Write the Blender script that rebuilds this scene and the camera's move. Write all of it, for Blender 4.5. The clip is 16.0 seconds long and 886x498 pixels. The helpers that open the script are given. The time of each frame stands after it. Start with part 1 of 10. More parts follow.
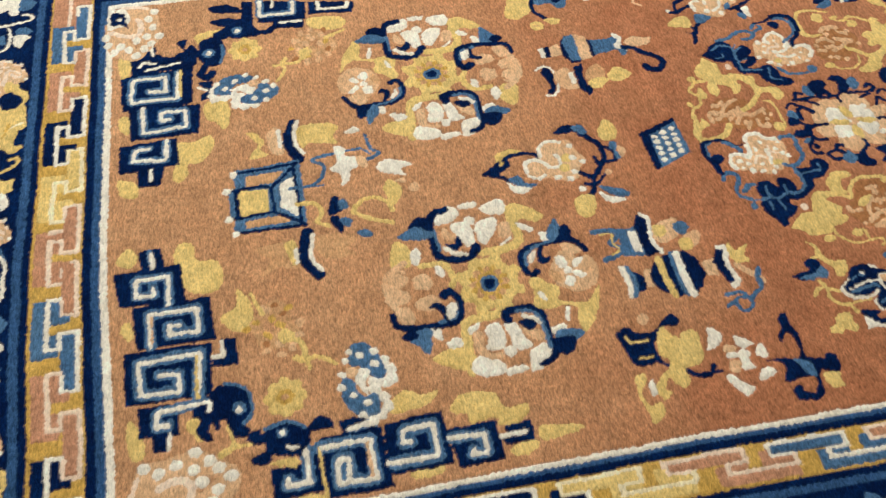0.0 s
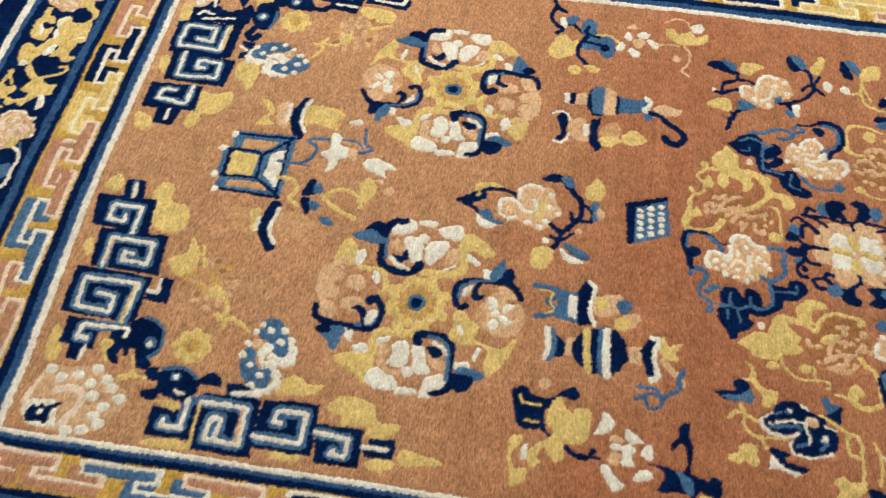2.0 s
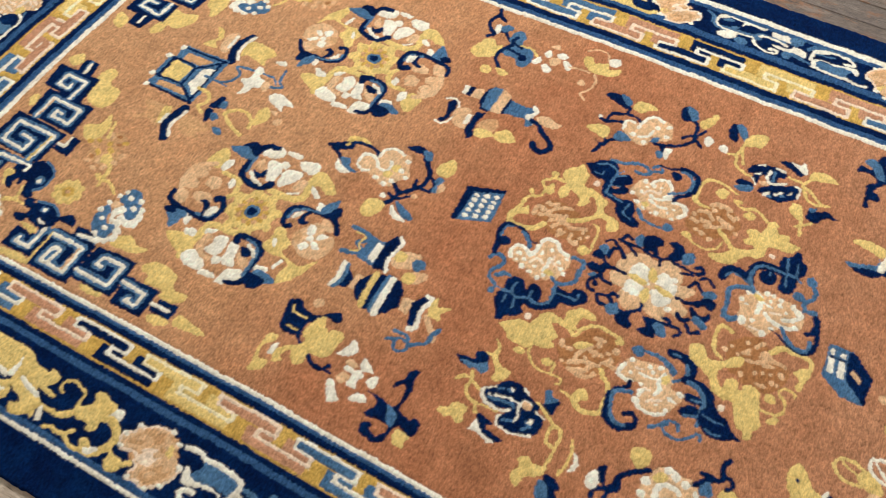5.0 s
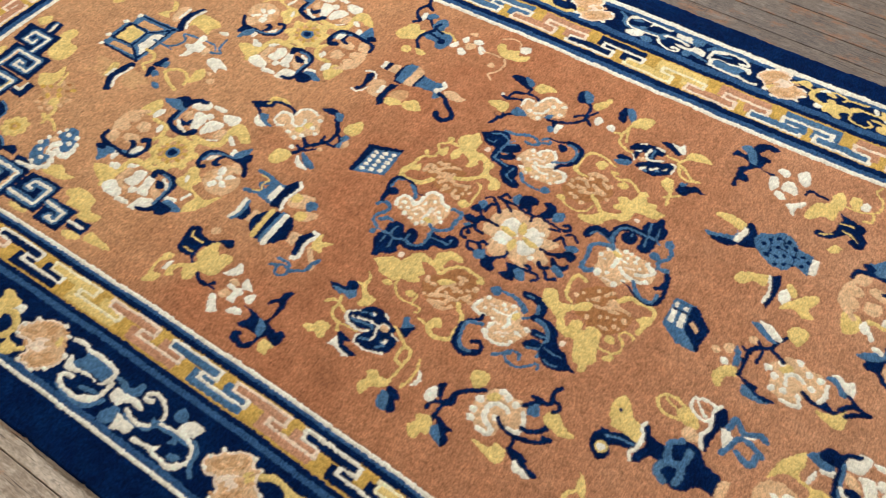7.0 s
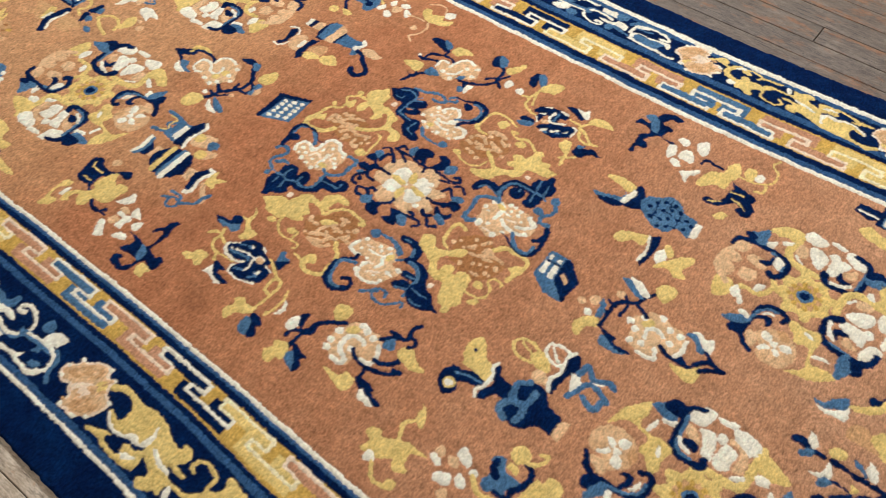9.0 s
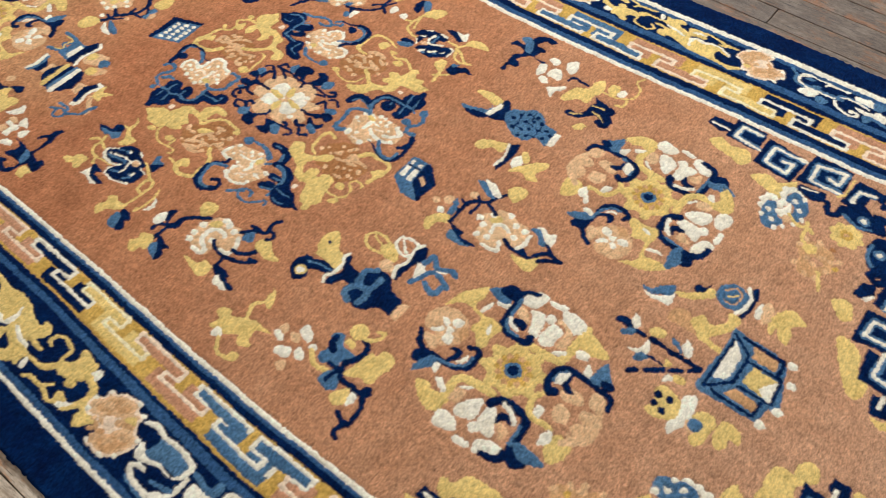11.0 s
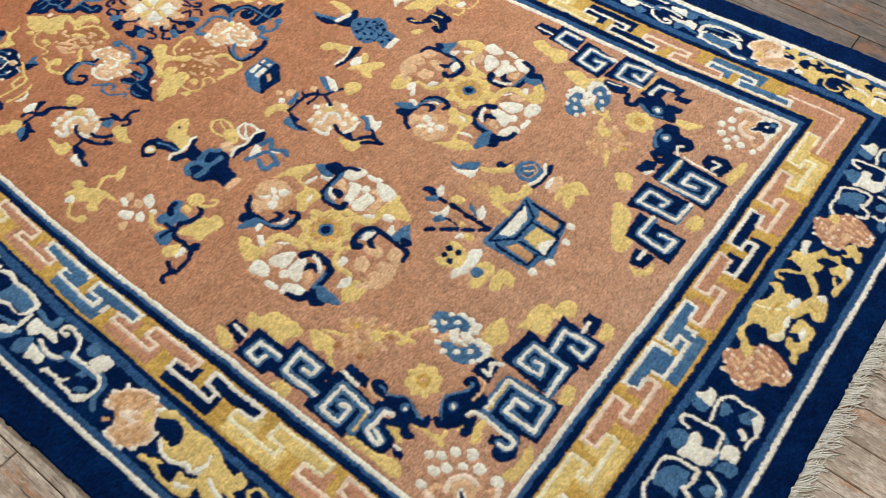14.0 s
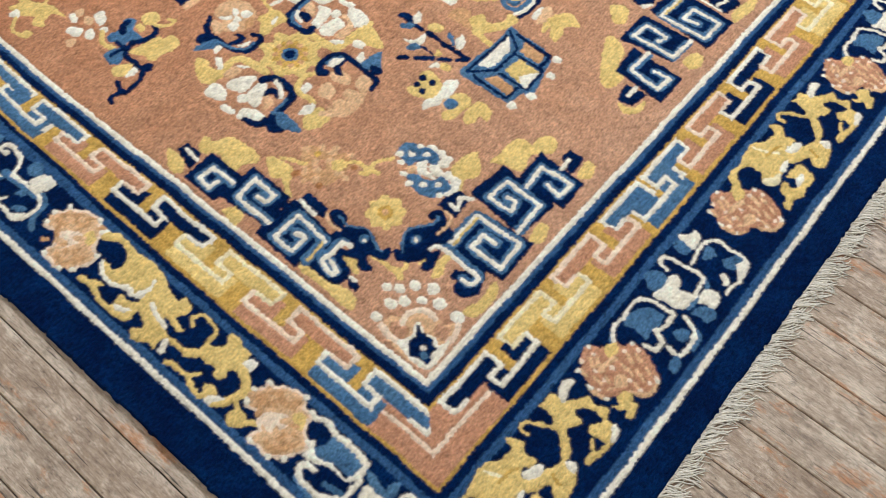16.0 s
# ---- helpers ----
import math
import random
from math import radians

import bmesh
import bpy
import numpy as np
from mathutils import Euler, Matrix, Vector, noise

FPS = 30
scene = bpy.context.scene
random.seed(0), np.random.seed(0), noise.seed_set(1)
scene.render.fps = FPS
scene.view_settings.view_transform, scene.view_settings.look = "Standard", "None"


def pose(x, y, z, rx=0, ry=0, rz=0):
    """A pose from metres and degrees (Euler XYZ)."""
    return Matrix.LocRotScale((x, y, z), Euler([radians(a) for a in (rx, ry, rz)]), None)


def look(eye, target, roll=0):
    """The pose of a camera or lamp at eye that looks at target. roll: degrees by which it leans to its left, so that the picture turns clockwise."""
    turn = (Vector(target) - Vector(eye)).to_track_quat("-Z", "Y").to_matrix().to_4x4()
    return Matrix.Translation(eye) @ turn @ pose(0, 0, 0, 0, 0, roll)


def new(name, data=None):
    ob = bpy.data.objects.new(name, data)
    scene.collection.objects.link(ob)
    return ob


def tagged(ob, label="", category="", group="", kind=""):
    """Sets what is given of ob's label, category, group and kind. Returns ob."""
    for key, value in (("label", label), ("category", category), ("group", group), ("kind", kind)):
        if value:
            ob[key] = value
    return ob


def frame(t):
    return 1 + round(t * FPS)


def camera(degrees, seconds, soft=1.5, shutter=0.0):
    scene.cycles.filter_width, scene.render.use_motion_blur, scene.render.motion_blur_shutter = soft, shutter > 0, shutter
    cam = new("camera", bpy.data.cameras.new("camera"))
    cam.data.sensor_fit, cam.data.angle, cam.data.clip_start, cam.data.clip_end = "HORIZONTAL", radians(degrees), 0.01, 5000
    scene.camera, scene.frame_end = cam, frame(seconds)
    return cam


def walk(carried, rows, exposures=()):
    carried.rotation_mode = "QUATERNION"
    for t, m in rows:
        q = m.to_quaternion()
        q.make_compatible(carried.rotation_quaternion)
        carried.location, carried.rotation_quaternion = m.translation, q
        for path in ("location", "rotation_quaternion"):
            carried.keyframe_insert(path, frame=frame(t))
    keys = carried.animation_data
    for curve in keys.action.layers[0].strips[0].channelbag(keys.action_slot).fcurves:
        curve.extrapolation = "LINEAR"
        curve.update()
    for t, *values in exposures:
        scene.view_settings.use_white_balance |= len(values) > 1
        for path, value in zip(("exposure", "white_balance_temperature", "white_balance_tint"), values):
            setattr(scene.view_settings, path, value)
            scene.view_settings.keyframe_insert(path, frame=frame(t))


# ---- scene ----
cam = camera(56.8, 16.0, soft=0.75)
PATH = [
    (0, (0.3, -0.259, 0.939), (0.505, 0.791, -0.751), 1.1),
    (0.5, (0.355, -0.239, 0.936), (0.486, 0.798, -0.769), 1.3),
    (1, (0.415, -0.273, 0.96), (0.461, 0.758, -0.753), 1.4),
    (1.5, (0.482, -0.283, 0.993), (0.438, 0.741, -0.725), 1.6),
    (2, (0.57, -0.238, 0.991), (0.427, 0.782, -0.724), 1.8),
    (2.5, (0.632, -0.201, 0.982), (0.398, 0.816, -0.724), 2.2),
    (3, (0.701, -0.226, 1.0), (0.381, 0.77, -0.704), 2.0),
    (3.5, (0.794, -0.29, 1.039), (0.409, 0.688, -0.663), 1.7),
    (4, (0.885, -0.348, 1.062), (0.448, 0.622, -0.632), 1.4),
    (4.5, (0.987, -0.324, 1.074), (0.515, 0.641, -0.613), 1.4),
    (5, (1.083, -0.262, 1.059), (0.578, 0.705, -0.618), 1.7),
    (5.2, (1.121, -0.241, 1.054), (0.603, 0.724, -0.62), 1.7),
    (7.3, (1.444, -0.32, 1.065), (0.786, 0.693, -0.529), 1.7),
    (7.5, (1.471, -0.296, 1.065), (0.802, 0.717, -0.525), 1.7),
    (8, (1.546, -0.238, 1.043), (0.852, 0.774, -0.536), 2.0),
    (8.2, (1.573, -0.222, 1.033), (0.871, 0.783, -0.547), 2.1),
    (10.3, (1.823, -0.342, 1.014), (1.087, 0.633, -0.569), 1.7),
    (10.5, (1.856, -0.316, 1.01), (1.126, 0.658, -0.577), 1.8),
    (11, (1.94, -0.247, 0.999), (1.221, 0.722, -0.596), 1.9),
    (11.5, (1.993, -0.208, 0.988), (1.286, 0.755, -0.615), 2.1),
    (12, (2.056, -0.238, 0.992), (1.354, 0.724, -0.615), 2.0),
    (12.5, (2.113, -0.298, 1.037), (1.419, 0.659, -0.576), 2.0),
    (13, (2.156, -0.311, 1.055), (1.466, 0.643, -0.561), 2.0),
    (13.5, (2.226, -0.29, 1.051), (1.539, 0.661, -0.568), 2.0),
    (14, (2.3, -0.26, 1.044), (1.618, 0.679, -0.585), 2.1),
    (14.5, (2.34, -0.248, 1.007), (1.67, 0.668, -0.64), 2.2),
    (15, (2.354, -0.24, 0.962), (1.704, 0.631, -0.717), 2.3),
    (15.5, (2.366, -0.243, 0.93), (1.745, 0.574, -0.787), 2.4),
    (16, (2.376, -0.247, 0.918), (1.795, 0.516, -0.836), 2.9),
]
walk(cam, [(t, look(eye, target, roll)) for t, eye, target, roll in PATH], [(0.0, -0.2, 6500, 10), (3.0, -0.17, 6500, 10), (5.0, -0.04, 6400, 10), (9.0, 0.0, 6350, 10), (12.0, 0.07, 6250, 10), (14.0, 0.13, 6050, 9), (16.0, 0.24, 5950, 10)])

# ---- light: a shop room under broad ceiling panels ----
world = bpy.data.worlds.new("world")
scene.world = world
world.use_nodes = True
world.node_tree.nodes["Background"].inputs["Color"].default_value = (0.9, 0.95, 1.0, 1)
world.node_tree.nodes["Background"].inputs["Strength"].default_value = 0.05
CEIL = 2.75
FLOOR_Z = -0.010
# the row beyond the rug is the brighter one, most of all at its west end
PANELS = [(-0.8, -0.6, 8.0), (-0.8, 2.3, 70.0), (1.1, -0.6, 6.0), (1.1, 2.3, 48.0), (3.1, -0.6, 5.0), (3.1, 2.3, 24.0)]
for px, py, power in PANELS:
    lamp = bpy.data.lights.new("ceiling_panel", "AREA")
    lamp.shape, lamp.size, lamp.size_y = "RECTANGLE", 1.0, 0.25
    lamp.energy, lamp.color = power, (0.935, 1.0, 1.05)
    new("ceiling_panel_light", lamp).matrix_world = look((px, py, CEIL - 0.06), (px, py, 0))


# ---- materials ----
def lin(r, g, b):
    return tuple((c / 255 / 12.92) if c < 10 else ((c / 255 + 0.055) / 1.055) ** 2.4 for c in (r, g, b))


class Nodes:
    """A small writer of node trees."""

    def __init__(self, name):
        self.mat = bpy.data.materials.new(name)
        self.mat.use_nodes = True
        self.tree = self.mat.node_tree
        self.bsdf = self.tree.nodes["Principled BSDF"]

    def add(self, kind, links=None, **values):
        n = self.tree.nodes.new(kind)
        for key, v in values.items():
            if key in n.inputs:
                n.inputs[key].default_value = v
            elif key == "operation":
                n.operation = v
            elif key == "data_type":
                n.data_type = v
            elif key == "blend_type":
                n.blend_type = v
            elif key == "attribute_name":
                n.attribute_name = v
        for key, src in (links or {}).items():
            self.tree.links.new(src, n.inputs[key])
        return n

    def link(self, src, key):
        self.tree.links.new(src, self.bsdf.inputs[key])

    def ramp(self, src, stops):
        n = self.add("ShaderNodeValToRGB", {"Fac": src})
        while len(n.color_ramp.elements) < len(stops):
            n.color_ramp.elements.new(0.5)
        for e, (p, c) in zip(n.color_ramp.elements, stops):
            e.position, e.color = p, (*c, 1)
        return n.outputs["Color"]

    def mix(self, fac, a, b, mode="MIX"):
        n = self.add("ShaderNodeMix", data_type="RGBA", blend_type=mode)
        for sock, v in ((n.inputs[0], fac), (n.inputs[6], a), (n.inputs[7], b)):
            if isinstance(v, bpy.types.NodeSocket):
                self.tree.links.new(v, sock)
            else:
                sock.default_value = v if not isinstance(v, tuple) else (*v, 1)
        return n.outputs[2]


def wool(name, rgb, warm, spread=0.16):
    """Knotted wool pile: every knot carries its dye; tufts, clumps and worn blotches vary it, with shade painted into
    the gaps where the tufts part.
    """
    n = Nodes(name)
    pos = n.add("ShaderNodeNewGeometry").outputs["Position"]
    stretch = n.add("ShaderNodeMapping", {"Vector": pos}, Scale=(1.0, 0.42, 0.3))
    tuft = n.add("ShaderNodeTexNoise", {"Vector": stretch.outputs[0]}, Scale=330.0, Detail=3.0, Roughness=0.72)
    part = n.add("ShaderNodeTexNoise", {"Vector": stretch.outputs[0]}, Scale=190.0, Detail=3.0, Roughness=0.65, Distortion=0.4)
    clump = n.add("ShaderNodeTexNoise", {"Vector": pos}, Scale=95.0, Detail=3.0, Roughness=0.6)
    blotch = n.add("ShaderNodeTexNoise", {"Vector": pos}, Scale=22.0, Detail=4.0, Roughness=0.6)
    base, faded = lin(*rgb), lin(*warm)
    col = n.add("ShaderNodeAttribute", attribute_name="dye").outputs["Color"]
    fac = lambda tex, lo, hi, top: n.add("ShaderNodeMapRange", {"Value": tex.outputs["Fac"]}, **{"From Min": lo, "From Max": hi, "To Min": 0.0, "To Max": top}).outputs[0]
    grey = lambda k: (k, k, k)
    col = n.mix(fac(blotch, 0.42, 0.70, 0.65), col, tuple(f / b for f, b in zip(faded, base)), "MULTIPLY")
    col = n.mix(fac(clump, 0.50, 0.74, 0.30), col, grey(1 - 2.6 * spread), "MULTIPLY")
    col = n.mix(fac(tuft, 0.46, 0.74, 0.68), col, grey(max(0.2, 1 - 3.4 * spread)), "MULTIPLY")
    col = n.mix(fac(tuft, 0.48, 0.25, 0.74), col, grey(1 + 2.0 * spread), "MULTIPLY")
    # darkens the dips between tufts, standing in for the shadow inside them
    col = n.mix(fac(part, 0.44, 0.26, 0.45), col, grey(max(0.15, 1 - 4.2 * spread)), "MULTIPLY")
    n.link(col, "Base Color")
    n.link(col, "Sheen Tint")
    n.bsdf.inputs["Roughness"].default_value = 0.95
    n.bsdf.inputs["Specular IOR Level"].default_value = 0.05
    n.bsdf.inputs["Sheen Weight"].default_value = 0.35
    n.bsdf.inputs["Sheen Roughness"].default_value = 0.4
    b1 = n.add("ShaderNodeBump", {"Height": tuft.outputs["Fac"]}, Strength=1.0, Distance=0.0023)
    b2 = n.add("ShaderNodeBump", {"Height": clump.outputs["Fac"], "Normal": b1.outputs[0]}, Strength=0.3, Distance=0.005)
    b3 = n.add("ShaderNodeBump", {"Height": part.outputs["Fac"], "Normal": b2.outputs[0]}, Strength=0.5, Distance=0.003)
    n.link(b3.outputs[0], "Normal")
    return n.mat


SALMON, YELLOW, GOLD, CREAM, NAVY, BLUE, PEACH, PINK, TAN, PALE, BLUSH, FADED, OLIVE, DEEP = range(14)
WOOL_DYE = [("salmon", (195, 139, 100), (206, 152, 112), 0.19), ("yellow", (238, 204, 127), (228, 190, 110), 0.13), ("gold", (212, 167, 83), (219, 178, 97), 0.15),
            ("cream", (250, 239, 217), (242, 226, 197), 0.09), ("navy", (3, 26, 66), (8, 44, 90), 0.31), ("blue", (76, 112, 146), (98, 132, 158), 0.21),
            ("peach", (236, 192, 146), (226, 172, 124), 0.14), ("rose", (201, 143, 108), (208, 154, 120), 0.16), ("tan", (217, 167, 118), (206, 150, 102), 0.15),
            ("pale_yellow", (252, 234, 190), (248, 224, 172), 0.09), ("blush", (250, 222, 192), (244, 208, 174), 0.09), ("faded_peach", (230, 184, 138), (220, 168, 120), 0.14),
            ("olive_tan", (177, 119, 74), (184, 128, 84), 0.16), ("deep_blue", (52, 86, 126), (64, 100, 138), 0.24)]
WOOL = [wool(name + "_wool", rgb, warm, spread) for name, rgb, warm, spread in WOOL_DYE]
COLOUR_WORD = [d[0].replace("_", " ") for d in WOOL_DYE]


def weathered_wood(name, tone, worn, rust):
    """Old softwood strips: grey, with pale raised grain, dark cracks and specks, worn orange patches; tone multiplies
    the whole colour, low where shade is put into it, worn is the share of the orange patches and rust their hues.
    """
    n = Nodes(name)
    rnd = n.add("ShaderNodeObjectInfo").outputs["Random"]
    far = n.add("ShaderNodeMath", {0: rnd}, operation="MULTIPLY")
    far.inputs[1].default_value = 37.0
    shift = n.add("ShaderNodeCombineXYZ", {"X": far.outputs[0], "Z": far.outputs[0]})
    pos = n.add("ShaderNodeVectorMath", {0: n.add("ShaderNodeNewGeometry").outputs["Position"], 1: shift.outputs[0]}, operation="ADD").outputs[0]
    scaled = lambda sx, sy: n.add("ShaderNodeMapping", {"Vector": pos}, Scale=(sx, sy, sy)).outputs[0]
    noise = lambda vec, scale, detail, rough=0.6, twist=0.0: n.add("ShaderNodeTexNoise", {"Vector": vec}, Scale=scale, Detail=detail, Roughness=rough, Distortion=twist).outputs["Fac"]
    span = lambda src, lo, hi, top: n.add("ShaderNodeMapRange", {"Value": src}, **{"From Min": lo, "From Max": hi, "To Max": top}).outputs[0]
    grain = noise(scaled(1.3, 11.0), 11.0, 8.0, 0.76, 1.4)
    fine = noise(scaled(1.6, 9.0), 60.0, 4.0, 0.7)
    cracks = noise(scaled(1.0, 26.0), 13.0, 3.0, 0.55)
    patch = noise(scaled(0.7, 1.8), 11.0, 8.0, 0.76)
    scuff = noise(scaled(0.8, 2.0), 16.0, 8.0, 0.78)
    speck = noise(scaled(1.0, 1.0), 120.0, 2.0)
    wear = noise(scaled(1.0, 1.7), 75.0, 6.0, 0.8)
    col = n.ramp(grain, [(0.28, lin(92, 75, 62)), (0.42, lin(142, 123, 106)), (0.55, lin(168, 151, 135)), (0.70, lin(200, 188, 175))])
    tint = n.ramp(rnd, [(0.0, lin(120, 113, 108)), (0.4, lin(168, 155, 138)), (0.7, lin(142, 124, 106)), (1.0, lin(186, 176, 162))])
    col = n.mix(0.38, col, tint)
    col = n.mix(span(patch, worn, worn + 0.07, 0.78), col, n.mix(fine, *rust))
    col = n.mix(span(scuff, 0.50, 0.62, 0.72), col, lin(206, 195, 182))
    col = n.mix(span(scuff, 0.46, 0.34, 0.6), col, lin(88, 72, 60))
    col = n.mix(span(fine, 0.50, 0.68, 0.50), col, lin(80, 66, 55))
    col = n.mix(span(wear, 0.53, 0.66, 0.6), col, lin(84, 72, 64))
    col = n.mix(span(wear, 0.46, 0.34, 0.5), col, lin(205, 196, 184))
    col = n.mix(span(cracks, 0.64, 0.68, 0.85), col, lin(44, 34, 28))
    col = n.mix(span(speck, 0.70, 0.76, 0.7), col, lin(52, 40, 32))
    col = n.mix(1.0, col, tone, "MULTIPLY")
    n.link(col, "Base Color")
    n.link(n.ramp(scuff, [(0.3, (0.42,) * 3), (0.7, (0.68,) * 3)]), "Roughness")
    bump = n.add("ShaderNodeBump", {"Height": grain}, Strength=0.6, Distance=0.002)
    deep = n.add("ShaderNodeBump", {"Height": cracks, "Normal": bump.outputs[0]}, Strength=0.4, Distance=-0.001)
    n.link(deep.outputs[0], "Normal")
    return n.mat


def plain(name, rgb, rough=0.8, scale=30.0, amount=0.12):
    n = Nodes(name)
    pos = n.add("ShaderNodeNewGeometry").outputs["Position"]
    tex = n.add("ShaderNodeTexNoise", {"Vector": pos}, Scale=scale, Detail=5.0)
    base = lin(*rgb)
    n.link(n.ramp(tex.outputs["Fac"], [(0.3, tuple(c * (1 - amount) for c in base)), (0.7, tuple(min(1, c * (1 + amount)) for c in base))]), "Base Color")
    n.bsdf.inputs["Roughness"].default_value = rough
    n.link(n.add("ShaderNodeBump", {"Height": tex.outputs["Fac"]}, Strength=0.2, Distance=0.002).outputs[0], "Normal")
    return n.mat


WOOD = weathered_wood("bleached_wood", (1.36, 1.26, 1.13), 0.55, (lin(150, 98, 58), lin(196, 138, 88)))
# browner copy for beyond the rug; its low tone paints in the shade there
SHADED_WOOD = weathered_wood("shaded_weathered_wood", (0.40, 0.34, 0.305), 0.525, (lin(196, 122, 64), lin(236, 168, 100)))
GAP = plain("dark_subfloor", (38, 30, 24))
PLASTER = plain("wall_plaster", (214, 208, 196), 0.9, 6.0, 0.05)
FRINGE = plain("fringe_cotton", (236, 226, 208), 0.9, 400.0, 0.15)


# ---- room ----
def box_mesh(name, x0, y0, z0, x1, y1, z1, bevel=0.0):
    bm = bmesh.new()
    bmesh.ops.create_cube(bm, size=1.0)
    for v in bm.verts:
        v.co = Vector(((x0 + x1) / 2 + v.co.x * (x1 - x0), (y0 + y1) / 2 + v.co.y * (y1 - y0), (z0 + z1) / 2 + v.co.z * (z1 - z0)))
    if bevel:
        bmesh.ops.bevel(bm, geom=[e for e in bm.edges if all(v.co.z > (z0 + z1) / 2 for v in e.verts)], offset=bevel, segments=1, affect="EDGES")
    me = bpy.data.meshes.new(name)
    bm.to_mesh(me)
    bm.free()
    return me


def setting(name, me, mat, label, category):
    me.materials.append(mat)
    return tagged(new(name, me), label, category, kind="structure")


X0, X1, Y0, Y1 = -2.2, 4.6, -2.4, 3.6
floor = setting("floor", box_mesh("floor", X0, Y0, FLOOR_Z - 0.06, X1, Y1, FLOOR_Z - 0.014), GAP,
                "weathered grey strip plank floor with worn orange patches", "floor")
for nm, b in (("wall_north", (X0 - 0.12, Y1, FLOOR_Z - 0.06, X1 + 0.12, Y1 + 0.12, CEIL)), ("wall_south", (X0 - 0.12, Y0 - 0.12, FLOOR_Z - 0.06, X1 + 0.12, Y0, CEIL)),
              ("wall_west", (X0 - 0.12, Y0, FLOOR_Z - 0.06, X0, Y1, CEIL)), ("wall_east", (X1, Y0, FLOOR_Z - 0.06, X1 + 0.12, Y1, CEIL))):
    setting(nm, box_mesh(nm, *b), PLASTER, "plain pale plastered wall closing the room", "wall")
setting("ceiling", box_mesh("ceiling", X0 - 0.12, Y0 - 0.12, CEIL, X1 + 0.12, Y1 + 0.12, CEIL + 0.1), PLASTER, "plain pale plastered ceiling over the room", "ceiling")


# ---- the rug: a grid of knots, each with its colour of wool and the motif it belongs to ----
KNOT = 0.0020
GX0, GY0, GX1, GY1 = -0.36, -0.27, 2.49, 1.25
NX, NY = int((GX1 - GX0) / KNOT), int((GY1 - GY0) / KNOT)
CX = GX0 + (np.arange(NX) + 0.5) * KNOT
CY = GY0 + (np.arange(NY) + 0.5) * KNOT
GXX, GYY = np.meshgrid(CX, CY)


def soft_noise(scale, amp, seed, stretch=1.0):
    """Smooth noise over the knots: a coarse random lattice, blended; stretch makes it longer along y."""
    r = np.random.RandomState(seed)
    nx, ny = int((GX1 - GX0) / scale) + 3, int((GY1 - GY0) / scale / stretch) + 3
    g = r.uniform(-1, 1, (ny, nx))
    fx, fy = (GXX - GX0) / scale, (GYY - GY0) / scale / stretch
    ix, iy = fx.astype(int), fy.astype(int)
    tx, ty = fx - ix, fy - iy
    tx, ty = tx * tx * (3 - 2 * tx), ty * ty * (3 - 2 * ty)
    return amp * ((g[iy, ix] * (1 - tx) + g[iy, ix + 1] * tx) * (1 - ty) + (g[iy + 1, ix] * (1 - tx) + g[iy + 1, ix + 1] * tx) * ty)


# hand-knotted wobble of every outline
fuzz = np.random.RandomState(6)
WX = GXX + fuzz.normal(0, 0.00045, GXX.shape) + soft_noise(0.0046, 0.0005, 15) + soft_noise(0.012, 0.0009, 11) + soft_noise(0.05, 0.0012, 12)
WY = GYY + fuzz.normal(0, 0.00045, GXX.shape) + soft_noise(0.0046, 0.0005, 16) + soft_noise(0.012, 0.0009, 13) + soft_noise(0.05, 0.0012, 14)

knot_colour = np.full((NY, NX), SALMON, np.int16)
knot_part = np.zeros((NY, NX), np.int32)
PARTS = [("field", "pile", SALMON)]
MOTIF_LABEL = {"field": "salmon wool ground of the rug, softly streaked"}


def window(x0, y0, x1, y1, pad=0.01):
    i0, i1 = max(0, int((x0 - pad - GX0) / KNOT)), min(NX, int((x1 + pad - GX0) / KNOT) + 1)
    j0, j1 = max(0, int((y0 - pad - GY0) / KNOT)), min(NY, int((y1 + pad - GY0) / KNOT) + 1)
    return slice(j0, j1), slice(i0, i1)


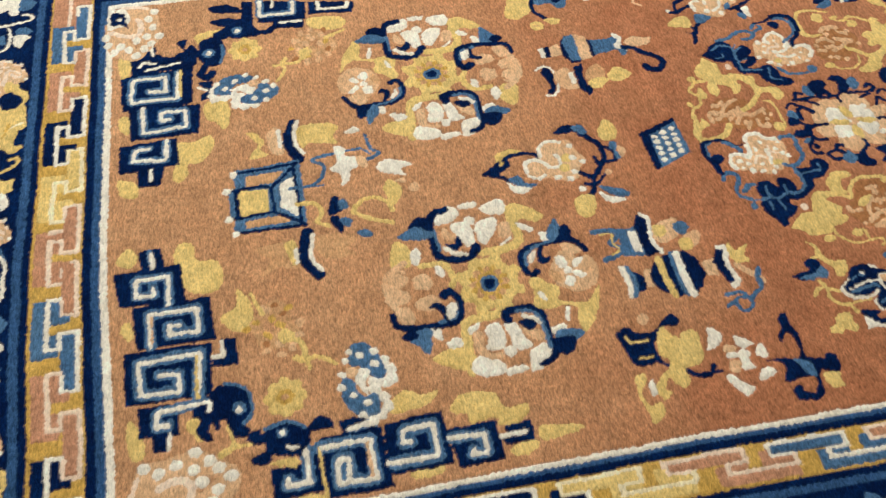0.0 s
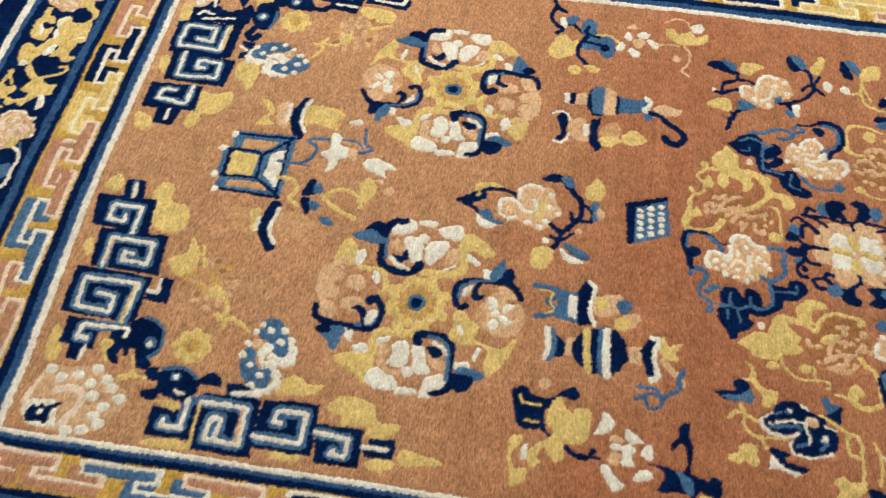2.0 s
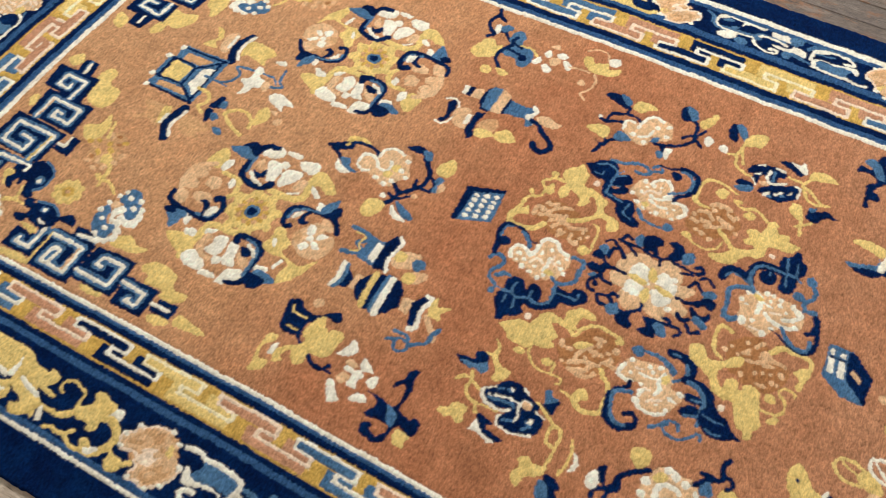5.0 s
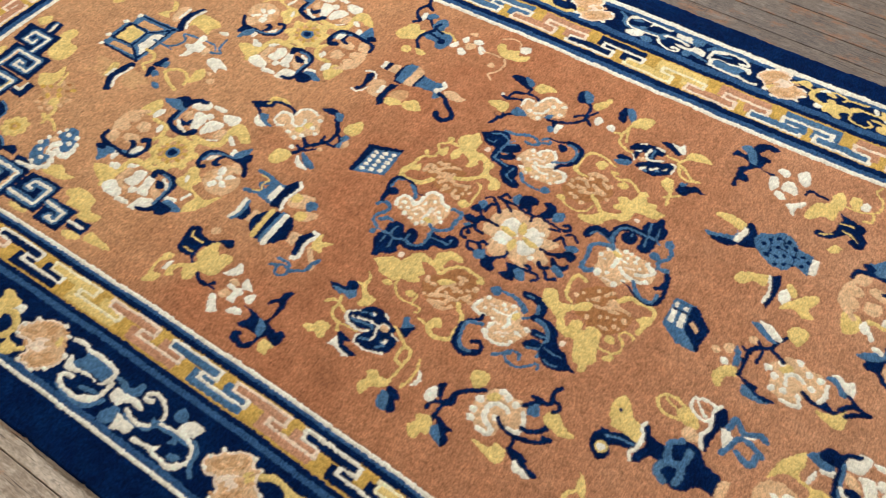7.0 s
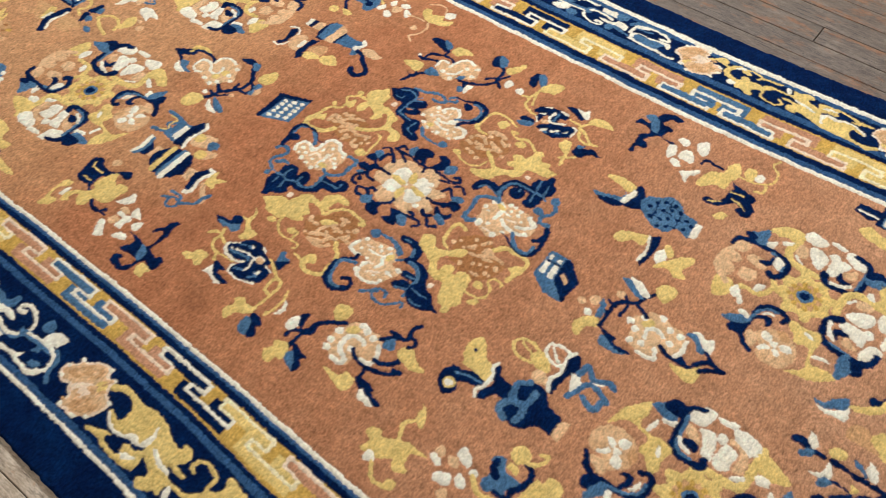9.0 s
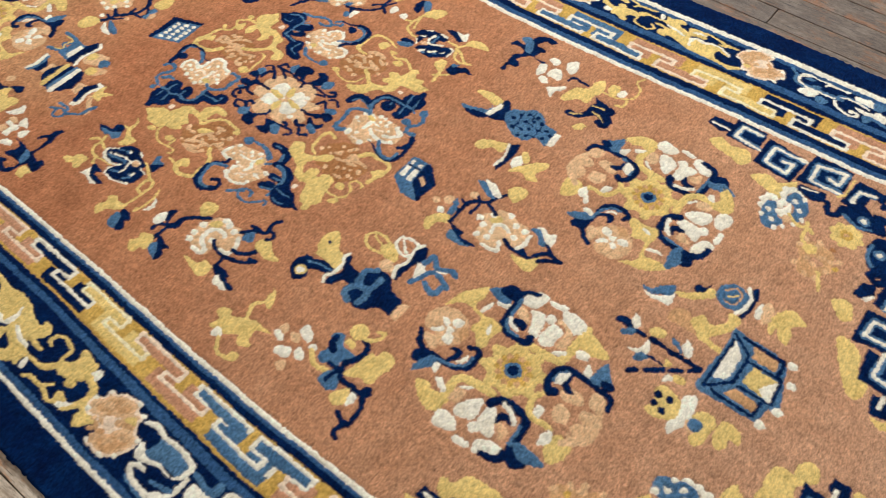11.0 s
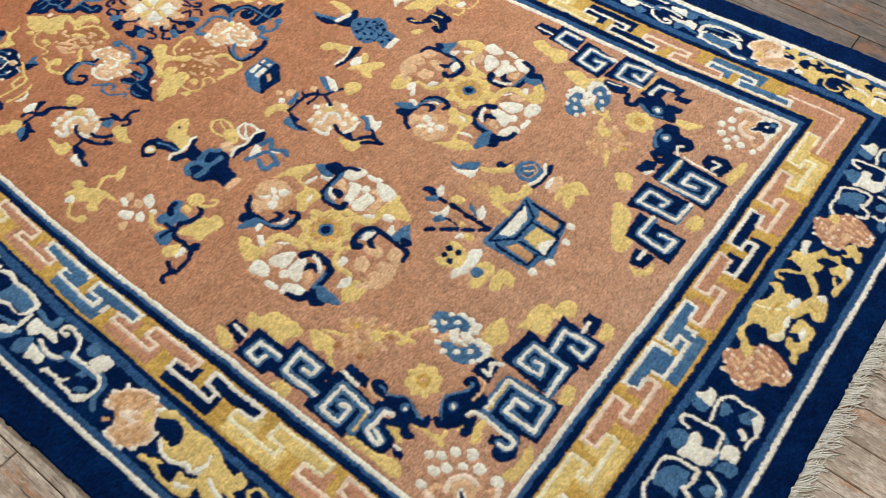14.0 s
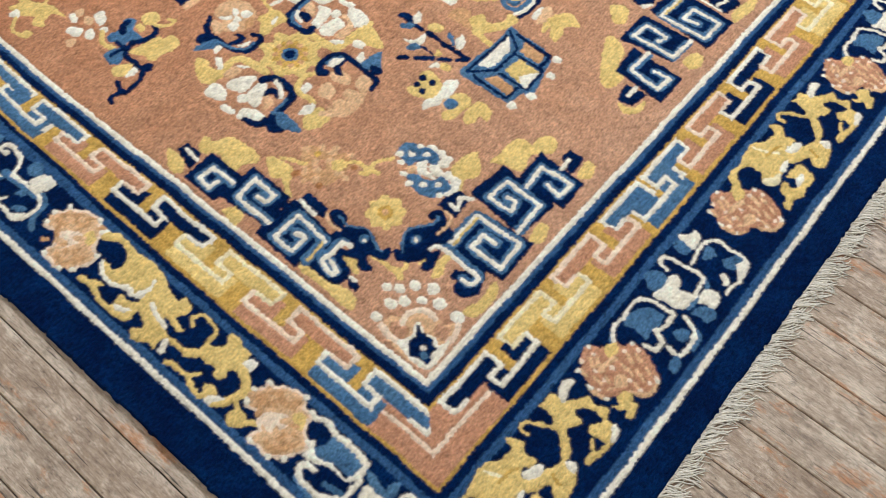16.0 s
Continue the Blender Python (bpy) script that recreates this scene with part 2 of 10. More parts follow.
class Motif:
    """Draws shapes into the knots. Shapes are given in millimetres round the motif's own origin; turn in degrees, flip mirrors x first."""

    def __init__(self, name, x, y, label="", turn=0.0, flip=False, sx=1.0, sy=1.0):
        base, k = name, 1
        while name in MOTIF_LABEL:
            name = f"{base}.{k:03d}"
            k += 1
        self.name, self.x, self.y = name, x, y
        MOTIF_LABEL[name] = label
        self.aim(turn, flip, sx, sy)

    def aim(self, turn=0.0, flip=False, sx=1.0, sy=1.0):
        c, s = math.cos(radians(turn)), math.sin(radians(turn))
        f = -1.0 if flip else 1.0
        self.m = np.array([[c * f * sx, -s * sy], [s * f * sx, c * sy]]) * 0.001
        self.inv = np.linalg.inv(self.m)

    def world(self, pts):
        return np.asarray(pts, float) @ self.m.T + (self.x, self.y)

    def local(self, pts, pad=6.0):
        """The window round these points, and its knots in the motif's millimetres."""
        p = np.asarray(pts, float)
        lo, hi = p.min(0) - pad, p.max(0) + pad
        box = self.world([(lo[0], lo[1]), (hi[0], lo[1]), (lo[0], hi[1]), (hi[0], hi[1])])
        w = window(*box.min(0), *box.max(0), pad=0.0)
        dx, dy = WX[w] - self.x, WY[w] - self.y
        return w, self.inv[0, 0] * dx + self.inv[0, 1] * dy, self.inv[1, 0] * dx + self.inv[1, 1] * dy

    def lay(self, w, mask, colour, name):
        knot_colour[w][mask] = colour
        knot_part[w][mask] = len(PARTS)
        PARTS.append((self.name, name, colour))

    def field(self, dist, w, colour, name, rim, rim_width):
        """A shape with signed distance dist, and a rim of another colour along its inside."""
        self.lay(w, dist < 0, colour, name)
        if rim is not None:
            self.lay(w, (dist < 0) & (dist > -rim_width), rim, name + "_outline")

    def disc(self, colour, name, x, y, r, ry=None, turn=0, rim=None, rim_width=3.0):
        ry = ry or r
        m = max(r, ry)
        w, px, py = self.local([(x - m, y - m), (x + m, y + m)])
        c, s = math.cos(radians(turn)), math.sin(radians(turn))
        u, v = (c * (px - x) + s * (py - y)) / r, (-s * (px - x) + c * (py - y)) / ry
        self.field((np.sqrt(u * u + v * v) - 1) * min(r, ry), w, colour, name, rim, rim_width)

    def bloom(self, colour, name, x, y, r, lobes, depth=0.18, turn=0, squash=1.0, rim=None, rim_width=3.0):
        """A flower head with a scalloped outline."""
        w, px, py = self.local([(x - r * 1.2, y - r * 1.2), (x + r * 1.2, y + r * 1.2)])
        u, v = px - x, (py - y) / squash
        a = np.arctan2(v, u) - radians(turn)
        edge = r * (1 - depth + depth * np.abs(np.cos(a * lobes / 2)) * 1.2)
        self.field(np.sqrt(u * u + v * v) - edge, w, colour, name, rim, rim_width)

    def line(self, colour, name, width, *pts, end=None, curve=True, rim=None, rim_width=2.5):
        """A stroke through points; its width goes from width to end."""
        p = np.asarray(pts, float)
        if curve and len(p) > 2:
            p = smooth(p, 6)
        end = width if end is None else end
        ww = np.linspace(width, end, len(p)) / 2
        w, px, py = self.local(p, 4 + max(width, end) / 2)
        best = np.full(px.shape, 1e9)
        for k in range(len(p) - 1):
            ax, ay = p[k]
            bx, by = p[k + 1] - p[k]
            t = np.clip(((px - ax) * bx + (py - ay) * by) / max(1e-9, bx * bx + by * by), 0, 1)
            d = np.hypot(px - ax - t * bx, py - ay - t * by) - (ww[k] + t * (ww[k + 1] - ww[k]))
            best = np.minimum(best, d)
        self.field(best, w, colour, name, rim, rim_width)

    def patch(self, colour, name, *pts, curve=True, rim=None, rim_width=3.0):
        """A filled outline through points."""
        p = np.asarray(pts, float)
        if curve:
            p = smooth(np.vstack([p, p[:1]]), 5, closed=True)
        w, px, py = self.local(p)
        inside = np.zeros(px.shape, bool)
        best = np.full(px.shape, 1e9)
        q = np.roll(p, -1, 0)
        for (ax, ay), (bx, by) in zip(p, q):
            if ay != by:
                inside ^= ((ay > py) != (by > py)) & (px < (bx - ax) * (py - ay) / (by - ay) + ax)
            if rim is not None:
                ex, ey = bx - ax, by - ay
                t = np.clip(((px - ax) * ex + (py - ay) * ey) / max(1e-9, ex * ex + ey * ey), 0, 1)
                best = np.minimum(best, np.hypot(px - ax - t * ex, py - ay - t * ey))
        if rim is None:
            best = np.ones(px.shape)
        self.field(np.where(inside, -best, best), w, colour, name, rim, rim_width)


def smooth(p, steps, closed=False):
    """Points along a Catmull-Rom curve through p."""
    if closed:
        ext = np.vstack([p[-2], p, p[1]])
    else:
        ext = np.vstack([2 * p[0] - p[1], p, 2 * p[-1] - p[-2]])
    t = np.linspace(0, 1, steps, endpoint=False)[:, None]
    out = []
    for k in range(1, len(ext) - 2):
        a, b, c, d = ext[k - 1], ext[k], ext[k + 1], ext[k + 2]
        out.append(0.5 * (2 * b + (c - a) * t + (2 * a - 5 * b + 4 * c - d) * t ** 2 + (3 * b - a - 3 * c + d) * t ** 3))
    return np.vstack(out + [ext[-2][None]])


# ---- borders: depth outside the white guard line, brought to one common scale on all four sides ----
NOMINAL = [0, 0.009, 0.016, 0.026, 0.093, 0.100, 0.111, 0.187, 0.197, 0.204, 0.246]
SIDE_DEPTH = {
    "near": [0, 0.007, 0.013, 0.022, 0.070, 0.079, 0.088, 0.182, 0.191, 0.197, 0.255],
    "near_right": [0, 0.008, 0.014, 0.025, 0.091, 0.101, 0.110, 0.187, 0.197, 0.204, 0.251],
    "east": [0, 0.008, 0.015, 0.026, 0.097, 0.109, 0.119, 0.226, 0.236, 0.243, 0.283],
    "west": [0, 0.010, 0.021, 0.033, 0.100, 0.110, 0.122, 0.232, 0.241, 0.253, 0.298],
    "far": [0, 0.010, 0.021, 0.036, 0.100, 0.111, 0.126, 0.190, 0.201, 0.214, 0.268]}
BAND_COLOUR = [CREAM, DEEP, NAVY, GOLD, NAVY, DEEP, NAVY, DEEP, CREAM, NAVY]
BAND_NAME = ["cream_guard_line", "blue_guard_line", "navy_guard_line", "key_fret_band", "navy_stripe", "blue_stripe", "flower_scroll_band", "blue_stripe_outer",
             "cream_stripe_outer", "navy_edge_band"]


def near_line(x):
    return np.interp(x, [-0.3, 0.03, 0.35, 0.65, 0.9, 1.1, 1.3, 1.5, 1.75, 2.1, 2.5], [0.001, 0.005, 0.012, 0.017, 0.017, 0.012, 0.004, 0.0, 0.005, 0.007, 0.006])


def far_line(x):
    return np.interp(x, [-0.4, 0.6, 0.82, 1.3, 1.5, 1.7, 1.9, 2.0, 2.1, 2.2, 2.6], [0.880, 0.885, 0.894, 0.895, 0.901, 0.912, 0.918, 0.927, 0.936, 0.944, 0.946])


def west_line(y):
    return np.interp(y, [-0.3, 0.0, 0.12, 0.27, 0.4, 0.6, 0.9, 1.2], [-0.004, -0.009, -0.015, -0.027, -0.034, -0.037, -0.041, -0.044])


def east_line(y):
    return 2.167 + 0.015 * y


def nominal_depth(side, d):
    return np.interp(d, [-1] + SIDE_DEPTH[side] + [SIDE_DEPTH[side][-1] + 1], [-1] + NOMINAL + [NOMINAL[-1] + 1])


# the guard lines run straighter than the motifs
SX, SY = GXX + fuzz.normal(0, 0.00045, GXX.shape) + soft_noise(0.05, 0.0012, 12), GYY + fuzz.normal(0, 0.00045, GXX.shape) + soft_noise(0.05, 0.0012, 14)
SHIFT = np.clip((SX - 1.1) / 0.7, 0, 1)
levels = np.stack([(1 - SHIFT) * nominal_depth("near", near_line(SX) - SY) + SHIFT * nominal_depth("near_right", near_line(SX) - SY), nominal_depth("far", SY - far_line(SX)),
                   nominal_depth("west", west_line(SY) - SX), nominal_depth("east", SX - east_line(SY))])
SIDE_NOW = np.argmax(levels, 0)
level = np.max(levels, 0)
level = level + soft_noise(0.009, 0.0004, 21)
inside = np.pad((level < NOMINAL[-1]).astype(int), 1)
RUG_HERE = sum(inside[1 + j:1 + j + NY, 1 + i:1 + i + NX] for j in (-1, 0, 1) for i in (-1, 0, 1)) >= 5
everywhere = (slice(0, NY), slice(0, NX))
for k, (colour, name) in enumerate(zip(BAND_COLOUR, BAND_NAME)):
    band = Motif(name, 0, 0, name.replace("_", " ") + " of knotted wool")
    band.lay(everywhere, (level >= NOMINAL[k]) & (level < (NOMINAL[k + 1] if k < 9 else 9.0)), colour, "pile")

# ---- motifs, in millimetres round their own origins ----


def roundel_heart(m):
    """Eight ruffled petals round a small blue eye."""
    m.bloom(TAN, "inner_petal", 0, 0, 38, 8, 0.14)
    for k in range(8):
        a = radians(45 * k + 22)
        m.bloom(YELLOW, "petal", 35 * math.cos(a), 35 * math.sin(a), 13, 3, turn=45 * k + 22, depth=0.3)
        m.disc(GOLD, "inner_petal", 23 * math.cos(a), 23 * math.sin(a), 6, 4, turn=45 * k + 22)
    m.bloom(GOLD, "eye", 0, 0, 18, 8)
    m.disc(BLUE, "eye", 0, 0, 13)
    m.disc(NAVY, "eye", 0, 0, 8)


def roundel_south(m):
    m.line(YELLOW, "frame", 13, (5, -47), (-37, -51), (-45, -66), (-46, -95), (-48, -122))
    m.patch(YELLOW, "leaf", (-93, -99), (-71, -87), (-47, -91), (-39, -113), (-61, -118))
    m.patch(CREAM, "petal", (-19, -64), (-2, -59), (4, -75), (-1, -97), (-22, -95), (-19, -81))
    m.patch(CREAM, "petal", (6, -60), (20, -64), (27, -86), (36, -98), (15, -102), (8, -83))
    m.disc(CREAM, "petal", 5, -102, 8)
    m.patch(CREAM, "petal", (-47, -118), (-36, -102), (-13, -109), (-4, -125), (-21, -132), (-38, -129))
    m.patch(CREAM, "petal", (25, -127), (31, -104), (53, -100), (59, -120), (42, -131), (26, -133))
    m.patch(CREAM, "petal", (-4, -125), (14, -122), (23, -129), (-4, -134))
    m.patch(PEACH, "petal", (-36, -72), (-24, -69), (-24, -94), (-17, -103), (-6, -102), (-6, -110), (-34, -101))
    m.patch(PEACH, "petal", (29, -69), (49, -80), (51, -95), (38, -91), (28, -80))
    m.patch(CREAM, "vein", (-41, -63), (-25, -54), (-28, -63), (-39, -71))
    m.patch(CREAM, "petal", (-72, -77), (-57, -73), (-52, -84), (-67, -88))
    m.patch(CREAM, "petal", (63, -79), (81, -75), (83, -84), (65, -88))
    m.line(NAVY, "scroll_hook", 12.9, (12, -58), (11, -48), (41, -45), (57, -56), (59, -88), (59, -117), (40, -126), end=8)
    m.line(BLUE, "scroll_hook", 5.5, (26, -49), (42, -50), (53, -62), (56, -104))
    m.patch(NAVY, "scroll_curl", (24, -62), (44, -61), (49, -69), (38, -77), (28, -72))
    m.line(CREAM, "scroll_light", 6, (33, -56), (46, -61), (52, -68))
    m.patch(BLUE, "leaf", (66, -89), (79, -82), (106, -91), (91, -103), (72, -101))
    m.patch(NAVY, "leaf", (61, -95), (91, -96), (88, -111), (76, -120), (64, -114))


def roundel_east(m):
    m.patch(YELLOW, "leaf", (141, -26), (136, -50), (132, -64), (110, -92), (103, -76), (106, -54), (87, -49), (67, -52), (51, -45), (55, -23), (52, -7), (62, 1), (75, -13), (89, -22), (84, -39), (100, -46), (123, -47))
    m.patch(FADED, "petal", (149, 0), (141, -22), (121, -32), (98, -27), (83, -7), (85, 11), (96, 27), (110, 33), (124, 19), (141, 19))
    m.patch(CREAM, "light", (96, -52), (92, -69), (88, -75), (86, -66), (91, -51))
    m.patch(CREAM, "light", (66, -27), (69, -41), (62, -36), (60, -25))
    m.patch(CREAM, "light", (90, 68), (96, 49), (84, 55), (81, 68))
    m.patch(CREAM, "light", (77, 77), (72, 70), (60, 78), (59, 85))
    m.patch(CREAM, "petal", (130, -9), (120, -12), (114, -2), (121, 0))
    m.patch(CREAM, "petal", (115, -12), (108, -23), (99, -19), (104, -5))
    m.patch(CREAM, "petal", (132, 17), (121, 4), (115, 8), (122, 18))
    m.patch(CREAM, "petal", (113, 6), (112, -2), (102, -1), (106, 8))
    m.patch(CREAM, "petal", (110, 18), (108, 7), (97, 10), (95, 24), (104, 25))
    m.patch(PEACH, "petal", (133, 33), (132, 25), (116, 25), (106, 40), (116, 44))
    m.patch(TAN, "petal", (97, -3), (93, -16), (81, -5), (85, 8))
    m.line(NAVY, "scroll_hook", 9.5, (141, 28), (131, 43), (118, 50), (91, 49), (66, 47), (50, 34), (50, 16), (57, 4), (67, 8))
    m.line(BLUE, "scroll_hook", 5, (94, 51), (71, 46), (56, 34), (55, 20))
    m.patch(CREAM, "scroll_light", (72, 40), (67, 30), (62, 20), (59, 30), (65, 38))
    m.patch(NAVY, "scroll_curl", (90, 28), (84, 19), (72, 21), (70, 32), (77, 44), (84, 44), (79, 33), (82, 27))
    m.patch(NAVY, "leaf", (127, 65), (125, 52), (110, 45), (105, 56), (110, 70), (122, 73))
    m.patch(BLUE, "leaf", (110, 88), (113, 72), (103, 52), (94, 51), (92, 65), (102, 78))


def roundel_north(m):
    m.line(YELLOW, "frame", 13, (49, 97), (54, 66), (41, 51), (2, 48))
    m.patch(YELLOW, "leaf", (44, 113), (65, 120), (96, 95), (82, 86), (66, 94), (50, 87))
    m.patch(CREAM, "petal", (-35, 100), (-12, 101), (-5, 85), (-7, 65), (-18, 62), (-27, 79))
    m.patch(CREAM, "petal", (0, 95), (24, 103), (30, 92), (19, 73), (7, 62), (0, 71))
    m.disc(CREAM, "petal", -7, 102, 8)
    m.patch(CREAM, "petal", (-56, 104), (-47, 125), (-25, 130), (-21, 113), (-37, 103))
    m.patch(CREAM, "petal", (-18, 131), (6, 133), (5, 124), (-15, 123))
    m.patch(CREAM, "petal", (11, 124), (40, 131), (47, 116), (37, 105), (17, 110))
    m.patch(PEACH, "petal", (32, 90), (45, 91), (44, 68), (28, 70))
    m.line(CREAM, "vein", 4, (28, 57), (42, 66))
    m.patch(PEACH, "petal", (-45, 97), (-34, 83), (-28, 81), (-32, 74), (-49, 78))
    m.patch(CREAM, "petal", (56, 89), (71, 81), (67, 74), (56, 80))
    m.line(NAVY, "scroll_hook", 11.2, (-37, 126), (-57, 120), (-63, 95), (-60, 57), (-48, 46), (-19, 45), (-8, 55), (-6, 60), end=14)
    m.line(BLUE, "scroll_hook", 5, (-60, 105), (-56, 62))
    m.patch(NAVY, "scroll_curl", (-47, 71), (-36, 68), (-28, 81), (-23, 65), (-36, 57))
    m.line(CREAM, "scroll_light", 7, (-48, 63), (-36, 53), (-21, 50))
    m.patch(NAVY, "leaf", (-92, 105), (-79, 119), (-62, 111), (-59, 95), (-81, 96))
    m.patch(BLUE, "leaf", (-110, 91), (-86, 103), (-63, 91), (-68, 82), (-97, 84))


def roundel_west(m):
    m.patch(YELLOW, "leaf", (-126, 57), (-117, 83), (-101, 78), (-94, 59), (-102, 41), (-124, 44))
    m.line(YELLOW, "frame", 9, (-86, 41), (-56, 40), (-46, 17), (-52, 2))
    m.line(PEACH, "petal", 10, (-109, 49), (-135, 28), (-137, 1), (-129, -17))
    m.patch(CREAM, "petal", (-87, -53), (-78, -54), (-76, -74), (-88, -65))
    m.patch(CREAM, "petal", (-98, 58), (-87, 70), (-82, 55), (-92, 42))
    m.patch(CREAM, "petal", (-67, 39), (-57, 34), (-57, 19), (-67, 24))
    m.patch(PEACH, "petal", (-140, 31), (-116, 39), (-106, 26), (-114, 11), (-135, 10))
    m.patch(PEACH, "petal", (-103, 21), (-83, 28), (-74, 15), (-80, 1), (-99, 5))
    m.patch(PEACH, "petal", (-102, -13), (-79, -7), (-69, -16), (-77, -28), (-98, -26))
    m.patch(PEACH, "petal", (-131, -23), (-113, -19), (-105, -37), (-114, -48), (-125, -39))
    m.patch(PEACH, "petal", (-141, 7), (-112, 6), (-109, -10), (-132, -14))
    m.line(SALMON, "vein", 3, (-115, 32), (-102, 20), (-102, -10), (-109, -19))
    m.line(SALMON, "vein", 3, (-111, 7), (-80, -1))
    m.line(NAVY, "scroll_hook", 8.6, (-134, -28), (-128, -46), (-98, -50), (-63, -51), (-47, -40), (-46, -16), (-55, -4), (-63, -9), end=13)
    m.line(BLUE, "scroll_hook", 5.5, (-75, -47), (-56, -42), (-50, -24))
    m.patch(NAVY, "scroll_curl", (-86, -23), (-74, -18), (-62, -28), (-63, -47), (-70, -43), (-73, -31))
    m.patch(CREAM, "scroll_light", (-63, -26), (-54, -21), (-52, -37), (-65, -45))
    m.patch(BLUE, "leaf", (-122, -64), (-105, -54), (-89, -55), (-90, -70), (-96, -91), (-110, -76))
    m.patch(NAVY, "leaf", (-127, -60), (-113, -53), (-104, -62), (-119, -69))


def roundel(x, y, *quarters):
    """Four flowers round a heart, each with its own turn."""
    m = Motif("roundel", x, y, "round medallion of cream and gold flowers with navy scroll hooks")
    roundel_heart(m)
    for draw, turn, flip in quarters:
        m.aim(turn, flip)
        draw(m)


def corner_fret(x, y, **how):
    m = Motif("corner_fret", x, y, "stepped navy key fret with paired creature heads, yellow leaves and a peach blossom", **how)
    m.patch(YELLOW, "leaf", (60, 341), (68, 361), (86, 357), (91, 330), (116, 327), (127, 299), (113, 277), (81, 284), (68, 314))
    m.patch(YELLOW, "leaf", (120, 240), (141, 253), (141, 276), (152, 269), (162, 245), (158, 220), (139, 214), (124, 227))
    m.patch(YELLOW, "leaf", (-16, 346), (1, 365), (12, 349), (6, 333), (-8, 337))
    m.patch(YELLOW, "leaf", (-7, 241), (3, 252), (11, 234), (3, 225))
    m.patch(YELLOW, "leaf", (5, 102), (9, 118), (24, 89), (25, 68), (11, 67))
    m.patch(YELLOW, "leaf", (320, 88), (339, 97), (360, 89), (379, 92), (364, 76), (350, 72), (319, 72))
    m.patch(YELLOW, "leaf", (389, 67), (405, 82), (445, 79), (454, 58), (480, 57), (481, 45), (462, 34), (444, 37), (441, 48), (411, 44), (409, 57), (395, 59))
    m.patch(YELLOW, "leaf", (450, 4), (467, 11), (486, 8), (478, -1), (458, -6))
    m.patch(YELLOW, "leaf", (489, 25), (505, 25), (542, 19), (534, 13), (492, 9))
    m.patch(YELLOW, "leaf", (330, -3), (366, 2), (368, -7), (339, -11))
    m.patch(YELLOW, "leaf", (177, -14), (212, -9), (232, -12), (229, -20), (180, -22))
    m.patch(YELLOW, "leaf", (74, 100), (85, 108), (91, 94), (81, 87))
    m.patch(NAVY, "fret_block", (-20, 327), (69, 329), (77, 270), (-9, 273), curve=False)
    m.patch(NAVY, "fret_block", (12, 358), (44, 359), (49, 326), (17, 327), curve=False)
    m.patch(NAVY, "fret_block", (7, 271), (108, 273), (113, 209), (14, 210), curve=False)
    m.patch(NAVY, "fret_block", (-3, 208), (107, 206), (107, 133), (2, 135), curve=False)
    m.patch(NAVY, "fret_block", (16, 130), (123, 132), (126, 120), (66, 115), (67, 89), (19, 92), curve=False)
    m.patch(NAVY, "fret_block", (33, 96), (51, 95), (52, 71), (35, 73), curve=False)
    m.patch(NAVY, "fret_block", (118, 208), (138, 207), (140, 169), (109, 171), (109, 184), (122, 185), curve=False)
    m.patch(NAVY, "fret_block", (170, 29), (206, 30), (204, 47), (224, 50), (231, -7), (173, -9), curve=False)
    m.patch(NAVY, "fret_block", (228, 56), (304, 60), (308, -16), (234, -19), curve=False)
    m.patch(NAVY, "fret_block", (254, 75), (298, 78), (301, 59), (256, 55), curve=False)
    m.patch(NAVY, "fret_block", (306, 61), (379, 65), (383, 0), (306, -2), curve=False)
    m.patch(NAVY, "fret_block", (379, 42), (441, 45), (442, -6), (388, -8), curve=False)
    m.patch(NAVY, "fret_block", (441, 25), (450, 26), (449, 34), (482, 37), (482, 11), (448, 10), (444, 15), curve=False)
    m.line(BLUE, "fret_shade", 13, (55, 272), (53, 313), (12, 312), (12, 287), (35, 286), (33, 301), curve=False)
    m.line(CREAM, "fret_line", 6, (54, 269), (53, 313), (12, 312), (12, 287), (35, 286), (33, 299), curve=False)
    m.line(BLUE, "fret_shade", 15, (32, 212), (30, 258), (90, 258), (92, 225), (55, 225), (55, 238), (68, 237), curve=False)
    m.line(CREAM, "fret_line", 6, (32, 211), (30, 258), (90, 258), (92, 225), (55, 225), (55, 238), (68, 237), curve=False)
    m.line(PEACH, "fret_line", 3, (34, 217), (33, 254), curve=False)
    m.line(BLUE, "fret_shade", 16, (90, 134), (92, 193), (16, 191), (20, 147), (67, 144), (65, 168), (43, 170), curve=False)
    m.line(CREAM, "fret_line", 6, (90, 132), (92, 193), (16, 191), (20, 147), (67, 144), (65, 168), (43, 170), curve=False)
    m.line(YELLOW, "fret_line", 4, (88, 133), (88, 190), curve=False)
    m.line(BLUE, "fret_shade", 14, (102, 124), (39, 121), (39, 104), (54, 104), curve=False)
    m.line(CREAM, "fret_line", 6, (102, 125), (39, 121), (39, 104), (54, 104), curve=False)
    m.line(BLUE, "fret_shade", 9, (28, 354), (32, 331), curve=False)
    m.line(CREAM, "fret_line", 5, (30, 351), (32, 329), curve=False)
    m.line(CREAM, "fret_line", 5, (54, 92), (54, 73), curve=False)
    m.line(CREAM, "fret_line", 6, (120, 204), (122, 185), (109, 185), curve=False)
    m.line(BLUE, "fret_shade", 14, (196, 51), (212, 51), (215, 6), (189, 6), (191, 15), curve=False)
    m.line(CREAM, "fret_line", 6, (193, 52), (212, 51), (215, 6), (189, 6), (191, 15), curve=False)
    m.line(BLUE, "fret_shade", 16, (228, 45), (289, 46), (289, -2), (248, -2), (249, 27), (261, 27), (260, 1), curve=False)
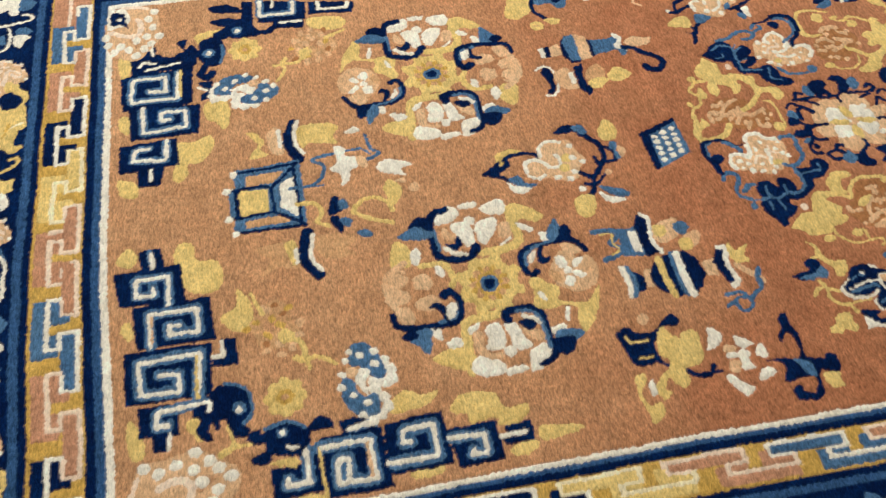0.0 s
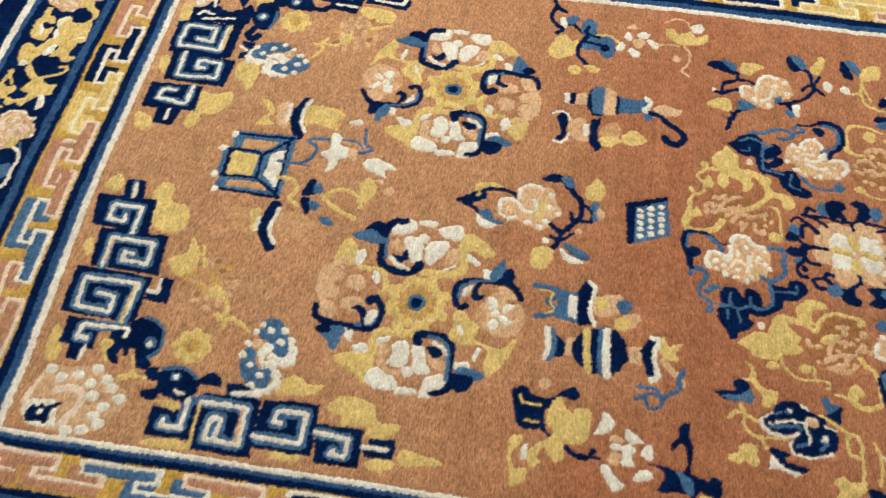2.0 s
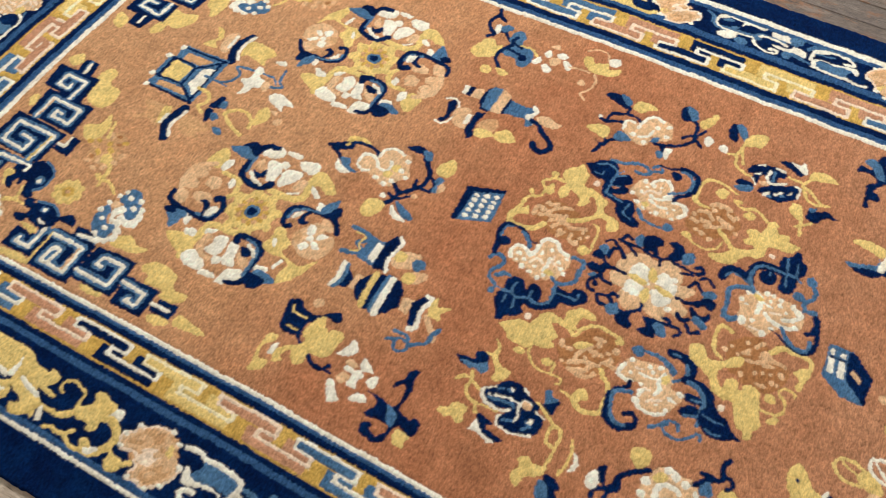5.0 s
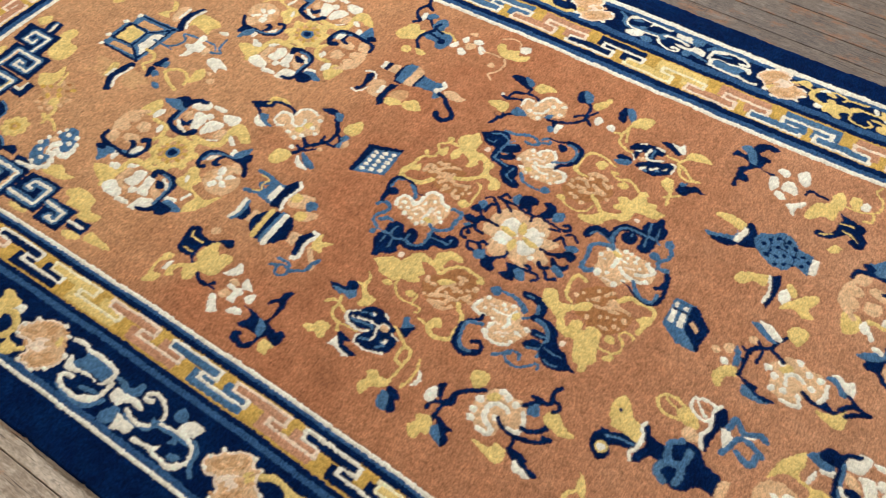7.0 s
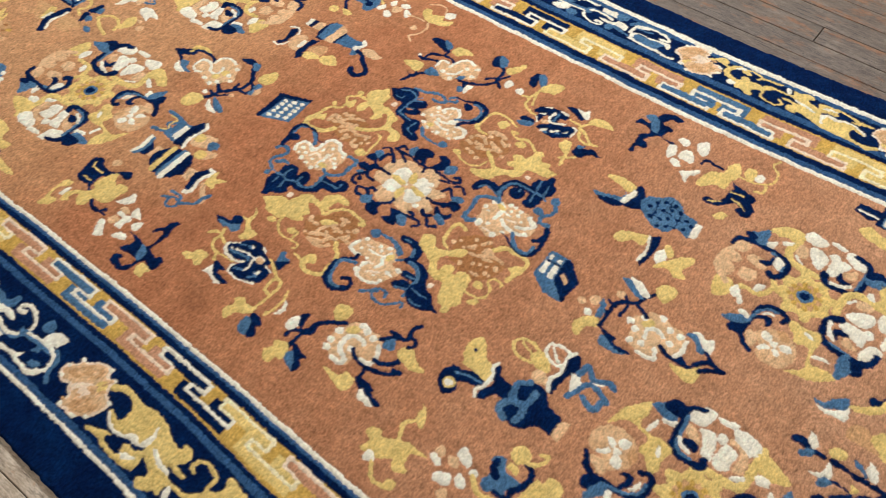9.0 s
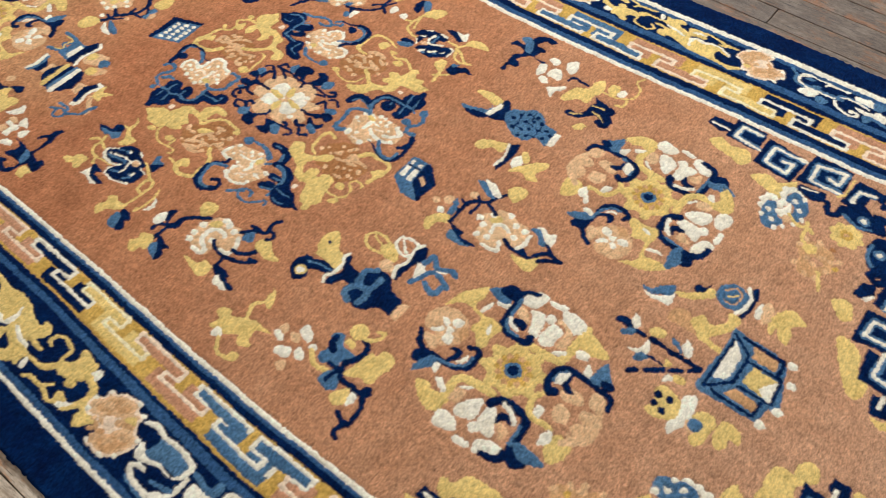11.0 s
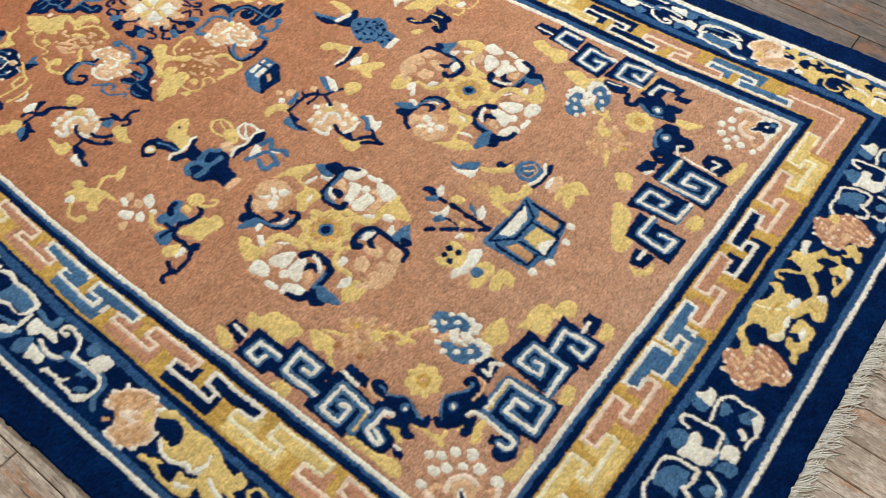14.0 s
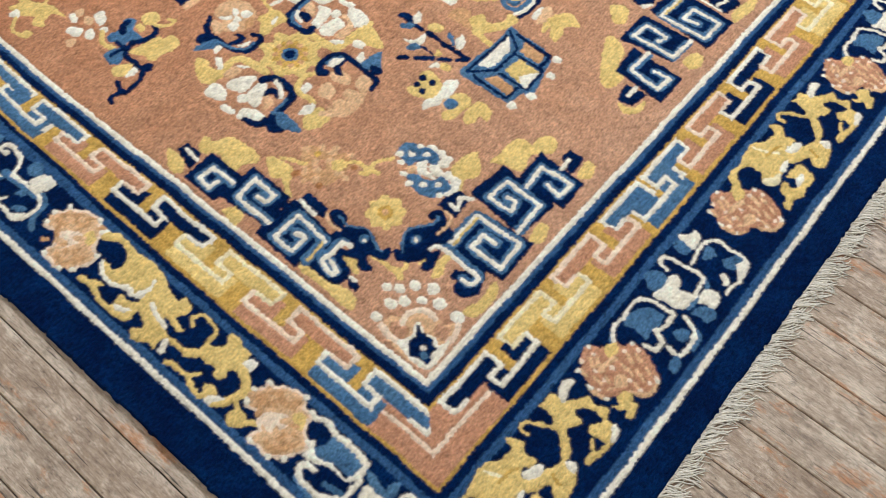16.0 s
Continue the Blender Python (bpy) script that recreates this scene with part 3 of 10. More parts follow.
    m.line(CREAM, "fret_line", 6, (226, 44), (289, 46), (289, -2), (248, -2), (249, 27), (261, 27), (260, 1), curve=False)
    m.line(PEACH, "fret_line", 4, (285, 42), (285, 2), curve=False)
    m.line(BLUE, "fret_shade", 10, (267, 62), (296, 66), curve=False)
    m.line(CREAM, "fret_line", 6, (265, 63), (300, 66), curve=False)
    m.line(BLUE, "fret_shade", 16, (311, 12), (366, 13), (365, 51), (328, 47), (327, 33), (337, 33), curve=False)
    m.line(CREAM, "fret_line", 6, (305, 13), (366, 13), (365, 51), (328, 47), (327, 33), (337, 33), curve=False)
    m.line(BLUE, "fret_shade", 14, (385, 30), (423, 29), (423, 6), (404, 6), (407, 12), curve=False)
    m.line(CREAM, "fret_line", 6, (381, 31), (423, 29), (423, 6), (404, 6), (407, 12), curve=False)
    m.line(CREAM, "fret_line", 6, (442, 23), (470, 23), curve=False)
    m.line(YELLOW, "fret_line", 4, (227, 45), (234, -17), curve=False)
    m.patch(YELLOW, "flame", (109, 57), (116, 62), (127, 65), (122, 86), (122, 95), (128, 86), (133, 67), (150, 66), (154, 60), (133, 59), (115, 51))
    m.patch(YELLOW, "flame", (167, 35), (176, 37), (189, 39), (203, 36), (202, 27), (191, 30), (178, 32))
    m.patch(YELLOW, "flame", (86, 79), (82, 98), (89, 96), (87, 87), (95, 78))
    m.patch(NAVY, "creature_head", (82, 107), (83, 116), (93, 123), (104, 123), (102, 135), (114, 145), (134, 141), (150, 130), (156, 111), (153, 97), (143, 89), (150, 81), (141, 73), (130, 75), (124, 89), (122, 99), (113, 100), (117, 86), (109, 87), (106, 98), (102, 94), (101, 87), (107, 75), (98, 75), (86, 86), (87, 95), (94, 101), (88, 104), curve=False)
    m.line(BLUE, "creature_back", 5, (122, 146), (137, 140), (149, 129), (153, 111), (150, 97), (143, 91))
    m.disc(BLUE, "eye", 138, 111, 8)
    m.disc(CREAM, "eye", 138, 110, 4)
    m.line(CREAM, "brow", 5, (102, 113), (105, 122))
    m.patch(NAVY, "creature_head", (142, 70), (149, 79), (160, 80), (161, 73), (172, 81), (189, 85), (203, 81), (216, 73), (223, 70), (219, 63), (220, 54), (212, 49), (208, 41), (198, 40), (187, 42), (173, 45), (173, 39), (164, 34), (150, 36), (145, 45), (156, 47), (166, 51), (165, 59), (152, 60), curve=False)
    m.patch(NAVY, "creature_crest", (215, 71), (220, 76), (224, 83), (236, 84), (246, 77), (246, 67), (234, 68), (225, 66))
    m.line(BLUE, "creature_back", 5, (166, 78), (184, 83), (200, 81), (214, 73))
    m.line(CREAM, "brow", 5, (193, 51), (203, 51))
    m.disc(BLUE, "eye", 186, 71, 8, 6)
    m.disc(CREAM, "eye", 186, 71, 4)


def corner_blossom(x, y, **how):
    m = Motif("corner_blossom", x, y, "faded peach blossom with cream dots and a navy star heart in the corner", **how)
    m.patch(FADED, "blossom", (-57, -15), (-58, 4), (-45, 12), (-47, 25), (-38, 39), (-21, 43), (-1, 38), (14, 53), (22, 35), (21, 11), (19, -17), (0, -26), (-36, -21))
    m.patch(SALMON, "gap", (-51, -6), (-46, 5), (-31, 7), (-25, -4), (-38, -11))
    m.patch(SALMON, "gap", (-7, 35), (4, 37), (11, 39), (13, 23), (-2, 22))
    m.disc(CREAM, "blossom_dot", -88, 32, 6.5, 5.5)
    m.disc(CREAM, "blossom_dot", -75, 40, 7, 6)
    m.disc(CREAM, "blossom_dot", -63, 56, 8, 7)
    m.disc(CREAM, "blossom_dot", -42, 67, 8.5, 7.5)
    m.disc(CREAM, "blossom_dot", -69, 17, 8, 7)
    m.disc(CREAM, "blossom_dot", -59, 31, 8, 7)
    m.disc(CREAM, "blossom_dot", -42, 46, 7, 6)
    m.disc(CREAM, "blossom_dot", -23, 56, 9, 8)
    m.disc(CREAM, "blossom_dot", -71, -7, 7.5, 6.5)
    m.disc(CREAM, "blossom_dot", 6, 56, 9, 8)
    m.line(BLUSH, "blossom_line", 8, (-40, 7), (-44, 18), (-39, 31), (-26, 38), (-13, 36))
    m.line(BLUSH, "blossom_edge", 8, (-58, -12), (-44, -16), (-29, -15))
    m.line(BLUSH, "blossom_edge", 8, (13, 49), (19, 36), (18, 23))
    m.patch(CREAM, "blossom_edge", (-32, -15), (-25, -5), (-21, 4), (-28, 12), (-27, 22), (-17, 19), (-12, 16), (4, 19), (13, 14), (18, 27), (22, 18), (25, -3), (21, -20), (6, -23), (-15, -20))
    m.patch(NAVY, "blossom_heart", (-26, 17), (-24, 21), (-18, 16), (-13, 14), (-4, 15), (2, 17), (7, 10), (14, 10), (12, 1), (18, -7), (19, -16), (9, -15), (2, -16), (-5, -19), (-11, -15), (-18, -6), (-18, 5), (-21, 11), curve=False)
    m.disc(BLUE, "heart_dot", 8, -8, 5)
    m.disc(CREAM, "heart_dot", 0, 0, 4, 3)


def corner_blossom_west(x, y, **how):
    m = Motif("corner_blossom", x, y, "full peach blossom with cream dots and a navy star heart in the corner", **how)
    m.patch(FADED, "blossom", (-16, -13), (-15, 17), (-5, 38), (22, 42), (60, 47), (86, 32), (110, 9), (93, -28), (73, -38), (41, -42), (11, -39))
    m.patch(SALMON, "gap", (63, -4), (73, 3), (84, 9), (78, 13), (57, 13), (59, 3))
    m.line(BLUSH, "blossom_line", 9, (16, 8), (30, 14), (46, 13), (54, 2), (51, -13), (43, -26), (41, -35))
    m.line(BLUSH, "blossom_edge", 7, (-14, -17), (-15, -2), (-12, 11), (-9, 23))
    for dx, dy in ((-1, 35), (16, 26), (36, 33), (58, 44), (57, 24), (75, 32), (85, 21), (66, 8), (99, 9), (84, -3), (75, -16), (85, -26), (68, -36), (50, -40)):
        m.disc(CREAM, "blossom_dot", dx, dy, 8, 7)
    m.patch(CREAM, "blossom_edge", (-15, -25), (-14, -16), (-3, -7), (15, -4), (26, -11), (32, -27), (34, -38), (19, -39), (1, -40))
    m.patch(NAVY, "blossom_heart", (-9, -30), (-8, -23), (-4, -19), (-4, -13), (4, -15), (8, -9), (14, -13), (22, -9), (35, -5), (27, -12), (22, -18), (25, -28), (21, -36), (12, -33), (5, -37), (-4, -36), curve=False)
    m.disc(CREAM, "heart_dot", 9, -22, 4)


m = Motif("lantern_motif", 0.162, 0.449, "footed lantern table with ribbons and white blossoms")
m.patch(YELLOW, "ribbon", (-3, 126), (13, 124), (24, 105), (17, 93), (28, 80), (4, 77), (8, 92), (15, 104))
m.patch(PEACH, "ribbon", (28, 117), (44, 130), (52, 81), (34, 83))
m.patch(YELLOW, "ribbon", (73, 124), (112, 129), (135, 119), (126, 101), (131, 85), (94, 93), (77, 86))
m.patch(TAN, "ribbon", (1, -85), (23, -78), (55, -80), (59, -119), (30, -117), (7, -125), (20, -103))
m.patch(TAN, "ribbon", (77, -79), (105, -72), (140, -84), (125, -100), (135, -111), (95, -112))
m.patch(YELLOW, "ribbon", (40, -82), (53, -76), (57, -105), (50, -115))
m.line(NAVY, "post", 17, (69, 134), (60, 113), (61, 90), (72, 66))
m.line(CREAM, "post_light", 6, (74, 138), (68, 116), (70, 91), (80, 75))
m.line(CREAM, "post_light", 6, (45, 124), (47, 92))
m.line(NAVY, "post", 17, (72, -64), (68, -89), (68, -114), (82, -135))
m.line(CREAM, "post_light", 6, (80, -69), (75, -94), (77, -113), (87, -128))
m.line(CREAM, "post_light", 5, (54, -90), (55, -112))
m.patch(BLUE, "frame", (-23, 59), (72, 64), (74, 25), (74, -54), (-25, -54), (-24, -28), (-30, -26), (-32, 27), (-22, 26), curve=False)
m.patch(TAN, "panel", (-6, 45), (49, 47), (30, 28), (-7, 27), curve=False)
m.patch(TAN, "panel", (-9, -33), (40, -29), (54, -42), (-8, -45), curve=False)
m.patch(YELLOW, "panel", (-20, 17), (24, 19), (24, -20), (-18, -21), curve=False)
m.line(NAVY, "frame", 5, (-18, 53), (68, 58), (29, 19), (32, -23), (74, -51), (-22, -52), curve=False)
m.line(NAVY, "frame", 5, (-30, 23), (25, 23), curve=False)
m.line(NAVY, "frame", 5, (-27, -26), (29, -23), curve=False)
m.line(NAVY, "frame", 6, (-22, 19), (-19, -23), curve=False)
m.patch(CREAM, "panel", (41, 24), (63, 39), (63, -37), (41, -15), curve=False)
m.line(NAVY, "frame", 5, (63, 48), (67, -44), curve=False)
m.disc(CREAM, "finial", -23, 51, 6)
m.disc(CREAM, "finial", -34, 23, 6)
m.disc(CREAM, "finial", -32, -26, 6)
m.disc(CREAM, "finial", -22, -52, 6)
m.line(BLUE, "stem", 6, (55, 15), (84, 15), (103, 29), (106, 49), (90, 61), (120, 67), (159, 70), (175, 60), end=5)
m.line(BLUE, "stem", 5, (173, 96), (178, 68), (189, 58), (166, 48))
m.line(BLUE, "stem", 4, (84, 15), (103, 12))
m.patch(CREAM, "blossom", (125, 81), (141, 76), (140, 61), (156, 55), (155, 36), (143, 32), (143, 19), (128, 7), (129, 27), (115, 39), (126, 51))
m.patch(CREAM, "blossom", (181, 35), (201, 46), (214, 40), (235, 29), (216, 25), (220, 11), (204, 16), (191, 21))
m.patch(CREAM, "blossom", (143, 106), (158, 114), (168, 105), (155, 101))
m.patch(PEACH, "blossom", (156, 57), (170, 49), (167, 34), (156, 40))
m.line(YELLOW, "stem", 6, (62, -14), (87, -17), (95, -35), (86, -48), (103, -59))
m.patch(NAVY, "butterfly", (109, -13), (120, -12), (120, -30), (133, -32), (105, -41))
m.patch(BLUE, "butterfly", (121, -16), (132, -22), (131, -34), (120, -33))
m.patch(NAVY, "butterfly", (105, -46), (118, -43), (124, -60), (118, -74))
m.patch(BLUE, "butterfly", (120, -47), (136, -54), (132, -65), (123, -60))
m.line(YELLOW, "vine", 7, (138, -39), (153, -24), (174, -23), (188, -32), (195, -48))
m.line(YELLOW, "vine", 7, (139, -42), (156, -53), (174, -63), (191, -68))
m.patch(YELLOW, "vine", (188, -9), (196, 7), (210, -7), (208, -26), (194, -40))
m.patch(PEACH, "blossom", (203, 3), (215, 6), (218, -3))
m.patch(BLUE, "butterfly", (140, -76), (155, -73), (163, -84), (152, -87))
m.disc(PEACH, "blossom", 229, -13, 8)

m = Motif("vase_motif", 0.720, 0.236, "striped navy and cream vase lying beside a censer")
m.patch(BLUE, "censer", (-56, 80), (-36, 82), (-33, 32), (-57, 35), curve=False)
m.patch(CREAM, "censer_stripe", (-50, 76), (-39, 77), (-37, 38), (-48, 40), curve=False)
m.line(BLUE, "censer", 8, (-98, 82), (-71, 81), (-64, 71), (-77, 60), (-62, 48), (-76, 38), (-92, 35))
m.line(YELLOW, "censer", 3, (-87, 76), (-72, 75), (-74, 61), (-68, 48), (-80, 40))
m.patch(BLUE, "censer", (-63, 82), (-53, 81), (-54, 35), (-64, 34), curve=False)
m.patch(NAVY, "rim_bar", (-39, 82), (-31, 101), (-17, 100), (-19, 65), (-12, 34), (-34, 30), (-37, 54), curve=False)
m.line(CREAM, "rim_light", 6, (-24, 102), (-15, 91), (-20, 65), (-18, 47), (-11, 33))
m.patch(PEACH, "flower", (-16, 74), (0, 83), (24, 85), (19, 59), (-5, 48), (-15, 56))
m.patch(YELLOW, "flower", (-12, 79), (4, 74), (1, 59), (-14, 61))
m.patch(PEACH, "flower", (38, 62), (50, 56), (37, 38), (18, 41), (22, 54))
m.patch(YELLOW, "flower", (14, 49), (30, 52), (33, 37), (17, 33))
m.patch(BLUE, "flower", (16, 75), (28, 80), (37, 71), (28, 59), (17, 63))
m.patch(NAVY, "vase", (-78, 24), (-57, 10), (-46, -4), (-50, -17), (-76, -27), curve=False)
m.line(CREAM, "vase_stripe", 9, (-75, 19), (-71, -5), (-73, -23), curve=False)
m.line(BLUE, "vase_stripe", 7, (-67, 18), (-63, -5), (-68, -25), curve=False)
m.patch(PEACH, "vase_neck", (-48, 11), (-36, 13), (-34, -16), (-48, -15), curve=False)
m.patch(NAVY, "vase", (-38, 10), (-22, 27), (17, 33), (30, 19), (36, -6), (27, -24), (13, -37), (-13, -35), (-32, -24), (-40, -7), curve=False)
m.line(YELLOW, "vase_stripe", 10, (-21, 24), (-20, -6), (-16, -33), curve=False)
m.line(BLUE, "vase_stripe", 8, (-2, 30), (-2, -5), (1, -34), curve=False)
m.line(CREAM, "vase_stripe", 11, (5, 29), (6, -4), (9, -35), curve=False)
m.patch(PEACH, "vase_neck", (36, 11), (54, 13), (52, -13), (36, -12), curve=False)
m.patch(NAVY, "vase_mouth", (50, 8), (63, 28), (75, 27), (71, 5), (71, -20), (72, -29), (59, -25), curve=False)
m.line(CREAM, "vase_mouth", 7, (65, 28), (75, 25), (68, 5), (72, -16), (74, -26), (66, -31))
m.patch(YELLOW, "blossom", (76, 18), (81, 35), (87, 21), (106, 29), (97, 13), (99, 1), (80, 2))
m.line(PEACH, "stem", 9, (80, -3), (89, -13), (101, -22), (105, -32))
m.line(BLUE, "stem", 7, (107, -12), (101, -22), (101, -39), (91, -46), (80, -55))
m.line(BLUE, "flower", 5, (50, -44), (69, -41), (78, -49), (80, -63), (69, -70), (60, -62), (63, -50), (76, -51))
m.line(BLUE, "flower", 5, (47, -61), (60, -54))

m = Motif("spray_motif", 0.596, 0.449, "blossoming spray with navy twigs and cream peony")
m.patch(YELLOW, "leaf", (-78, 4), (-78, 20), (-68, 28), (-43, 28), (-36, 20), (-60, 18), (-68, 7))
m.line(NAVY, "stem", 7, (-101, -8), (-80, -1), (-63, 5), (-68, 13), (-51, 19), (-25, 19), (-8, 4))
m.line(NAVY, "stem", 7, (-101, -8), (-82, -15), (-68, -24))
m.line(NAVY, "stem", 6, (-82, -9), (-63, 3))
m.patch(NAVY, "leaf", (-103, -8), (-85, 6), (-75, 12), (-78, -1), (-82, -9))
m.patch(BLUE, "leaf", (-70, -21), (-54, -17), (-46, -33), (-29, -35), (-37, -42), (-58, -36))
m.patch(CREAM, "leaf", (-72, -27), (-58, -36), (-39, -42), (-45, -48), (-66, -46))
m.patch(PEACH, "peony", (-42, -4), (-30, 10), (-13, 9), (-13, 28), (0, 38), (21, 35), (38, 32), (42, 13), (52, -1), (40, -18), (34, -34), (17, -40), (0, -31), (-25, -28), (-42, -19))
m.line(CREAM, "peony_line", 6, (-40, -16), (-38, 2), (-25, 6), (-13, 1), (-1, -11), (13, -10), (15, 3), (10, 11))
m.line(CREAM, "peony_line", 6, (-13, 11), (-10, 28), (4, 36), (21, 33))
m.line(CREAM, "peony_line", 5, (-40, -19), (-25, -28), (-12, -24))
m.disc(YELLOW, "peony", 17, -15, 8)
m.disc(YELLOW, "peony", 25, 2, 8)
m.disc(CREAM, "peony_line", 34, 2, 5)
m.disc(CREAM, "peony_line", 46, -7, 5)
m.disc(CREAM, "peony_line", 29, -24, 5)
m.disc(CREAM, "peony_line", 4, -31, 5)
m.disc(CREAM, "peony_line", 21, -35, 5)
m.disc(CREAM, "peony_line", 34, 23, 5)
m.line(NAVY, "stem", 9, (21, 52), (43, 61), (56, 46), (68, 31), (78, 22), (80, -4), (71, -21), (54, -37), (46, -36), (38, -28))
m.patch(NAVY, "leaf", (17, 52), (34, 64), (47, 54), (39, 47), (21, 48))
m.line(NAVY, "stem", 7, (85, 12), (97, 2), (97, -13))
m.line(NAVY, "stem", 7, (80, -15), (94, -14))
m.line(NAVY, "stem", 7, (67, -16), (66, -4))
m.line(NAVY, "stem", 8, (54, -37), (48, -62), (37, -70))
m.line(NAVY, "stem", 6, (38, -48), (54, -52), (75, -33))
m.patch(BLUE, "leaf", (56, -55), (70, -58), (98, -73), (94, -79), (74, -75))
m.patch(CREAM, "leaf", (54, -65), (70, -75), (92, -82), (78, -87), (62, -84))
m.patch(BLUE, "leaf", (45, 59), (62, 60), (67, 42), (56, 44))
m.patch(BLUE, "leaf", (95, 20), (106, 21), (101, 5), (93, 9))
m.patch(BLUE, "leaf", (97, 5), (108, -7), (99, -13))
m.patch(YELLOW, "flower", (84, 43), (99, 63), (112, 51), (109, 29), (94, 23), (85, 29))
m.patch(YELLOW, "flower", (15, -78), (29, -67), (45, -72), (43, -92), (33, -105), (17, -101))
m.disc(CREAM, "bud", 32, -56, 5)
m.disc(PEACH, "bud", 78, -34, 5)
m.patch(PEACH, "flower", (106, 13), (114, 3), (109, -10), (103, -3))

m = Motif("bat_spray_motif", 0.735, 0.104, "yellow sprig with cream blossom between two navy bats")
m.patch(NAVY, "bat", (-125, 57), (-108, 64), (-99, 55), (-78, 53), (-59, 68), (-44, 74), (-39, 63), (-49, 55), (-60, 58), (-71, 45), (-80, 37), (-79, 17), (-69, 6), (-72, 2), (-83, 9), (-101, 8), (-115, 13), (-121, 34))
m.line(YELLOW, "bat_line", 3, (-115, 52), (-108, 42), (-87, 42))
m.line(YELLOW, "bat_line", 3, (-107, 19), (-86, 20))
m.disc(PEACH, "bud", -84, 72, 8)
m.patch(YELLOW, "leaf", (-77, 33), (-72, 51), (-62, 58), (-56, 46), (-46, 39), (-43, 45), (-30, 48), (-21, 41), (-24, 25), (-23, 13), (-33, -1), (-51, -5), (-50, -19), (-59, -28), (-69, -24), (-76, -6), (-68, 10), (-79, 21))
m.patch(YELLOW, "sprig", (-119, -5), (-105, 0), (-108, -12), (-117, -24), (-112, -42), (-98, -41), (-96, -55), (-115, -67), (-116, -53), (-121, -28))
m.patch(CREAM, "bud", (-105, -14), (-98, -11), (-96, -28), (-105, -30))
m.patch(YELLOW, "sprig", (-96, -18), (-83, -6), (-69, -1), (-87, -25), (-79, -32), (-93, -38))
m.line(NAVY, "leaf", 7, (-50, -7), (-41, -14), (-26, -16), (-15, -5))
m.line(NAVY, "leaf", 5, (-33, -14), (-8, -14))
m.patch(CREAM, "petal", (-7, 46), (2, 43), (7, 31), (-3, 21), (-18, 15), (-12, 30))
m.patch(CREAM, "petal", (22, 31), (34, 25), (44, 17), (29, 11), (22, 17))
m.patch(CREAM, "petal", (4, 10), (20, 7), (18, 0), (5, 2))
m.patch(CREAM, "petal", (20, 9), (35, 6), (32, -5), (34, -16), (20, -14))
m.patch(CREAM, "petal", (42, 7), (53, 15), (58, 0), (53, -5), (43, -1))
m.patch(CREAM, "petal", (-7, -23), (5, -21), (15, -33), (24, -43), (11, -50), (3, -41))
m.patch(CREAM, "petal", (33, -33), (40, -21), (54, -19), (58, -27), (43, -33))
m.patch(PEACH, "petal", (8, 20), (19, 15), (15, 9), (0, 11))
m.patch(PEACH, "petal", (5, -4), (19, -5), (14, -18), (2, -15))
m.patch(NAVY, "bat", (50, -10), (63, -9), (81, -11), (91, -15), (99, -6), (98, 11), (92, 22), (81, 10), (79, 21), (87, 28), (89, 45), (102, 50), (102, 34), (107, 15), (104, -11), (123, -20), (127, -15), (140, -18), (142, -31), (134, -40), (113, -36), (108, -51), (108, -62), (96, -70), (73, -68), (67, -61), (70, -50), (81, -48), (83, -57), (93, -61), (101, -52), (101, -41), (85, -40), (71, -43), (64, -39), (72, -25), (70, -16))
m.patch(BLUE, "bat", (88, -13), (101, -19), (108, -26), (105, -41), (96, -36), (91, -27))
m.patch(YELLOW, "leaf", (115, -40), (137, -40), (133, -49), (135, -59), (118, -58))



def star_flower(x, y, **how):
    m = Motif("star_flower", x, y, "small yellow star flower", **how)
    m.bloom(YELLOW, "petal", 0, 0, 26, 8)
    m.bloom(GOLD, "petal", 0, 0, 11, 6)
    m.disc(TAN, "heart", 0, 0, 4.5)


def cloud_flower(x, y, **how):
    m = Motif("cloud_flower", x, y, "blue flower in two lobes with cream dots and cream edge", **how)
    for dx, dy in ((7, 34), (20, 27), (27, 17), (22, 9), (10, 4), (15, -4), (29, -9), (40, -17), (37, -28), (29, -34)):
        m.disc(CREAM, "edge", dx, dy, 8, 7)
    m.patch(BLUE, "lobe", (-41, 33), (-30, 44), (-12, 43), (6, 33), (17, 21), (13, 9), (0, 10), (-15, 14), (-25, 8), (-34, 16))
    m.patch(BLUE, "lobe", (-30, -9), (-15, -7), (-2, -16), (12, -16), (16, -9), (26, -14), (34, -28), (23, -38), (12, -43), (-5, -40), (-20, -28))
    m.patch(CREAM, "heart", (-15, 11), (0, 14), (0, 1), (13, -15), (-4, -11), (-14, -4))
    m.disc(PEACH, "stamen", -21, 2, 8, 7)
    for dx, dy in ((-38, 26), (-22, 27), (-10, 40), (-1, 25), (-36, 12), (-32, -6), (-24, -22), (-5, -24), (15, -23), (18, -40)):
        m.disc(CREAM, "dot", dx, dy, 5.5, 4.5)


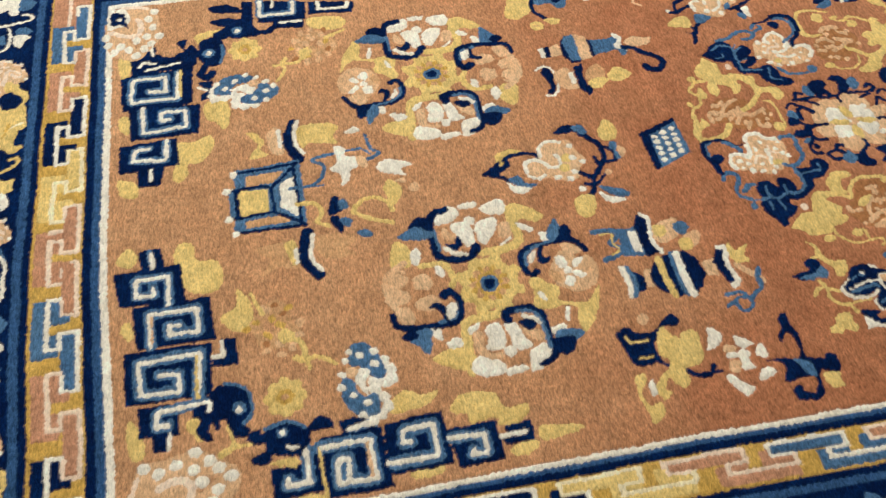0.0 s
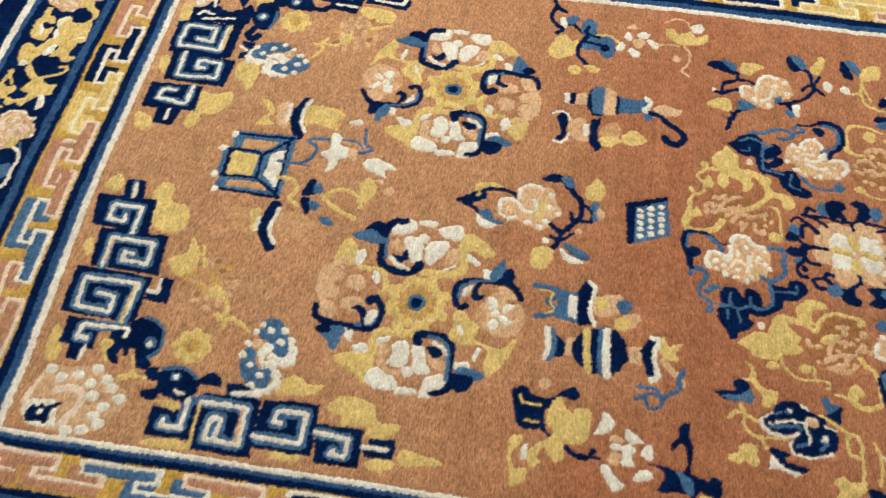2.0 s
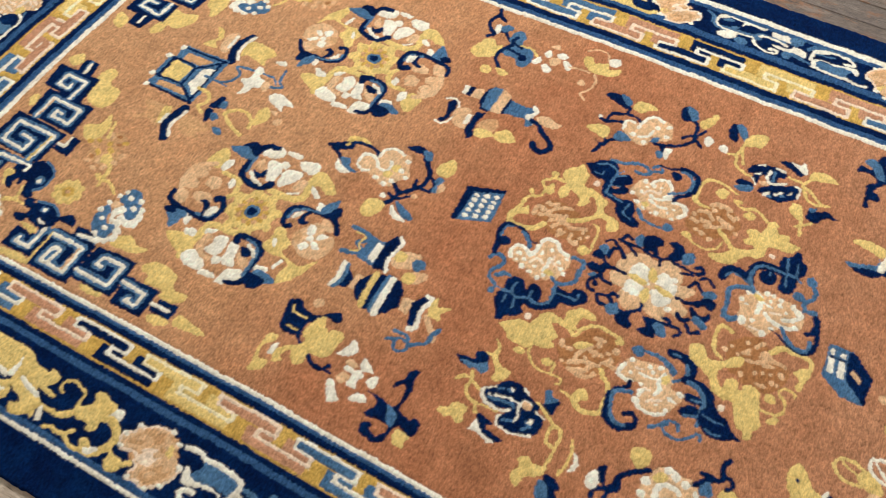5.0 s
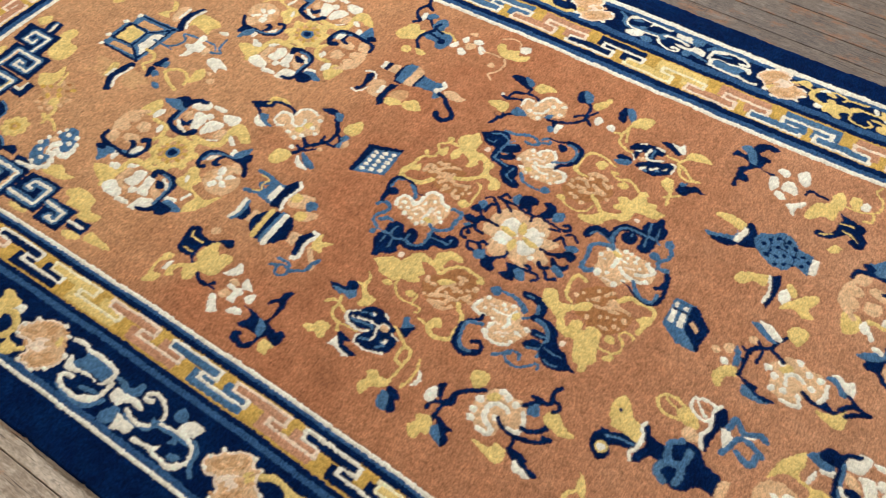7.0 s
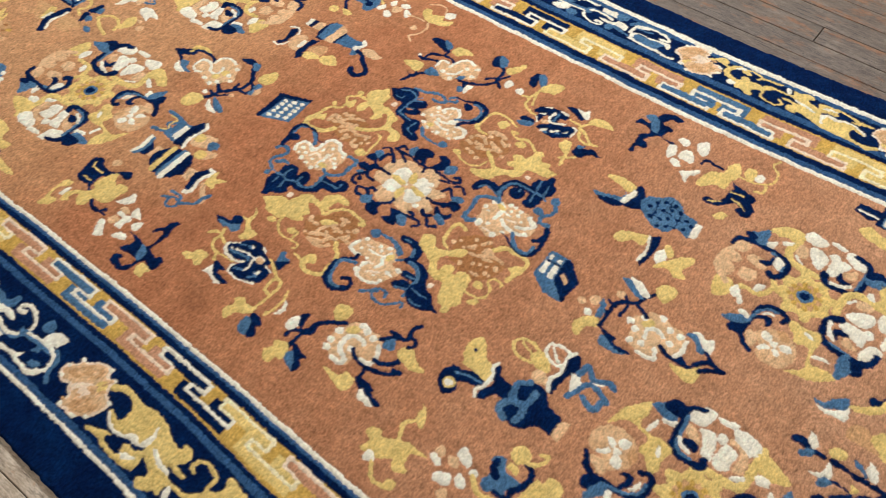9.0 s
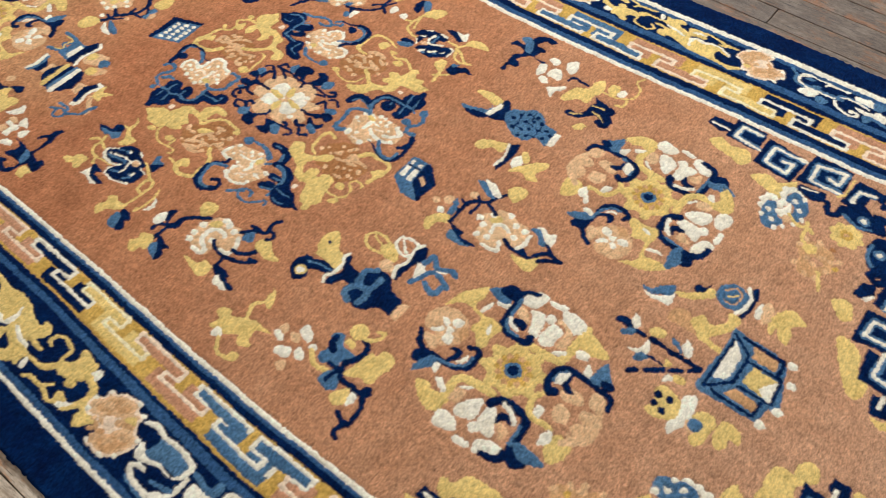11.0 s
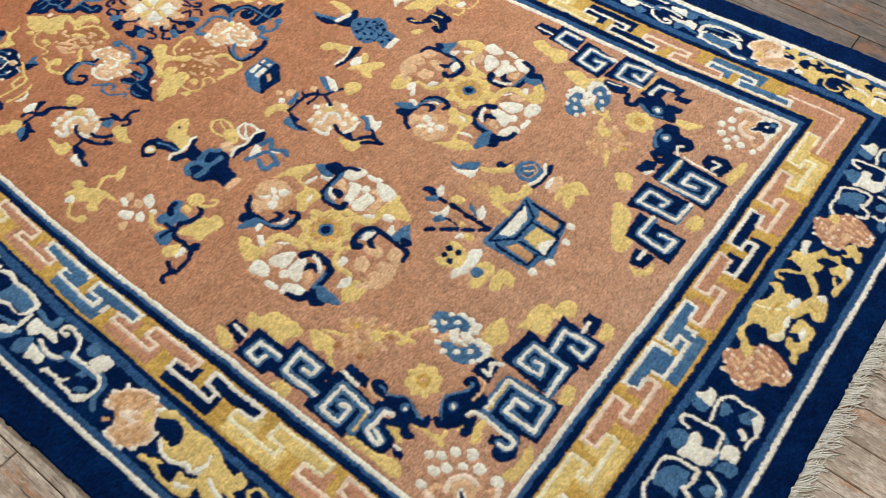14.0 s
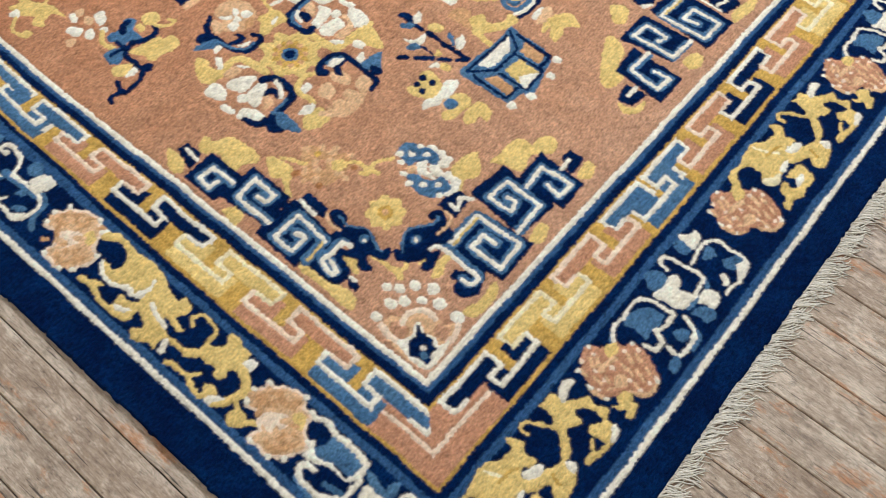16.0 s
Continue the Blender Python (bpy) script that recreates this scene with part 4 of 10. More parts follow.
def leaf_scroll(x, y, **how):
    """A blossom so faded that it hardly shows, with a yellow tendril."""
    m = Motif("leaf_scroll", x, y, "faded tan and peach blossom with a yellow tendril", **how)
    m.patch(TAN, "petal", (-34, 20), (-22, 34), (-4, 30), (10, 22), (28, 22), (36, 6), (26, -14), (8, -30), (-10, -24), (-28, -18), (-30, 2))
    m.patch(SALMON, "gap", (-16, 6), (-2, 12), (2, -4), (-12, -8))
    r = random.Random(int(1000 * x))
    for ring, count in ((12, 5), (23, 8), (34, 11)):
        for k in range(count):
            a = 2 * math.pi * (k + 0.5 * (ring == 23)) / count
            if r.random() < 0.85:
                m.disc(FADED if r.random() < 0.65 else GOLD if r.random() < 0.4 else OLIVE, "petal_dab", 1.1 * ring * math.cos(a) + r.uniform(-3, 3), ring * math.sin(a) + r.uniform(-3, 3), r.uniform(5, 7.5), r.uniform(4, 5.5), turn=r.uniform(0, 90))
    m.bloom(YELLOW, "heart", 19, 3, 11, 5)
    m.line(YELLOW, "tendril", 6, (24, 6), (40, 10), (54, 2), (58, -8), (50, -9), end=8)
    m.line(YELLOW, "tendril", 7, (72, -9), (64, -4), (65, 6), (76, 13), (92, 17), end=5)
    m.line(YELLOW, "tendril", 5, (-60, 14), (-40, 8), (-26, 4), end=7)


m = Motif("checker_motif", 0.773, 0.454, "navy and blue checkered panel with cream squares")
m.patch(NAVY, "panel", (-34, 24), (27, 46), (32, -23), (-30, -47), curve=False)
m.patch(BLUE, "panel_field", (-19, 19), (26, 38), (32, -24), (-20, -43), curve=False)
for row in range(5):
    for column in range(3):
        x, y = -12 + 15.0 * column + 0.2 * row, 15 + 5.5 * column + -11.2 * row
        m.disc(CREAM, "square", x, y, 5.0, 4.5)


def medallion_west(m):
    m.patch(OLIVE, "bloom", (-215, 38), (-213, 54), (-203, 69), (-184, 78), (-159, 74), (-145, 65), (-158, 50), (-165, 37), (-142, 42), (-125, 48), (-116, 36), (-121, 17), (-135, 5), (-144, 12), (-160, 11), (-182, 15), (-195, 31), (-210, 31))
    m.line(FADED, "bloom_petal", 7, (-214, 35), (-212, 52), (-201, 51))
    m.line(FADED, "bloom_petal", 7, (-205, 66), (-192, 66), (-185, 72))
    m.line(FADED, "bloom_petal", 7, (-194, 50), (-181, 65), (-162, 73))
    m.line(FADED, "bloom_petal", 7, (-206, 39), (-186, 46), (-172, 52))
    m.line(FADED, "bloom_petal", 7, (-184, 36), (-170, 47), (-164, 56))
    m.line(FADED, "bloom_petal", 7, (-176, 26), (-167, 40), (-157, 41))
    m.line(FADED, "bloom_petal", 7, (-152, 37), (-138, 41), (-127, 46))
    m.line(FADED, "bloom_petal", 7, (-156, 24), (-162, 14))
    m.line(FADED, "bloom_petal", 7, (-143, 27), (-143, 16), (-133, 12))
    m.disc(PEACH, "bloom_petal", -129, 38, 4)
    m.disc(PEACH, "bloom_petal", -119, 34, 4)
    m.disc(PEACH, "bloom_petal", -128, 26, 4)
    m.disc(PEACH, "bloom_petal", -131, 15, 5)
    m.disc(PEACH, "bloom_petal", -163, 25, 5)
    m.disc(PEACH, "bloom_petal", -204, 49, 4)
    m.disc(PEACH, "bloom_petal", -196, 65, 4)
    m.line(YELLOW, "vine", 5, (-197, 118), (-212, 117), (-222, 109), (-230, 100), (-220, 88), (-219, 73), (-226, 68), (-234, 66))
    m.disc(YELLOW, "vine", -216, 125, 7)
    m.disc(YELLOW, "vine", -211, 90, 8)
    m.disc(YELLOW, "vine", -211, 100, 5)
    m.disc(YELLOW, "vine", -237, 74, 5)
    m.line(YELLOW, "vine", 6, (-237, 63), (-239, 46), (-241, 28), (-244, 9), end=10)
    m.patch(YELLOW, "leaf", (-248, 3), (-251, 16), (-247, 27), (-243, 36), (-234, 36), (-228, 46), (-220, 32), (-229, 26), (-239, 17), (-241, 5))
    m.line(YELLOW, "vine", 8, (-243, 3), (-226, 2), (-212, 3), (-199, 11), (-191, 25), end=11)
    m.line(YELLOW, "vine", 9, (-158, 50), (-147, 55), (-137, 62), (-125, 76))
    m.line(YELLOW, "vine", 4, (-120, 61), (-111, 58), (-107, 48), (-106, 30), (-105, 14), (-106, 5))
    m.disc(YELLOW, "vine", -115, 8, 9)
    m.patch(YELLOW, "leaf", (-204, 128), (-202, 148), (-189, 157), (-184, 169), (-175, 161), (-164, 146), (-164, 126), (-147, 125), (-126, 117), (-117, 114), (-117, 94), (-110, 90), (-94, 90), (-83, 82), (-82, 68), (-90, 61), (-101, 63), (-104, 76), (-115, 78), (-124, 73), (-128, 77), (-128, 92), (-137, 107), (-147, 110), (-145, 98), (-150, 87), (-160, 85), (-159, 96), (-168, 104), (-180, 106), (-180, 91), (-187, 85), (-197, 92), (-197, 106), (-192, 117))
    m.disc(BLUSH, "bud", -147, 141, 6)
    m.patch(PEACH, "peony", (-212, -53), (-212, -37), (-203, -28), (-190, -34), (-180, -29), (-182, -5), (-170, 5), (-154, 6), (-145, -8), (-129, -8), (-122, -19), (-123, -35), (-126, -49), (-129, -62), (-138, -65), (-148, -71), (-157, -70), (-164, -76), (-174, -68), (-192, -63), (-204, -62))
    m.line(CREAM, "peony_rim", 7, (-210, -57), (-214, -46), (-209, -33), (-196, -32), (-185, -41), (-179, -32), (-178, -13), (-171, -1), (-155, 1), (-144, -12), (-130, -13))
    m.line(CREAM, "peony_petal", 6, (-155, -55), (-153, -43), (-153, -32))
    m.line(BLUSH, "peony_petal", 5, (-178, -51), (-171, -41), (-160, -43))
    m.line(BLUSH, "peony_petal", 4, (-148, -24), (-148, -36), (-138, -40))
    m.disc(CREAM, "peony_petal", -201, -45, 5)
    m.disc(CREAM, "peony_petal", -189, -51, 4)
    m.disc(CREAM, "peony_petal", -173, -68, 4)
    m.disc(CREAM, "peony_petal", -168, -55, 3)
    m.disc(CREAM, "peony_petal", -187, -64, 5)
    m.disc(CREAM, "peony_petal", -157, -16, 4)
    m.disc(CREAM, "peony_petal", -139, -32, 4)
    m.disc(CREAM, "peony_petal", -132, -41, 4)
    m.disc(CREAM, "peony_petal", -124, -46, 4)
    m.disc(CREAM, "peony_petal", -151, -63, 4)
    m.disc(CREAM, "peony_petal", -136, -62, 4)
    m.disc(CREAM, "peony_petal", -157, -72, 4)
    m.disc(CREAM, "peony_petal", -129, -20, 3)
    m.disc(CREAM, "peony_petal", -168, -28, 4)
    m.disc(CREAM, "peony_petal", -199, -57, 3)
    m.disc(YELLOW, "peony_heart", -145, -56, 9, 5)
    m.line(BLUE, "vine", 8, (-237, -75), (-228, -64), (-216, -67), (-215, -80), (-224, -91), (-224, -102), (-216, -109), (-206, -117), end=6)
    m.disc(BLUE, "vine", -209, -125, 6)
    m.line(BLUE, "vine", 8, (-214, -97), (-206, -90), (-197, -89))
    m.line(BLUE, "vine", 7, (-137, -61), (-125, -65), (-110, -58), (-102, -47), (-103, -32), (-103, -13), (-113, -11), (-122, -12), end=8)
    m.patch(NAVY, "leaf", (-193, -108), (-196, -98), (-188, -86), (-174, -84), (-166, -94), (-161, -99), (-161, -88), (-153, -82), (-143, -87), (-137, -97), (-137, -110), (-128, -105), (-124, -93), (-125, -71), (-109, -73), (-101, -71), (-96, -60), (-85, -58), (-74, -65), (-73, -77), (-84, -88), (-99, -94), (-109, -97), (-109, -107), (-120, -116), (-134, -126), (-146, -126), (-156, -126), (-150, -141), (-161, -152), (-171, -154), (-173, -165), (-182, -166), (-186, -156), (-195, -144), (-199, -126), (-194, -115))
    m.line(BLUE, "vein", 3, (-212, -115), (-195, -116), (-180, -114), (-169, -118), (-152, -113), (-139, -115), (-127, -108), (-123, -93), (-127, -69), end=6)
    m.line(BLUE, "vein", 3, (-178, -115), (-182, -104), (-179, -94))
    m.line(BLUE, "vein", 3, (-185, -122), (-184, -137))
    m.line(BLUE, "vein", 3, (-171, -120), (-167, -140))
    m.line(BLUE, "vein", 3, (-152, -113), (-153, -98))
    m.line(BLUE, "vein", 3, (-120, -83), (-105, -81), (-90, -81), (-86, -73), (-87, -67))
    m.line(NAVY, "scroll", 11, (-236, -62), (-239, -42), (-246, -24), (-245, -7), (-236, -1), (-220, -1), (-205, -6), (-193, -16), (-178, -15), end=3)
    m.line(BLUE, "scroll", 4, (-237, -36), (-242, -23), (-239, -9), (-231, -4))
    m.line(BLUE, "scroll", 7, (-212, -7), (-201, -14), (-191, -27))
    m.patch(NAVY, "scroll_curl", (-236, -27), (-225, -28), (-221, -34), (-225, -41), (-234, -45), (-239, -36))


def medallion_north(m):
    m.patch(OLIVE, "bloom", (7, 148), (12, 170), (27, 185), (40, 202), (59, 204), (80, 189), (90, 169), (83, 152), (74, 139), (65, 138), (54, 123), (38, 123), (23, 126), (9, 134))
    m.line(FADED, "bloom_petal", 8, (20, 172), (34, 176), (44, 167))
    m.line(FADED, "bloom_petal", 8, (34, 193), (48, 200), (65, 198))
    m.line(FADED, "bloom_petal", 8, (39, 148), (59, 157), (69, 169))
    m.line(FADED, "bloom_petal", 8, (53, 174), (63, 169))
    m.line(FADED, "bloom_petal", 8, (14, 152), (24, 149))
    m.line(FADED, "bloom_petal", 8, (61, 150), (72, 146))
    m.line(FADED, "bloom_petal", 8, (30, 156), (43, 157))
    m.line(FADED, "bloom_petal", 8, (64, 189), (75, 182))
    m.disc(PEACH, "bloom_petal", 75, 165, 5)
    m.disc(PEACH, "bloom_petal", 79, 189, 4)
    m.disc(PEACH, "bloom_petal", 87, 157, 4)
    m.disc(PEACH, "bloom_petal", 38, 133, 5)
    m.disc(PEACH, "bloom_petal", 53, 127, 5)
    m.disc(PEACH, "bloom_petal", 28, 136, 4)
    m.disc(PEACH, "bloom_petal", 41, 185, 5)
    m.disc(PEACH, "bloom_petal", 15, 163, 4)
    m.disc(PEACH, "bloom_petal", 49, 196, 4)
    m.line(YELLOW, "vine", 9, (5, 192), (5, 207), (6, 226), (14, 241), (30, 244), (43, 242), (64, 236), end=4)
    m.patch(YELLOW, "leaf", (32, 223), (42, 236), (53, 232), (49, 215), (40, 213))
    m.line(YELLOW, "vine", 9, (4, 193), (17, 185), (32, 185), end=5)
    m.line(YELLOW, "vine", 6, (65, 221), (76, 222))
    m.line(YELLOW, "vine", 5, (67, 217), (76, 213), (86, 212), (99, 220), (114, 213), (125, 204), (142, 205))
    m.patch(YELLOW, "leaf", (85, 200), (93, 210), (105, 206), (101, 196), (91, 195))
    m.disc(YELLOW, "vine", 137, 205, 7)
    m.patch(YELLOW, "leaf", (101, 154), (108, 162), (100, 171), (103, 178), (115, 181), (122, 179), (126, 191), (128, 205), (140, 202), (149, 192), (164, 196), (165, 186), (179, 184), (185, 181), (172, 165), (155, 162), (141, 156), (140, 137), (131, 128), (119, 127), (107, 114), (100, 100), (83, 92), (71, 92), (60, 97), (64, 104), (78, 110), (87, 121), (90, 131), (101, 133), (115, 139), (122, 145), (115, 149), (106, 147))
    m.line(YELLOW, "vine", 8, (62, 151), (76, 140), (89, 128))
    m.line(YELLOW, "vine", 4, (20, 112), (35, 106), (54, 106), (69, 116), (73, 130))
    m.disc(YELLOW, "vine", 17, 117, 9, 6)
    m.disc(BLUSH, "bud", 150, 144, 5)
    m.patch(PEACH, "peony", (-94, 152), (-92, 172), (-83, 191), (-69, 190), (-60, 204), (-41, 206), (-31, 193), (-27, 179), (-15, 173), (-2, 173), (3, 159), (-1, 143), (-13, 130), (-25, 129), (-40, 125), (-53, 131), (-68, 127), (-78, 137), (-74, 144), (-83, 152))
    m.line(CREAM, "peony_rim", 6, (-67, 186), (-60, 200), (-45, 204), (-35, 195), (-32, 181), (-40, 169))
    m.line(CREAM, "peony_rim", 7, (-21, 167), (-9, 170), (0, 163), (1, 152), (-5, 142))
    m.line(CREAM, "peony_petal", 6, (-58, 153), (-44, 147), (-29, 149))
    m.line(CREAM, "peony_petal", 5, (-55, 159), (-39, 162), (-28, 173))
    m.line(BLUSH, "peony_petal", 5, (-71, 161), (-65, 172), (-55, 173))
    m.line(BLUSH, "peony_petal", 5, (-48, 181), (-49, 171))
    m.disc(CREAM, "peony_petal", -77, 164, 4)
    m.disc(CREAM, "peony_petal", -72, 177, 3)
    m.disc(CREAM, "peony_petal", -61, 185, 4)
    m.disc(CREAM, "peony_petal", -78, 188, 5)
    m.disc(CREAM, "peony_petal", -49, 188, 3)
    m.disc(CREAM, "peony_petal", -59, 162, 4)
    m.disc(CREAM, "peony_petal", -77, 140, 5)
    m.disc(CREAM, "peony_petal", -40, 133, 5)
    m.disc(CREAM, "peony_petal", -23, 142, 3)
    m.disc(CREAM, "peony_petal", -14, 134, 4)
    m.disc(CREAM, "peony_petal", -17, 154, 3)
    m.disc(CREAM, "peony_petal", -64, 134, 4)
    m.disc(CREAM, "peony_petal", -48, 129, 3)
    m.disc(CREAM, "peony_petal", -90, 155, 4)
    m.disc(YELLOW, "peony_heart", -63, 141, 7, 5)
    m.line(BLUE, "vine", 7, (-146, 202), (-125, 203), (-109, 214), (-89, 216), (-78, 209), (-85, 198), (-100, 198))
    m.line(BLUE, "vine", 6, (-79, 210), (-62, 217), (-63, 224))
    m.line(BLUE, "vine", 6, (-76, 220), (-68, 229))
    m.line(BLUE, "vine", 8, (-69, 126), (-56, 112), (-37, 108), (-16, 109), end=3)
    m.disc(BLUE, "vine", -13, 115, 8)
    m.line(NAVY, "scroll", 4, (-69, 231), (-50, 232), (-33, 241), (-17, 242), (-3, 234), (-1, 213), (-6, 194), (-19, 183), (-23, 173), end=8)
    m.line(NAVY, "scroll", 11, (-33, 240), (-16, 241), (-3, 233), (-1, 211), (-7, 195))
    m.line(BLUE, "scroll", 5, (-35, 182), (-11, 198), (-7, 216), (-11, 228), (-21, 236), (-31, 235))
    m.patch(NAVY, "scroll_curl", (-48, 223), (-40, 231), (-28, 228), (-26, 218), (-38, 213))
    m.patch(NAVY, "leaf", (-183, 175), (-172, 180), (-162, 193), (-143, 200), (-129, 194), (-123, 179), (-107, 186), (-96, 172), (-105, 160), (-96, 156), (-95, 147), (-106, 139), (-115, 133), (-101, 130), (-90, 136), (-79, 133), (-72, 120), (-71, 108), (-59, 104), (-54, 94), (-64, 86), (-76, 88), (-87, 92), (-100, 102), (-105, 116), (-118, 120), (-131, 123), (-137, 135), (-139, 152), (-150, 152), (-165, 157), (-175, 168))
    m.patch(SALMON, "gap", (-124, 148), (-112, 158), (-107, 158), (-117, 146))
    m.line(BLUE, "vein", 4, (-162, 182), (-147, 190), (-134, 187), (-125, 179), (-127, 161), (-127, 142), (-126, 130), (-109, 127), (-97, 125))
    m.line(BLUE, "vein", 3, (-127, 178), (-118, 189))
    m.line(BLUE, "vein", 3, (-161, 164), (-148, 163), (-147, 170))
    m.line(BLUE, "vein", 3, (-126, 148), (-113, 153))
    m.line(BLUE, "vein", 3, (-85, 127), (-89, 110), (-83, 103), (-71, 99))
    m.line(BLUE, "vein", 3, (-126, 168), (-113, 180))


def medallion_south(m):
    m.patch(OLIVE, "bloom", (-79, -166), (-78, -148), (-64, -138), (-57, -125), (-45, -111), (-28, -109), (-10, -114), (2, -128), (9, -138), (2, -159), (-8, -168), (-10, -179), (-22, -192), (-38, -196), (-53, -190), (-67, -184), (-71, -173))
    m.line(FADED, "bloom_petal", 7, (-50, -172), (-47, -156), (-36, -139))
    m.line(FADED, "bloom_petal", 7, (-47, -176), (-38, -168), (-30, -167))
    m.line(FADED, "bloom_petal", 7, (-36, -146), (-17, -147))
    m.line(FADED, "bloom_petal", 7, (-50, -189), (-34, -185), (-25, -172))
    m.line(FADED, "bloom_petal", 7, (-30, -167), (-14, -165))
    m.line(FADED, "bloom_petal", 7, (-40, -191), (-23, -189), (-16, -178))
    m.line(FADED, "bloom_petal", 7, (-36, -124), (-21, -123))
    m.line(FADED, "bloom_petal", 7, (-73, -158), (-61, -158))
    m.line(FADED, "bloom_petal", 7, (-8, -155), (7, -156))
    m.disc(PEACH, "bloom_petal", -53, -178, 5)
    m.disc(PEACH, "bloom_petal", -27, -132, 5)
    m.disc(PEACH, "bloom_petal", -77, -153, 5)
    m.disc(PEACH, "bloom_petal", -64, -181, 3)
    m.disc(PEACH, "bloom_petal", -1, -129, 6)
    m.disc(PEACH, "bloom_petal", -11, -138, 4)
    m.disc(PEACH, "bloom_petal", -2, -147, 5)
    m.disc(PEACH, "bloom_petal", -27, -153, 3)
    m.disc(PEACH, "bloom_petal", -37, -161, 3)
    m.disc(PEACH, "bloom_petal", -38, -182, 4)
    m.disc(PEACH, "bloom_petal", -12, -157, 3)
    m.disc(YELLOW, "leaf", -126, -196, 9, 6)
    m.line(YELLOW, "vine", 4, (-115, -184), (-110, -196), (-96, -208), (-80, -210), (-69, -208), (-55, -208), (-52, -216), (-57, -219))
    m.line(YELLOW, "vine", 4, (-70, -206), (-71, -190), (-77, -190))
    m.disc(YELLOW, "vine", -82, -193, 8, 6)
    m.line(YELLOW, "vine", 6, (-75, -130), (-66, -134), (-62, -123), (-52, -110), (-36, -103), (-20, -105), (-4, -106))
    m.disc(YELLOW, "vine", -3, -113, 7, 6)
    m.patch(YELLOW, "leaf", (-61, -151), (-57, -140), (-47, -136), (-37, -136), (-44, -149), (-54, -153))
    m.line(YELLOW, "scroll", 4, (-47, -224), (-32, -228), (-21, -235), (-8, -238), (5, -234), (14, -225), (16, -212), (14, -196), (9, -183), (-3, -176), (-8, -168), end=7)
    m.line(YELLOW, "scroll", 7, (-28, -230), (-11, -237), (5, -233), (14, -225), (15, -210), (13, -195), (7, -182))
    m.patch(YELLOW, "leaf", (-26, -232), (-31, -225), (-30, -214), (-22, -206), (-12, -210), (-9, -221), (-17, -222), (-18, -228))
    m.patch(YELLOW, "leaf", (-173, -171), (-165, -163), (-151, -151), (-133, -150), (-127, -136), (-121, -123), (-108, -117), (-91, -119), (-91, -104), (-84, -93), (-68, -86), (-51, -89), (-48, -97), (-64, -102), (-70, -113), (-68, -125), (-76, -129), (-90, -128), (-103, -133), (-93, -142), (-85, -149), (-92, -158), (-84, -164), (-89, -174), (-101, -177), (-110, -179), (-118, -187), (-131, -187), (-146, -187), (-161, -177))
    m.disc(BLUSH, "bud", -140, -140, 6)
    m.patch(PEACH, "peony", (13, -149), (15, -138), (22, -127), (38, -123), (57, -118), (71, -117), (80, -125), (90, -130), (90, -144), (107, -144), (108, -153), (103, -166), (98, -182), (83, -195), (67, -196), (53, -191), (45, -185), (51, -172), (48, -157), (35, -161), (21, -162), (14, -158))
    m.line(CREAM, "peony_rim", 7, (35, -160), (24, -161), (14, -157), (17, -139))
    m.line(CREAM, "peony_rim", 6, (50, -187), (61, -193), (75, -195), (94, -185))
    m.line(CREAM, "peony_petal", 4, (41, -144), (55, -144), (66, -141))
    m.line(CREAM, "peony_petal", 6, (73, -129), (70, -144), (76, -154), (72, -165))
    m.line(BLUSH, "peony_petal", 4, (54, -164), (65, -161))
    m.line(BLUSH, "peony_petal", 4, (66, -180), (75, -172), (85, -169))
    m.line(BLUSH, "peony_petal", 4, (33, -138), (43, -136))
    m.disc(CREAM, "peony_petal", 24, -128, 4)
    m.disc(CREAM, "peony_petal", 51, -127, 4)
    m.disc(CREAM, "peony_petal", 65, -121, 5)
    m.disc(CREAM, "peony_petal", 30, -148, 3)
    m.disc(CREAM, "peony_petal", 53, -168, 5)
    m.disc(CREAM, "peony_petal", 49, -158, 3)
    m.disc(CREAM, "peony_petal", 51, -185, 6)
    m.disc(CREAM, "peony_petal", 79, -177, 3)
    m.disc(CREAM, "peony_petal", 93, -160, 4)
    m.disc(CREAM, "peony_petal", 104, -147, 5)
    m.disc(CREAM, "peony_petal", 94, -179, 4)
    m.disc(CREAM, "peony_petal", 100, -161, 3)
    m.disc(CREAM, "peony_petal", 52, -176, 3)
    m.disc(CREAM, "peony_petal", 58, -133, 3)
    m.disc(YELLOW, "peony_heart", 78, -136, 6, 7)
    m.disc(BLUE, "vine", 26, -111, 9)
    m.line(BLUE, "vine", 3, (32, -106), (52, -106), (71, -110), (83, -118), end=12)
    m.line(BLUE, "vine", 6, (82, -214), (97, -202), (100, -194), (109, -188), (119, -192))
    m.line(NAVY, "scroll", 7, (35, -162), (35, -170), (21, -182), (16, -193), (20, -209), (23, -227), (34, -234), (48, -235), (62, -226), (63, -214), (54, -207), (46, -213), end=8)
    m.line(NAVY, "scroll", 12, (16, -193), (20, -209), (23, -227), (35, -233), (47, -233), (60, -225))
    m.line(BLUE, "scroll", 6, (42, -177), (22, -185), (21, -199), (28, -220), (39, -229), (52, -228))
    m.line(NAVY, "leaf", 15, (71, -92), (85, -90), (100, -94), (107, -105), (107, -119))
    m.line(BLUE, "vein", 6, (88, -132), (100, -121), (102, -108), (97, -99))
    m.line(BLUE, "vein", 4, (75, -91), (85, -91))
    m.line(NAVY, "leaf", 13, (103, -122), (125, -122), (141, -128), (149, -143), (164, -154))
    m.line(NAVY, "leaf", 14, (116, -145), (133, -144), (142, -147))
    m.line(NAVY, "leaf", 15, (117, -168), (124, -161), (139, -162))
    m.line(BLUE, "vein", 6, (108, -123), (125, -127), (137, -140), (139, -159), (139, -179))
